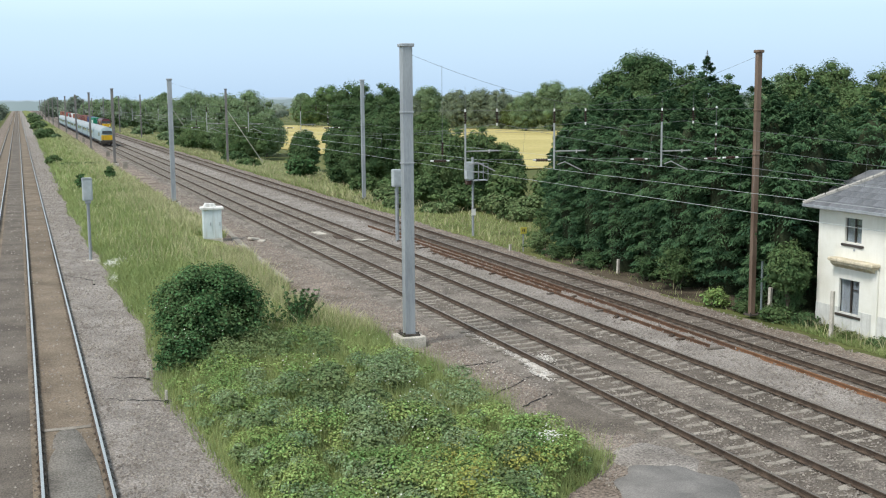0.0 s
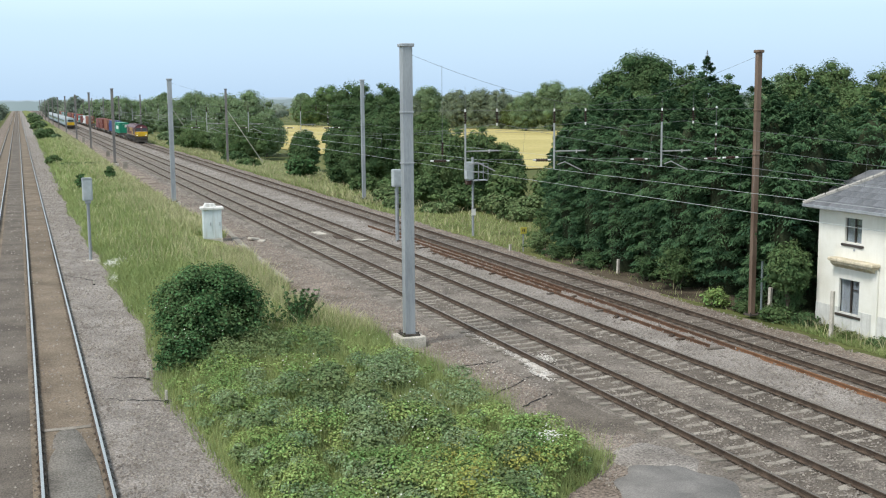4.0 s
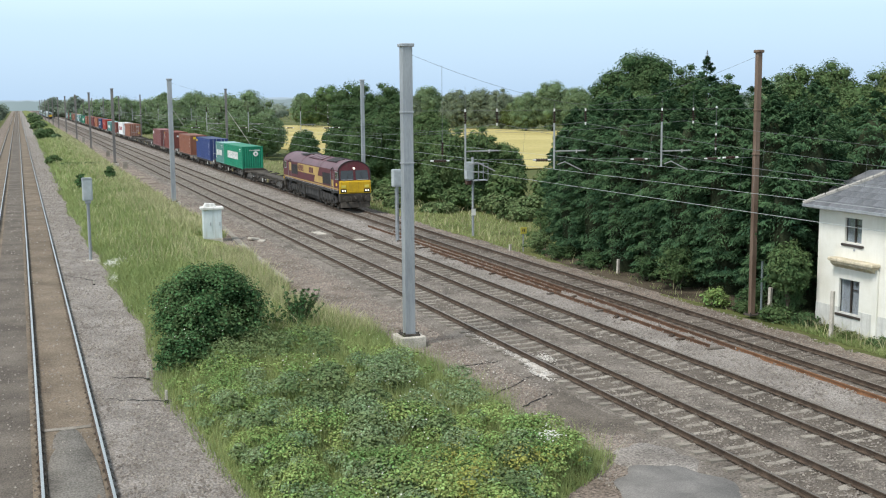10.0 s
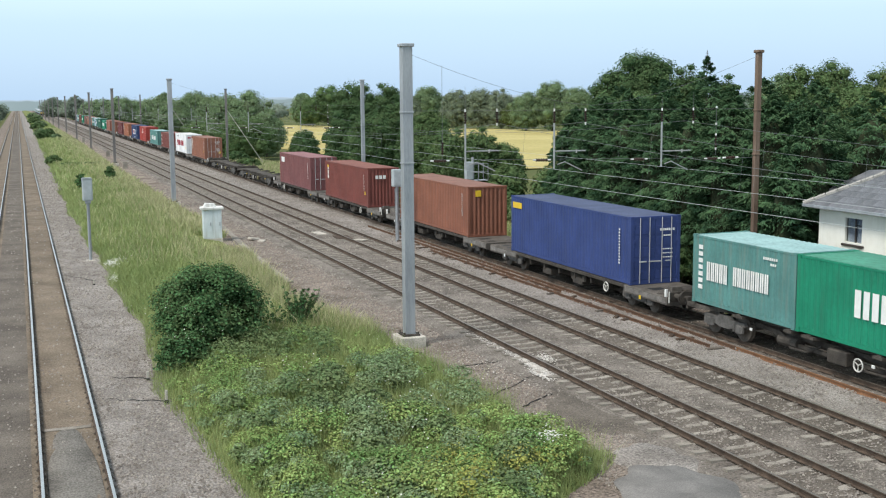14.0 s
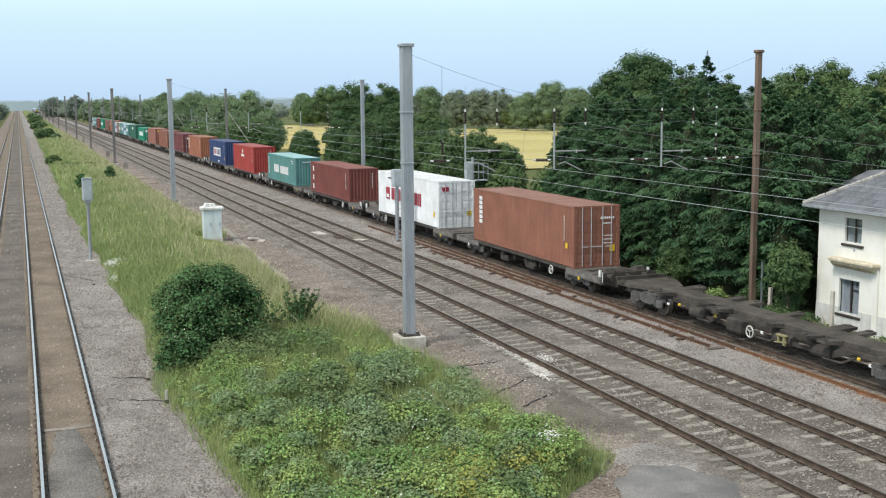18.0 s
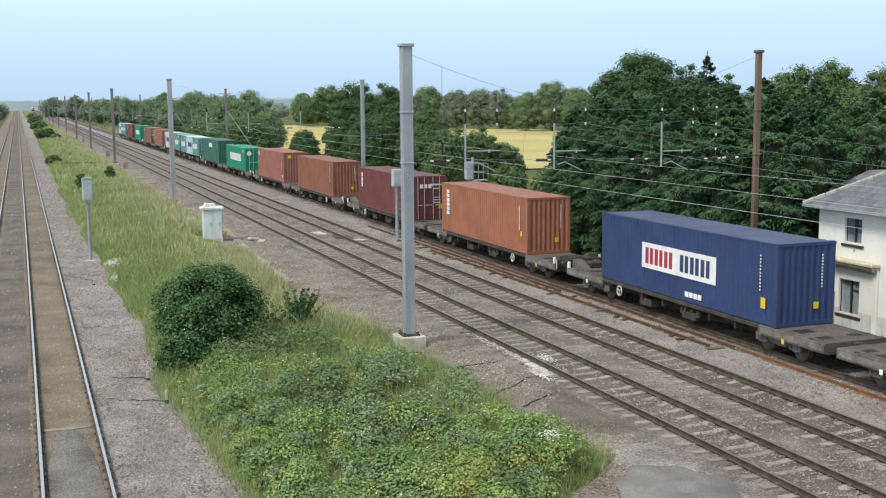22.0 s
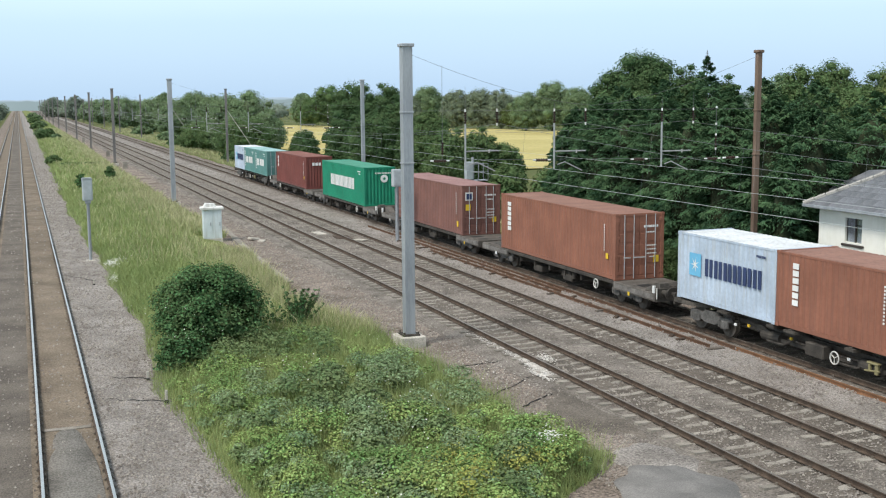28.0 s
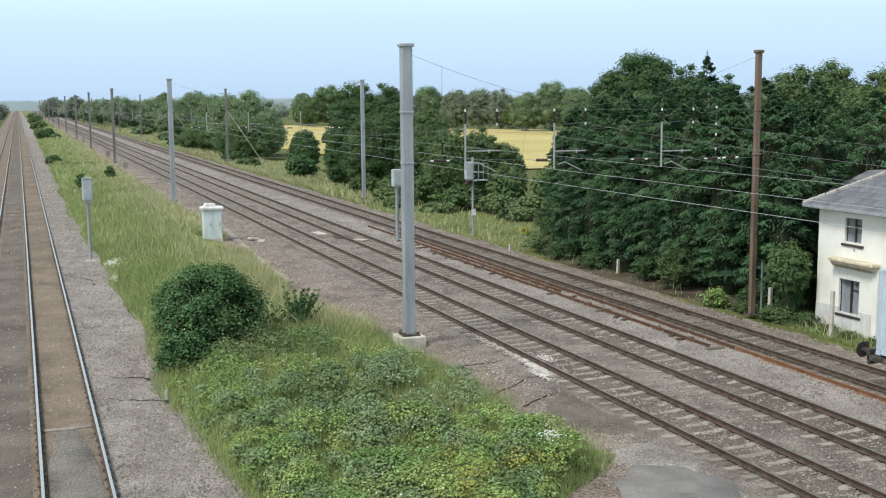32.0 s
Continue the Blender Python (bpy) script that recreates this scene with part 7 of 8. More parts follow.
LT = 0.94          # floor of the loads on the low decks
LF = 1.06
load(406.72, F40, HS, P_GREEN, "emerald green container with bold white block lettering", z=LF, marks=green_marks(F40, HS))
load(418.95, F20, HS, P_TEAL, "short teal container with white block lettering", z=LF, marks=teal_marks(F20, HS))
load(429.62, F40, HC, P_BLUE, "deep blue container with white locking bars on its doors", z=LT, doors=True, plate=False, marks=[("yellow_panel", Shape().box(-CW - 0.006, F40 - 1.3, HC - 0.62, -CW + 0.008, F40 - 0.25, HC - 0.32), M_TAG), ("number", column(1.0, HC * 0.8, 0.07, 12, 0.06, 0.1), M_LETTER)])
load(447.8, F40, HC, P_BROWN, "brown container with a yellow tag on its end", z=LT, marks=corner_number(HC, False) + [("yellow_tag", Shape().box(-0.75, 0.01, HC * 0.8, -0.4, 0.03, HC * 0.92), M_TAG)])
load(467.4, F40, HC, P_TEX, "oxblood container with white lettering on its end", z=LT, marks=end_word(HC) + [("yellow_tag", Shape().box(-CW - 0.006, F40 - 1.2, HC - 0.5, -CW + 0.008, F40 - 0.8, HC - 0.3), M_TAG)] + upright_marks(F40, HC, 3, 0.3, 0.3))
load(484.7, F40, HC, P_PLUM, "plum-brown container with a white label and barred doors", z=LT, doors=True, marks=[("label_panel", Shape().box(-CW - 0.006, 10.1, 2.03, -CW + 0.008, 11.35, 2.5), M_LETTER), ("number", column(1.0, HC * 0.82, 0.07, 11, 0.06, 0.1), M_LETTER)])
load(544.26, F40, HC, P_TAN, "tan-brown container with upright white lettering and barred doors", z=LT, doors=True, marks=upright_marks(F40, HC))
load(562.11, F40, HC, P_WHITE, "white container with large red lettering and barred doors", z=LT, doors=True, marks=[("red_square", Shape().box(-CW - 0.006, 9.58, 1.06, -CW + 0.008, 10.4, 1.86), M_LETTER_RED), ("square_mark", Shape().box(-CW - 0.009, 9.7, 1.16, -CW + 0.004, 10.28, 1.4), M_LETTER),
     ("lettering", bars(9.19, 1.08, 0.8, 4, 0.53, 0.15), M_LETTER_RED), ("lettering", bars(5.75, 1.08, 0.8, 4, 0.53, 0.15), M_LETTER_RED), ("small_print", bars(F40 - 2.2, HC - 0.42, 0.09, 15, 0.075, 0.04), M_LETTER_NAVY), ("yellow_tag", Shape().box(-CW - 0.006, 0.7, HC * 0.22, -CW + 0.008, 0.9, HC * 0.34), M_TAG), ("logo_panel", end_bars(-0.95, HC * 0.78, 0.26, 2, 0.2, 0.03), M_LETTER_RED)])
load(581.85, F40, HS, P_TEX, "oxblood container with three upright white letters", z=LT, marks=upright_marks(F40, HS, 3, 0.34, 0.42, tags=False) + corner_number(HS, tag=False))
load(599.85, F40, HS, P_TEAL, "long teal container with white block lettering", z=LT, marks=teal_marks(F40, HS) + [("end_number", end_bars(-0.5, HS - 0.45, 0.1, 9, 0.085, 0.05), M_LETTER)])
load(619.49, F40, HC, P_RED, "red container with a small white emblem and lettering", z=LT, marks=[("emblem", Shape().tube((-CW - 0.006, 6.2, 2.24), (-CW + 0.008, 6.2, 2.24), 0.24, 14), M_LETTER), ("lettering", bars(7.13, 1.62, 0.28, 8, 0.175, 0.045), M_LETTER)] + corner_number(HC, tag=False))
load(637.3, F40, HC, P_NAVY, "navy blue container with a white lettered panel", z=LT, marks=[("white_panel", Shape().box(-CW - 0.004, 3.55, 0.94, -CW + 0.008, 8.78, 1.98), M_LETTER), ("lettering", bars(8.5, 1.13, 0.66, 3, 0.58, 0.13, x=-CW - 0.01), M_LETTER_RED), ("lettering", bars(5.95, 1.13, 0.66, 3, 0.58, 0.13, x=-CW - 0.01), M_LETTER_NAVY), ("small_print", bars(5.56, 0.22, 0.2, 4, 0.24, 0.05), M_LETTER), ("yellow_tag", Shape().box(-CW - 0.006, 0.6, HC * 0.2, -CW + 0.008, 0.85, HC * 0.33), M_TAG)] + corner_number(HC))
load(657.22, F40, HC, P_ORANGE, "orange-brown container with upright white lettering", z=LT, marks=upright_marks(F40, HC) + corner_number(HC))
load(675.03, F40, HC, P_MAROON, "maroon container with white end lettering and barred doors", z=LT, doors=True, marks=end_word(HC) + upright_marks(F40, HC, 3, 0.3, 0.3))
load(694.59, F40, HC, P_BROWN, "plain brown container with small white numbers", z=LT, marks=corner_number(HC))
load(712.7, F40, HC, P_SALMON, "salmon-brown container with small labels", z=LT, marks=corner_number(HC) + [("label_panel", Shape().box(-CW - 0.006, F40 - 0.85, HC - 0.75, -CW + 0.008, F40 - 0.5, HC - 0.3), M_LETTER), ("yellow_tag", Shape().box(-0.75, 0.01, HC * 0.8, -0.45, 0.03, HC * 0.9), M_TAG), ("white_spot", Shape().tube((0.8, 0.0, HC * 0.2), (0.8, 0.03, HC * 0.2), 0.12, 12).tube((-CW - 0.006, 0.6, HC * 0.2), (-CW + 0.01, 0.6, HC * 0.2), 0.11, 12), M_LETTER)])
load(732.2, F40, HS, P_GREEN, "emerald green container with white lettering and barred doors", z=LT, doors=True, plate=False, marks=green_marks(F40, HS, False) + [("round_emblem", Shape().tube((-0.75, 0.0, HS - 0.6), (-0.75, 0.03, HS - 0.6), 0.26, 18), M_LETTER)])
load(750.2, F40, HC, P_DKGREEN, "bottle green container with white lettering", z=LT, marks=[("lettering", bars(7.47, 1.86, 0.54, 7, 0.29, 0.085), M_LETTER), ("end_lettering", end_bars(-0.2, HC * 0.76, 0.2, 5, 0.14, 0.05), M_LETTER)] + corner_number(HC))
load(767.15, F20, HS, P_TEAL, "short teal container with white lettering and doors", z=LF, doors=True, marks=teal_marks(F20, HS))
load(773.3, F20, HS, P_SILVER, "short silver-grey container with navy lettering", z=LF, marks=silver_marks(F20, HS))
load(779.4, F20, HS, P_TEAL, "short teal container with white block lettering", z=LF, marks=teal_marks(F20, HS))
load(787.03, F20, HS, P_TEAL, "short teal container with white block lettering", z=LF, marks=teal_marks(F20, HS))
load(793.1, F20, HS, P_TAN, "short tan-brown container with upright white lettering", z=LF, marks=upright_marks(F20, HS, 6, 0.3, 0.19, None, False))
load(799.17, F20, HS, P_SILVER, "short silver-grey container with navy lettering", z=LF, marks=silver_marks(F20, HS))
load(810.1, F40, HC, P_TAN, "tan-brown container with upright lettering and barred doors", z=LT, doors=True, marks=upright_marks(F40, HC))
load(827.9, F40, HC, P_DUST, "dusty brown container with barred doors and a square emblem", z=LT, doors=True, marks=corner_number(HC, False) + [("label_panel", Shape().box(-CW - 0.006, F40 - 0.8, HC - 0.7, -CW + 0.008, F40 - 0.5, HC - 0.3), M_LETTER), ("yellow_tag", Shape().box(-0.98, 0.0, HC * 0.5, -0.68, 0.03, HC * 0.62), M_TAG), ("emblem_panel", Shape().box(-1.0, 0.0, HC * 0.7, -0.55, 0.03, HC * 0.86), M_LETTER), ("emblem_mark", Shape().box(-0.94, -0.006, HC * 0.72, -0.61, 0.02, HC * 0.84), M_LETTER_NAVY), ("side_tag", Shape().box(-CW - 0.006, 0.6, HC * 0.16, -CW + 0.008, 0.85, HC * 0.27), M_TAG)])
load(847.5, F40, HC, P_GREEN, "emerald green container with bold white block lettering", z=LT, marks=green_marks(F40, HC))
load(865.5, F40, HC, P_TEX, "oxblood container with white lettering on its end", z=LT, marks=end_word(HC) + upright_marks(F40, HC, 3, 0.3, 0.3) + corner_number(HC))
load(882.31, F20, HS, P_TEAL, "short teal container with white lettering and doors", z=LF, doors=True, marks=teal_marks(F20, HS))
load(888.4, F20, HS, P_TEAL, "short teal container with white block lettering", z=LF, marks=teal_marks(F20, HS))
load(894.5, F20, HS, P_SILVER, "short silver-grey container with navy lettering", z=LF, marks=silver_marks(F20, HS))


# ---- the diesel locomotive ----
P_LOCO = paint("loco_maroon", (0.105, 0.022, 0.03), (0.085, 0.045, 0.04))
# maroon greyed by dust and by sky reflection put into the paint
P_LOCO_ROOF = paint("loco_roof_skylit_dusty", (0.15, 0.082, 0.098), (0.165, 0.125, 0.13), 0.5)
P_GOLD = paint("loco_gold", (0.46, 0.31, 0.10), (0.36, 0.25, 0.11))
P_NOSE = paint("warning_yellow", (0.60, 0.37, 0.015), (0.34, 0.2, 0.04))
M_GRILLE = surface("black_louvre", (0.018, 0.016, 0.016), (0.035, 0.03, 0.03), scale=3, fine=40, bump=0.3, rough=0.7)
M_LAMP = plain("lit_headlamp", (1.0, 0.95, 0.82), rough=0.3, glow=1.3)
M_LOCO_UNDER = surface("loco_underframe", (0.032, 0.031, 0.031), (0.068, 0.066, 0.064), scale=1.6, fine=18, bump=0.2, rough=0.85, grain=0.2, gloss=0.25)

M_GLASS_DULL = plain("dull_dark_glass", (0.035, 0.04, 0.045), rough=0.12, gloss=0.6)
LB = 19.8
PROF = [(-1.32, 1.6), (-1.32, 2.42), (-1.32, 3.22), (-1.25, 3.42), (-1.05, 3.65), (-0.75, 3.83), (-0.4, 3.95), (0, 3.99), (0.4, 3.95), (0.75, 3.83), (1.05, 3.65), (1.25, 3.42), (1.32, 3.22), (1.32, 2.42), (1.32, 1.6)]


def rake(z, k=0.2):
    return max(0.0, (z - 2.42) * k)


loco = thing("diesel_locomotive", X3, 365.05, 0, 0, "maroon diesel locomotive with a gold band and yellow nose", "locomotive")
n = len(PROF)
side, top = Shape(), Shape()
ring0, ring1 = [(x, rake(z), z) for x, z in PROF], [(x, LB - rake(z), z) for x, z in PROF]
side.add(ring0 + ring1, [(i, i + 1, n + i + 1, n + i) for i in (0, 1, 12, 13)] + [(0, 1, 13, 14), tuple(range(1, 14)), (n, n + 14, n + 13, n + 1), tuple(range(n + 13, n, -1)), (0, 14, n + 14, n)])
top.add(ring0 + ring1, [(i, i + 1, n + i + 1, n + i) for i in range(2, 12)])
part("body", side, P_LOCO, loco)
part("roof", top, P_LOCO_ROOF, loco, "grey-maroon curved roof paled by dust and painted sky light", smooth=True)


def panel(name, pts, mat, label="", x=-1.326, parent=None):
    """A flat panel on the side that faces -X; pts are (y, z)."""
    return part(name, Shape().extrude(pts, x, x + 0.02, axis="X"), mat, parent or loco, label)


panel("gold_band", [(5.1, 2.44), (6.75, 2.46), (6.15, 3.16), (13.95, 3.16), (13.95, 2.44), (7.6, 2.44), (8.05, 1.88), (5.1, 1.88)], P_GOLD, "gold band with a lightning step")
panel("gold_line", [(0.15, 1.68), (0.15, 1.79), (19.65, 1.79), (19.65, 1.68)], P_GOLD)
panel("white_line", [(0.15, 1.60), (0.15, 1.625), (19.65, 1.625), (19.65, 1.60)], M_GREYBOX)
s = Shape()
for i in range(5):
    s.box(-1.334, 13.65 - 0.4 * i - 0.28, 2.52, -1.32, 13.65 - 0.4 * i, 3.06)
part("fleet_number", s, P_LOCO, loco, "dark maroon fleet number bars")
s = Shape()
for i in range(3):
    s.box(-1.334, 9.75 - 0.53 * i - 0.42, 2.55, -1.32, 9.75 - 0.53 * i, 3.03)
part("operator_lettering", s, P_LOCO, loco, "maroon lettering bars")


def louvre(y0, y1, z0, z1):
    g = panel("side_grille", [(y0, z0), (y0, z1), (y1, z1), (y1, z0)], M_GRILLE, "black louvred side grille")
    for k in range(9):
        z = z0 + 0.05 + (z1 - z0 - 0.1) * k / 8
        part("louvre_slat", Shape().box(-1.345, y0 + 0.04, z - 0.012, -1.325, y1 - 0.04, z + 0.03), M_GRILLE, g)


louvre(2.3, 5.08, 1.93, 2.86)
louvre(14.0, 16.4, 2.1, 2.98)
for y0, y1 in ((1.48, 2.22), (16.5, 17.4)):
    d = panel("cab_door", [(y0, 1.84), (y0, 3.12), (y1, 3.12), (y1, 1.84)], P_LOCO)
    panel("door_panel", [(y0 + 0.04, 1.86 if y0 < 5 else 2.35), (y0 + 0.04, 2.4 if y0 < 5 else 3.08), (y1 - 0.04, 2.4 if y0 < 5 else 3.08), (y1 - 0.04, 1.86 if y0 < 5 else 2.35)], P_GOLD, "gold lower door panel", -1.332, d)
    for y in (y0 - 0.06, y1 + 0.06):
        part("handrail", Shape().tube((-1.38, y, 1.5), (-1.38, y, 3.05), 0.013, 6), M_GALV, loco)
    part("door_arch", Shape().path([(-1.36, y0 - 0.02, 3.12), (-1.33, y0 + 0.12, 3.3), (-1.30, (y0 + y1) / 2, 3.38), (-1.33, y1 - 0.12, 3.3), (-1.36, y1 + 0.02, 3.12)], 0.03, 6), M_BLACK, loco)
    for z in (0.5, 0.9, 1.3):
        part("cab_step", Shape().box(-1.38, y0 + 0.05, z, -1.12, y1 - 0.05, z + 0.05, 0.01), M_LOCO_UNDER, loco)
for y0, y1 in ((0.2, 1.12), (18.6, 19.4)):
    w = panel("cab_window", [(y0, 2.46), (y0, 3.12), (y1, 3.12), (y1, 2.46)], M_GREYBOX, "grey-framed cab side window", -1.33)
    panel("pane", [(y0 + 0.05, 2.5), (y0 + 0.05, 3.08), ((y0 + y1) / 2 - 0.02, 3.08), ((y0 + y1) / 2 - 0.02, 2.5)], M_GLASS, "", -1.337, w)
    panel("pane", [((y0 + y1) / 2 + 0.02, 2.5), ((y0 + y1) / 2 + 0.02, 3.08), (y1 - 0.05, 3.08), (y1 - 0.05, 2.5)], M_GLASS, "", -1.337, w)
panel("crest", [(0.5, 1.98), (0.5, 2.2), (0.85, 2.2), (0.95, 2.1), (0.85, 1.98)], M_TAG, "small yellow emblem")
for end in (0, 1):
    m = (lambda q: q) if end == 0 else (lambda q: LB - q)
    part("nose_panel", Shape().extrude([(m(-0.12), 1.4), (m(-0.16), 1.52), (m(-0.12), 2.3), (m(0.0), 2.42), (m(0.02), 1.4)], -1.3, 1.3, axis="X"), P_NOSE, loco, "bright yellow nose panel")
    for sx in (-1, 1):
        a, b = sorted((sx * 0.1, sx * 1.18))
        def fq(x, z, e):
            return (x, m(rake(z) - e), z)
        sh = Shape().add([fq(a, 2.52, 0.02), fq(b, 2.52, 0.02), fq(b - 0.08 * (b > 0), 3.22, 0.02), fq(a + 0.08 * (a < 0), 3.22, 0.02), fq(a, 2.52, -0.02), fq(b, 2.52, -0.02), fq(b - 0.08 * (b > 0), 3.22, -0.02), fq(a + 0.08 * (a < 0), 3.22, -0.02)], [(0, 1, 2, 3), (4, 7, 6, 5), (0, 4, 5, 1), (1, 5, 6, 2), (2, 6, 7, 3), (3, 7, 4, 0)])
        part("windscreen", sh, M_GLASS_DULL, loco, "dark glass windscreen")
        part("screen_sill", Shape().tube(fq(a + 0.05, 2.48, 0.04), fq(b - 0.05, 2.48, 0.04), 0.025, 5), M_GREYBOX, loco)
        lc = part("headlight_cluster", Shape().box(min(sx * 0.72, sx * 1.22), min(m(-0.2), m(-0.1)), 1.48, max(sx * 0.72, sx * 1.22), max(m(-0.2), m(-0.1)), 1.76, 0.03), M_BLACK, loco)
        for dx in (0.86, 1.06):
            part("lamp", Shape().tube((sx * dx, m(-0.215), 1.62), (sx * dx, m(-0.19), 1.62), 0.06, 12), M_LAMP if end == 0 else M_GREYBOX, lc)
        part("white_panel", Shape().box(min(sx * 0.78, sx * 1.14), min(m(-0.165), m(-0.1)), 1.86, max(sx * 0.78, sx * 1.14), max(m(-0.165), m(-0.1)), 2.06, 0.01), M_SIGNYELLOW, loco)
        part("wiper", Shape().tube(fq(sx * 0.62, 2.54, 0.05), fq(sx * 0.5, 3.0, 0.05), 0.012, 4), M_BLACK, loco)
    part("cab_arch", Shape().path([(x, m(rake(z) - 0.015), z) for x, z in PROF[1:14]], 0.045, 6), M_BLACK, loco, "black rim round the cab front")
    part("top_lamp", Shape().tube((0, m(rake(3.38) - 0.06), 3.38), (0, m(rake(3.38) + 0.02), 3.38), 0.075, 14), M_LAMP if end == 0 else M_GREYBOX, loco, "lit round headlamp")
    part("buffer_beam", Shape().box(-1.28, min(m(-0.12), m(0.3)), 0.72, 1.28, max(m(-0.12), m(0.3)), 1.42, 0.04), M_DARKFRAME, loco)
    part("snow_plough", Shape().extrude([(m(-0.3), 0.28), (m(0.05), 0.28), (m(0.05), 0.72), (m(-0.12), 0.72)], -1.2, 1.2, axis="X"), M_DARKFRAME, loco)
    part("air_pipes", Shape().path([(-0.4, m(-0.14), 1.15), (-0.4, m(-0.32), 1.05), (-0.36, m(-0.3), 0.7)], 0.035, 6).path([(0.45, m(-0.14), 1.2), (0.5, m(-0.32), 1.1), (0.45, m(-0.3), 0.7)], 0.035, 6).path([(-0.1, m(-0.14), 1.2), (0.0, m(-0.34), 0.95), (0.1, m(-0.3), 0.7)], 0.04, 6), M_DARKFRAME, loco)
    buffers(loco, m(-0.12), -1 if end == 0 else 1, 1.02)
# roof fittings
for y0, y1, x0, x1, mm in ((2.2, 3.6, -0.95, -0.15, M_GRILLE), (3.7, 5.1, -0.95, -0.15, M_GRILLE), (2.2, 3.6, 0.1, 0.95, M_GRILLE), (3.7, 5.1, 0.1, 0.95, M_GRILLE), (12.6, 14.6, -0.8, 0.6, M_GRILLE)):
    xm = (x0 + x1) / 2
    z = 4.0 - 0.27 * xm * xm
    o = part("roof_grille", Shape().box(-(x1 - x0) / 2, y0, -0.05, (x1 - x0) / 2, y1, 0.022, 0.01), mm, loco, "black roof cooling grille")
    o.location, o.rotation_euler = (xm, 0, z), (0, math.atan(0.52 * xm), 0)
for k in range(4):
    o = part("roof_hatch", Shape().box(-0.42, 0, -0.02, 0.42, 0.95, 0.045, 0.02), P_LOCO_ROOF, loco, "roof hatch paled by dust and painted sky light")
    o.location, o.rotation_euler = (-0.55, 6.6 + 1.25 * k, 3.92), (0, -0.27, 0)
for k, (y, w, d) in enumerate(((6.75, 0.3, 0.35), (8.05, 0.34, 0.25), (9.2, 0.26, 0.5))):
    o = part("bare_patch", Shape().box(-0.3, 0, 0.0, -0.3 + w, d, 0.052, 0.004), M_LETTER, loco, "pale bare patch on a roof hatch")
    o.location, o.rotation_euler = (-0.45, y, 3.90), (0, -0.27, 0)
part("exhaust", Shape().box(-0.3, 11.4, 3.9, 0.3, 12.3, 4.08, 0.04), M_DARKFRAME, loco)
part("roof_rib", Shape().path([(x, 5.75, z + 0.01) for x, z in PROF[2:13]], 0.025, 5), P_LOCO_ROOF, loco)
part("roof_rib", Shape().path([(x, 12.45, z + 0.01) for x, z in PROF[2:13]], 0.025, 5), P_LOCO_ROOF, loco)
# underframe
part("solebar", Shape().box(-1.28, 0.2, 1.38, 1.28, LB - 0.2, 1.6, 0.02), M_LOCO_UNDER, loco)
part("fuel_tank", Shape().extrude([(-1.2, 0.65), (-1.0, 0.32), (1.0, 0.32), (1.2, 0.65), (1.2, 1.3), (-1.2, 1.3)], 7.0, 11.6), M_LOCO_UNDER, loco)
part("battery_box", Shape().box(-1.26, 11.8, 0.45, -0.8, 12.6, 1.35, 0.04), M_LOCO_UNDER, loco)
part("air_tank", Shape().tube((-1.0, 5.9, 1.05), (-1.0, 6.9, 1.05), 0.22, 12), M_LOCO_UNDER, loco)
part("underframe_pipes", Shape().tube((-1.3, 5.5, 1.32), (-1.3, 14.5, 1.32), 0.035, 6).tube((-1.28, 6.5, 1.2), (-1.28, 13.5, 1.2), 0.025, 6), M_DARKFRAME, loco)
for y in (4.0, LB - 4.0):
    b = bogie(loco, y, 2.0, wheels=3, r=0.53, heavy=True)
    part("bogie_frame_cover", Shape().extrude([(-2.85, 0.6), (-2.6, 1.0), (-1.9, 1.22), (-0.5, 1.12), (0.5, 1.12), (1.9, 1.22), (2.6, 1.0), (2.85, 0.6), (2.4, 0.5), (1.6, 0.72), (0.5, 0.66), (-0.5, 0.66), (-1.6, 0.72), (-2.4, 0.5)], -1.24, -1.1, axis="X"), M_LOCO_UNDER, b)
    for k in range(6):
        part("damper", Shape().tube((-1.27, -2.3 + 0.92 * k, 0.5), (-1.27, -2.1 + 0.92 * k, 1.15), 0.07, 8), M_LOCO_UNDER, b)
TRAIN.append((loco, 365.05))


# ---- the passenger express on the relief line, running away ----
P_COACH = paint("coach_silver_blue", (0.28, 0.36, 0.39), (0.23, 0.28, 0.30))
P_COACH_LOW = paint("coach_navy_skirt", (0.05, 0.07, 0.12))
P_COACH_ROOF = paint("coach_roof", (0.33, 0.36, 0.38))
EXPRESS = []
CPROF = [(-1.37, 1.05), (-1.37, 2.4), (-1.3, 3.0), (-1.05, 3.45), (-0.5, 3.75), (0, 3.8), (0.5, 3.75), (1.05, 3.45), (1.3, 3.0), (1.37, 2.4), (1.37, 1.05)]


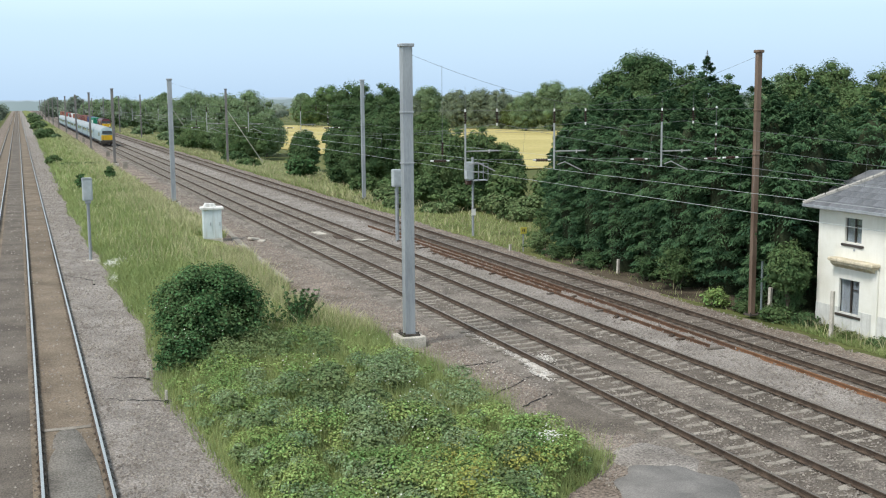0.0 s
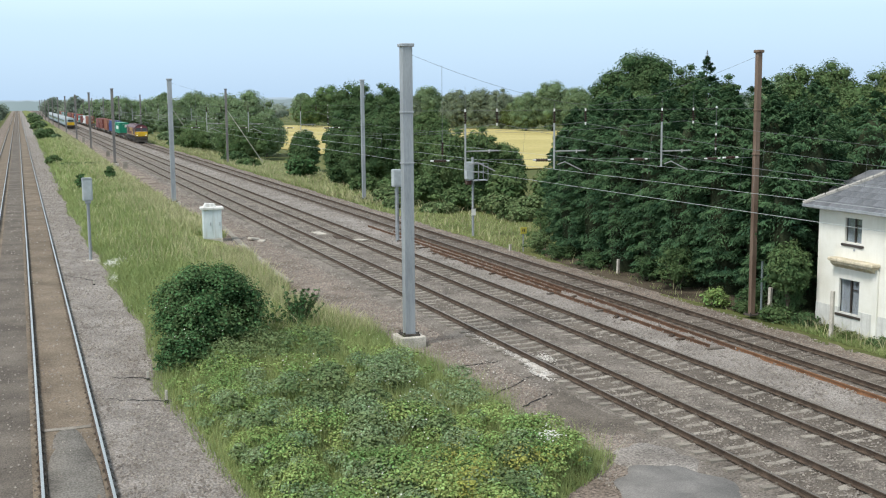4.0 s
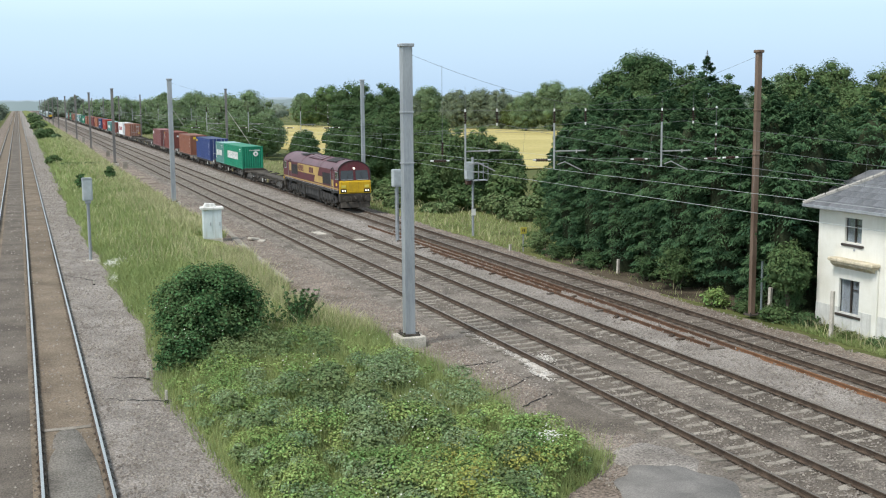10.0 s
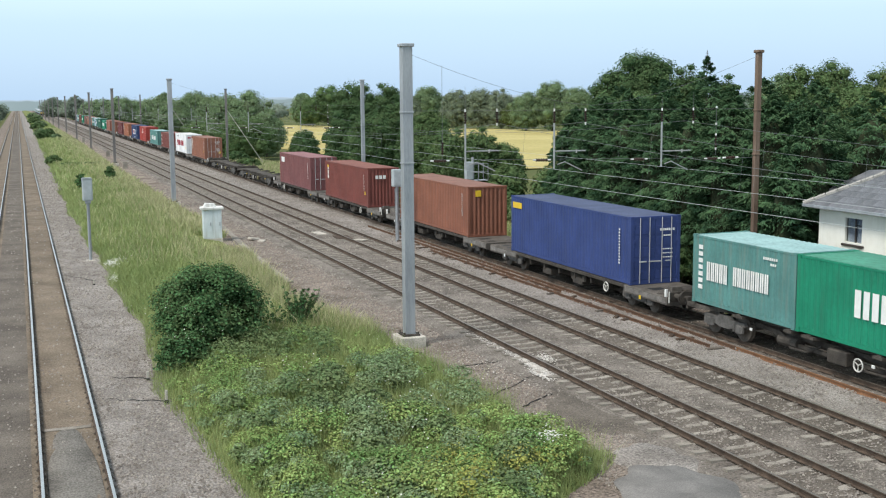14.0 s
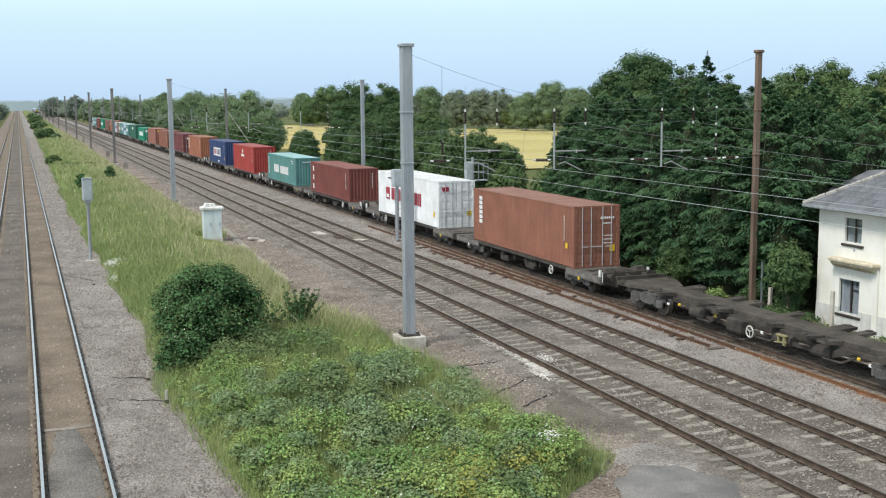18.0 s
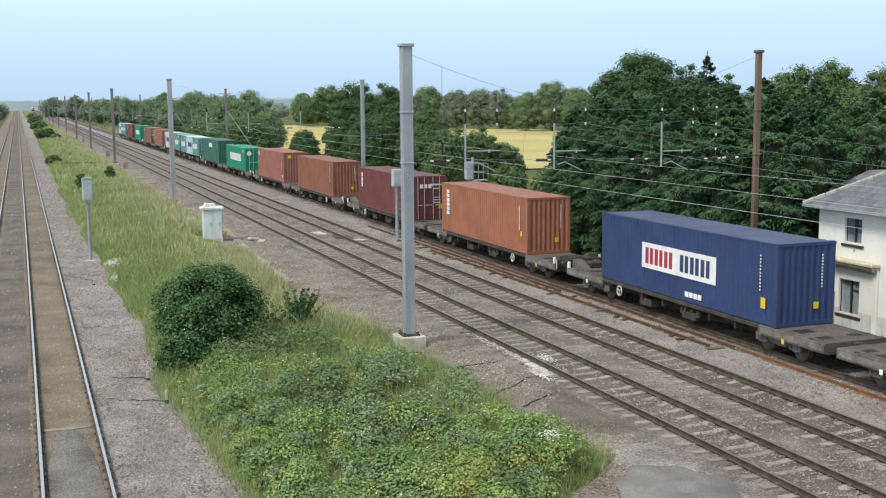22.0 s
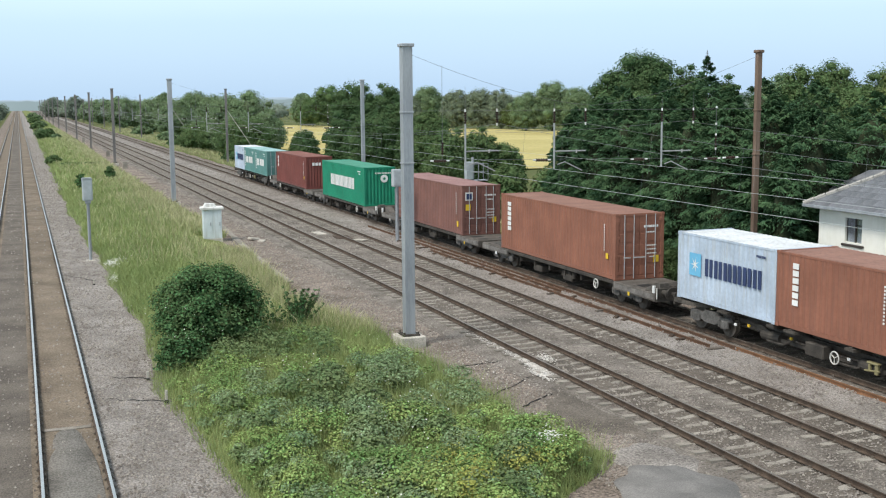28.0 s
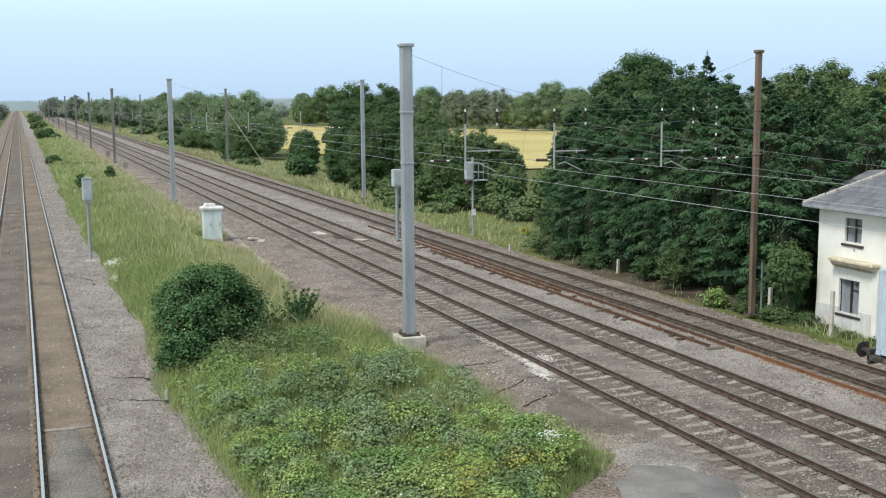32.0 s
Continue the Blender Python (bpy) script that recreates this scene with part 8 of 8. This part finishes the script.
def coach_body(t, nose):
    L = 22.6
    m = len(CPROF)
    fr = (lambda z: 0.0) if not nose else (lambda z: 0.0 if z < 1.8 else (z - 1.8) * 0.62)
    r0, r1 = [(x * (0.93 if nose else 1), fr(z), z) for x, z in CPROF], [(x, 2.0, z) for x, z in CPROF]
    r2 = [(x, L, z) for x, z in CPROF]
    b, rf = Shape(), Shape()
    for i in range(m - 1):
        q = rf if 1 < i < m - 3 else b
        q.add([r1[i], r1[i + 1], r2[i + 1], r2[i]], [(0, 1, 2, 3)])
    b.add(r2, [tuple(range(m))])
    part("body", b, P_COACH, t)
    part("roof", rf, P_COACH_ROOF, t, smooth=True)
    c = Shape()
    c.add(r0 + r1, [(i, i + 1, m + i + 1, m + i) for i in range(m - 1)])
    c.add(r0, [tuple(range(m))])
    part("cab" if nose else "vestibule", c, [P_COACH], t, "grey sloping driving cab" if nose else "")
    part("skirt", Shape().box(-1.36, 0.2, 0.7, 1.36, L - 0.2, 1.05, 0.02), P_COACH_LOW if not nose else M_DARKFRAME, t)
    for sx in (-1, 1):
        for k in range(9 if not nose else 2):
            y = 2.6 + 2.0 * k
            part("window", Shape().box(min(sx * 1.375, sx * 1.34), y, 1.95, max(sx * 1.375, sx * 1.34), y + 1.5, 2.65, 0.01), M_GLASS, t)
        part("door", Shape().box(min(sx * 1.378, sx * 1.35), L - 1.6, 1.15, max(sx * 1.378, sx * 1.35), L - 0.8, 3.0, 0.01), P_COACH_LOW, t)
    if nose:
        part("nose_panel", Shape().box(-1.2, -0.07, 1.15, 1.2, 0.06, 2.2, 0.05), P_NOSE, t, "bright yellow nose panel")
        part("buffer_beam", Shape().box(-1.25, -0.12, 0.45, 1.25, 0.3, 1.12, 0.05), M_BLACK, t)
        part("windscreen", Shape().add([(-1.0, 0.36, 2.45), (1.0, 0.36, 2.45), (0.9, 0.74, 3.05), (-0.9, 0.74, 3.05), (-1.0, 0.46, 2.42), (1.0, 0.46, 2.42), (0.9, 0.84, 3.02), (-0.9, 0.84, 3.02)], [(0, 1, 2, 3), (4, 7, 6, 5), (0, 4, 5, 1), (2, 6, 7, 3)]), M_GLASS, t)
        for sx in (-0.95, 0.95):
            part("tail_lamp", Shape().tube((sx, -0.03, 1.35), (sx, 0.03, 1.35), 0.12, 10), M_LETTER_RED, t)
        part("bumper", Shape().box(-1.25, -0.15, 0.45, 1.25, 0.2, 1.05, 0.05), M_DARKFRAME, t)
        buffers(t, -0.1, -1, 1.0)
    bogie(t, 3.2, 2.5)
    bogie(t, L - 3.2, 2.5)


nose_car = thing("driving_trailer", X1, 237.8, 0, 0, "silver-blue driving trailer with a yellow sloping cab", "rail carriage")
coach_body(nose_car, True)
EXPRESS.append((nose_car, 237.8))
car = thing("passenger_coach", X1, 261.0, 0, 0, "silver-blue passenger coach with dark windows on the relief line", "rail carriage", "coaches of the express")
coach_body(car, False)
EXPRESS.append((car, 261.0))
for k in range(1, 10):
    EXPRESS.append((copy_thing(car, pose(X1, 261.0 + 23.2 * k, 0)), 261.0 + 23.2 * k))


# ---- movement ----
def along(t):
    """How far the freight train has run by t seconds."""
    return 28.2 * t - 0.0275 * t * t + 11.0 * max(0.0, 1 - t / 6.5) ** 2


def motions():
    lag = {12: 0.3, 14: 0.2, 16: -0.15, 17: 0.6, 19: 0.3, 20: 0.42, 21: 0.45, 22: 0.5, 24: 0.4, 25: 0.2, 28: -0.35, 30: -0.3, 31: -0.35, 32: -0.35}      # unevenness of the run
    for ob, u in TRAIN:
        z = ob.location.z
        walk(ob, [(t, pose(X3, u + 0.12 - along(t) + lag.get(t, 0.0), z)) for t in range(33)])
    for ob, u in EXPRESS:
        walk(ob, [(t, pose(X1, u + 42.0 * t + 0.8 * max(0, t - 6) ** 2, 0)) for t in (0, 3, 6, 10, 15, 20, 26, 32)])


motions()
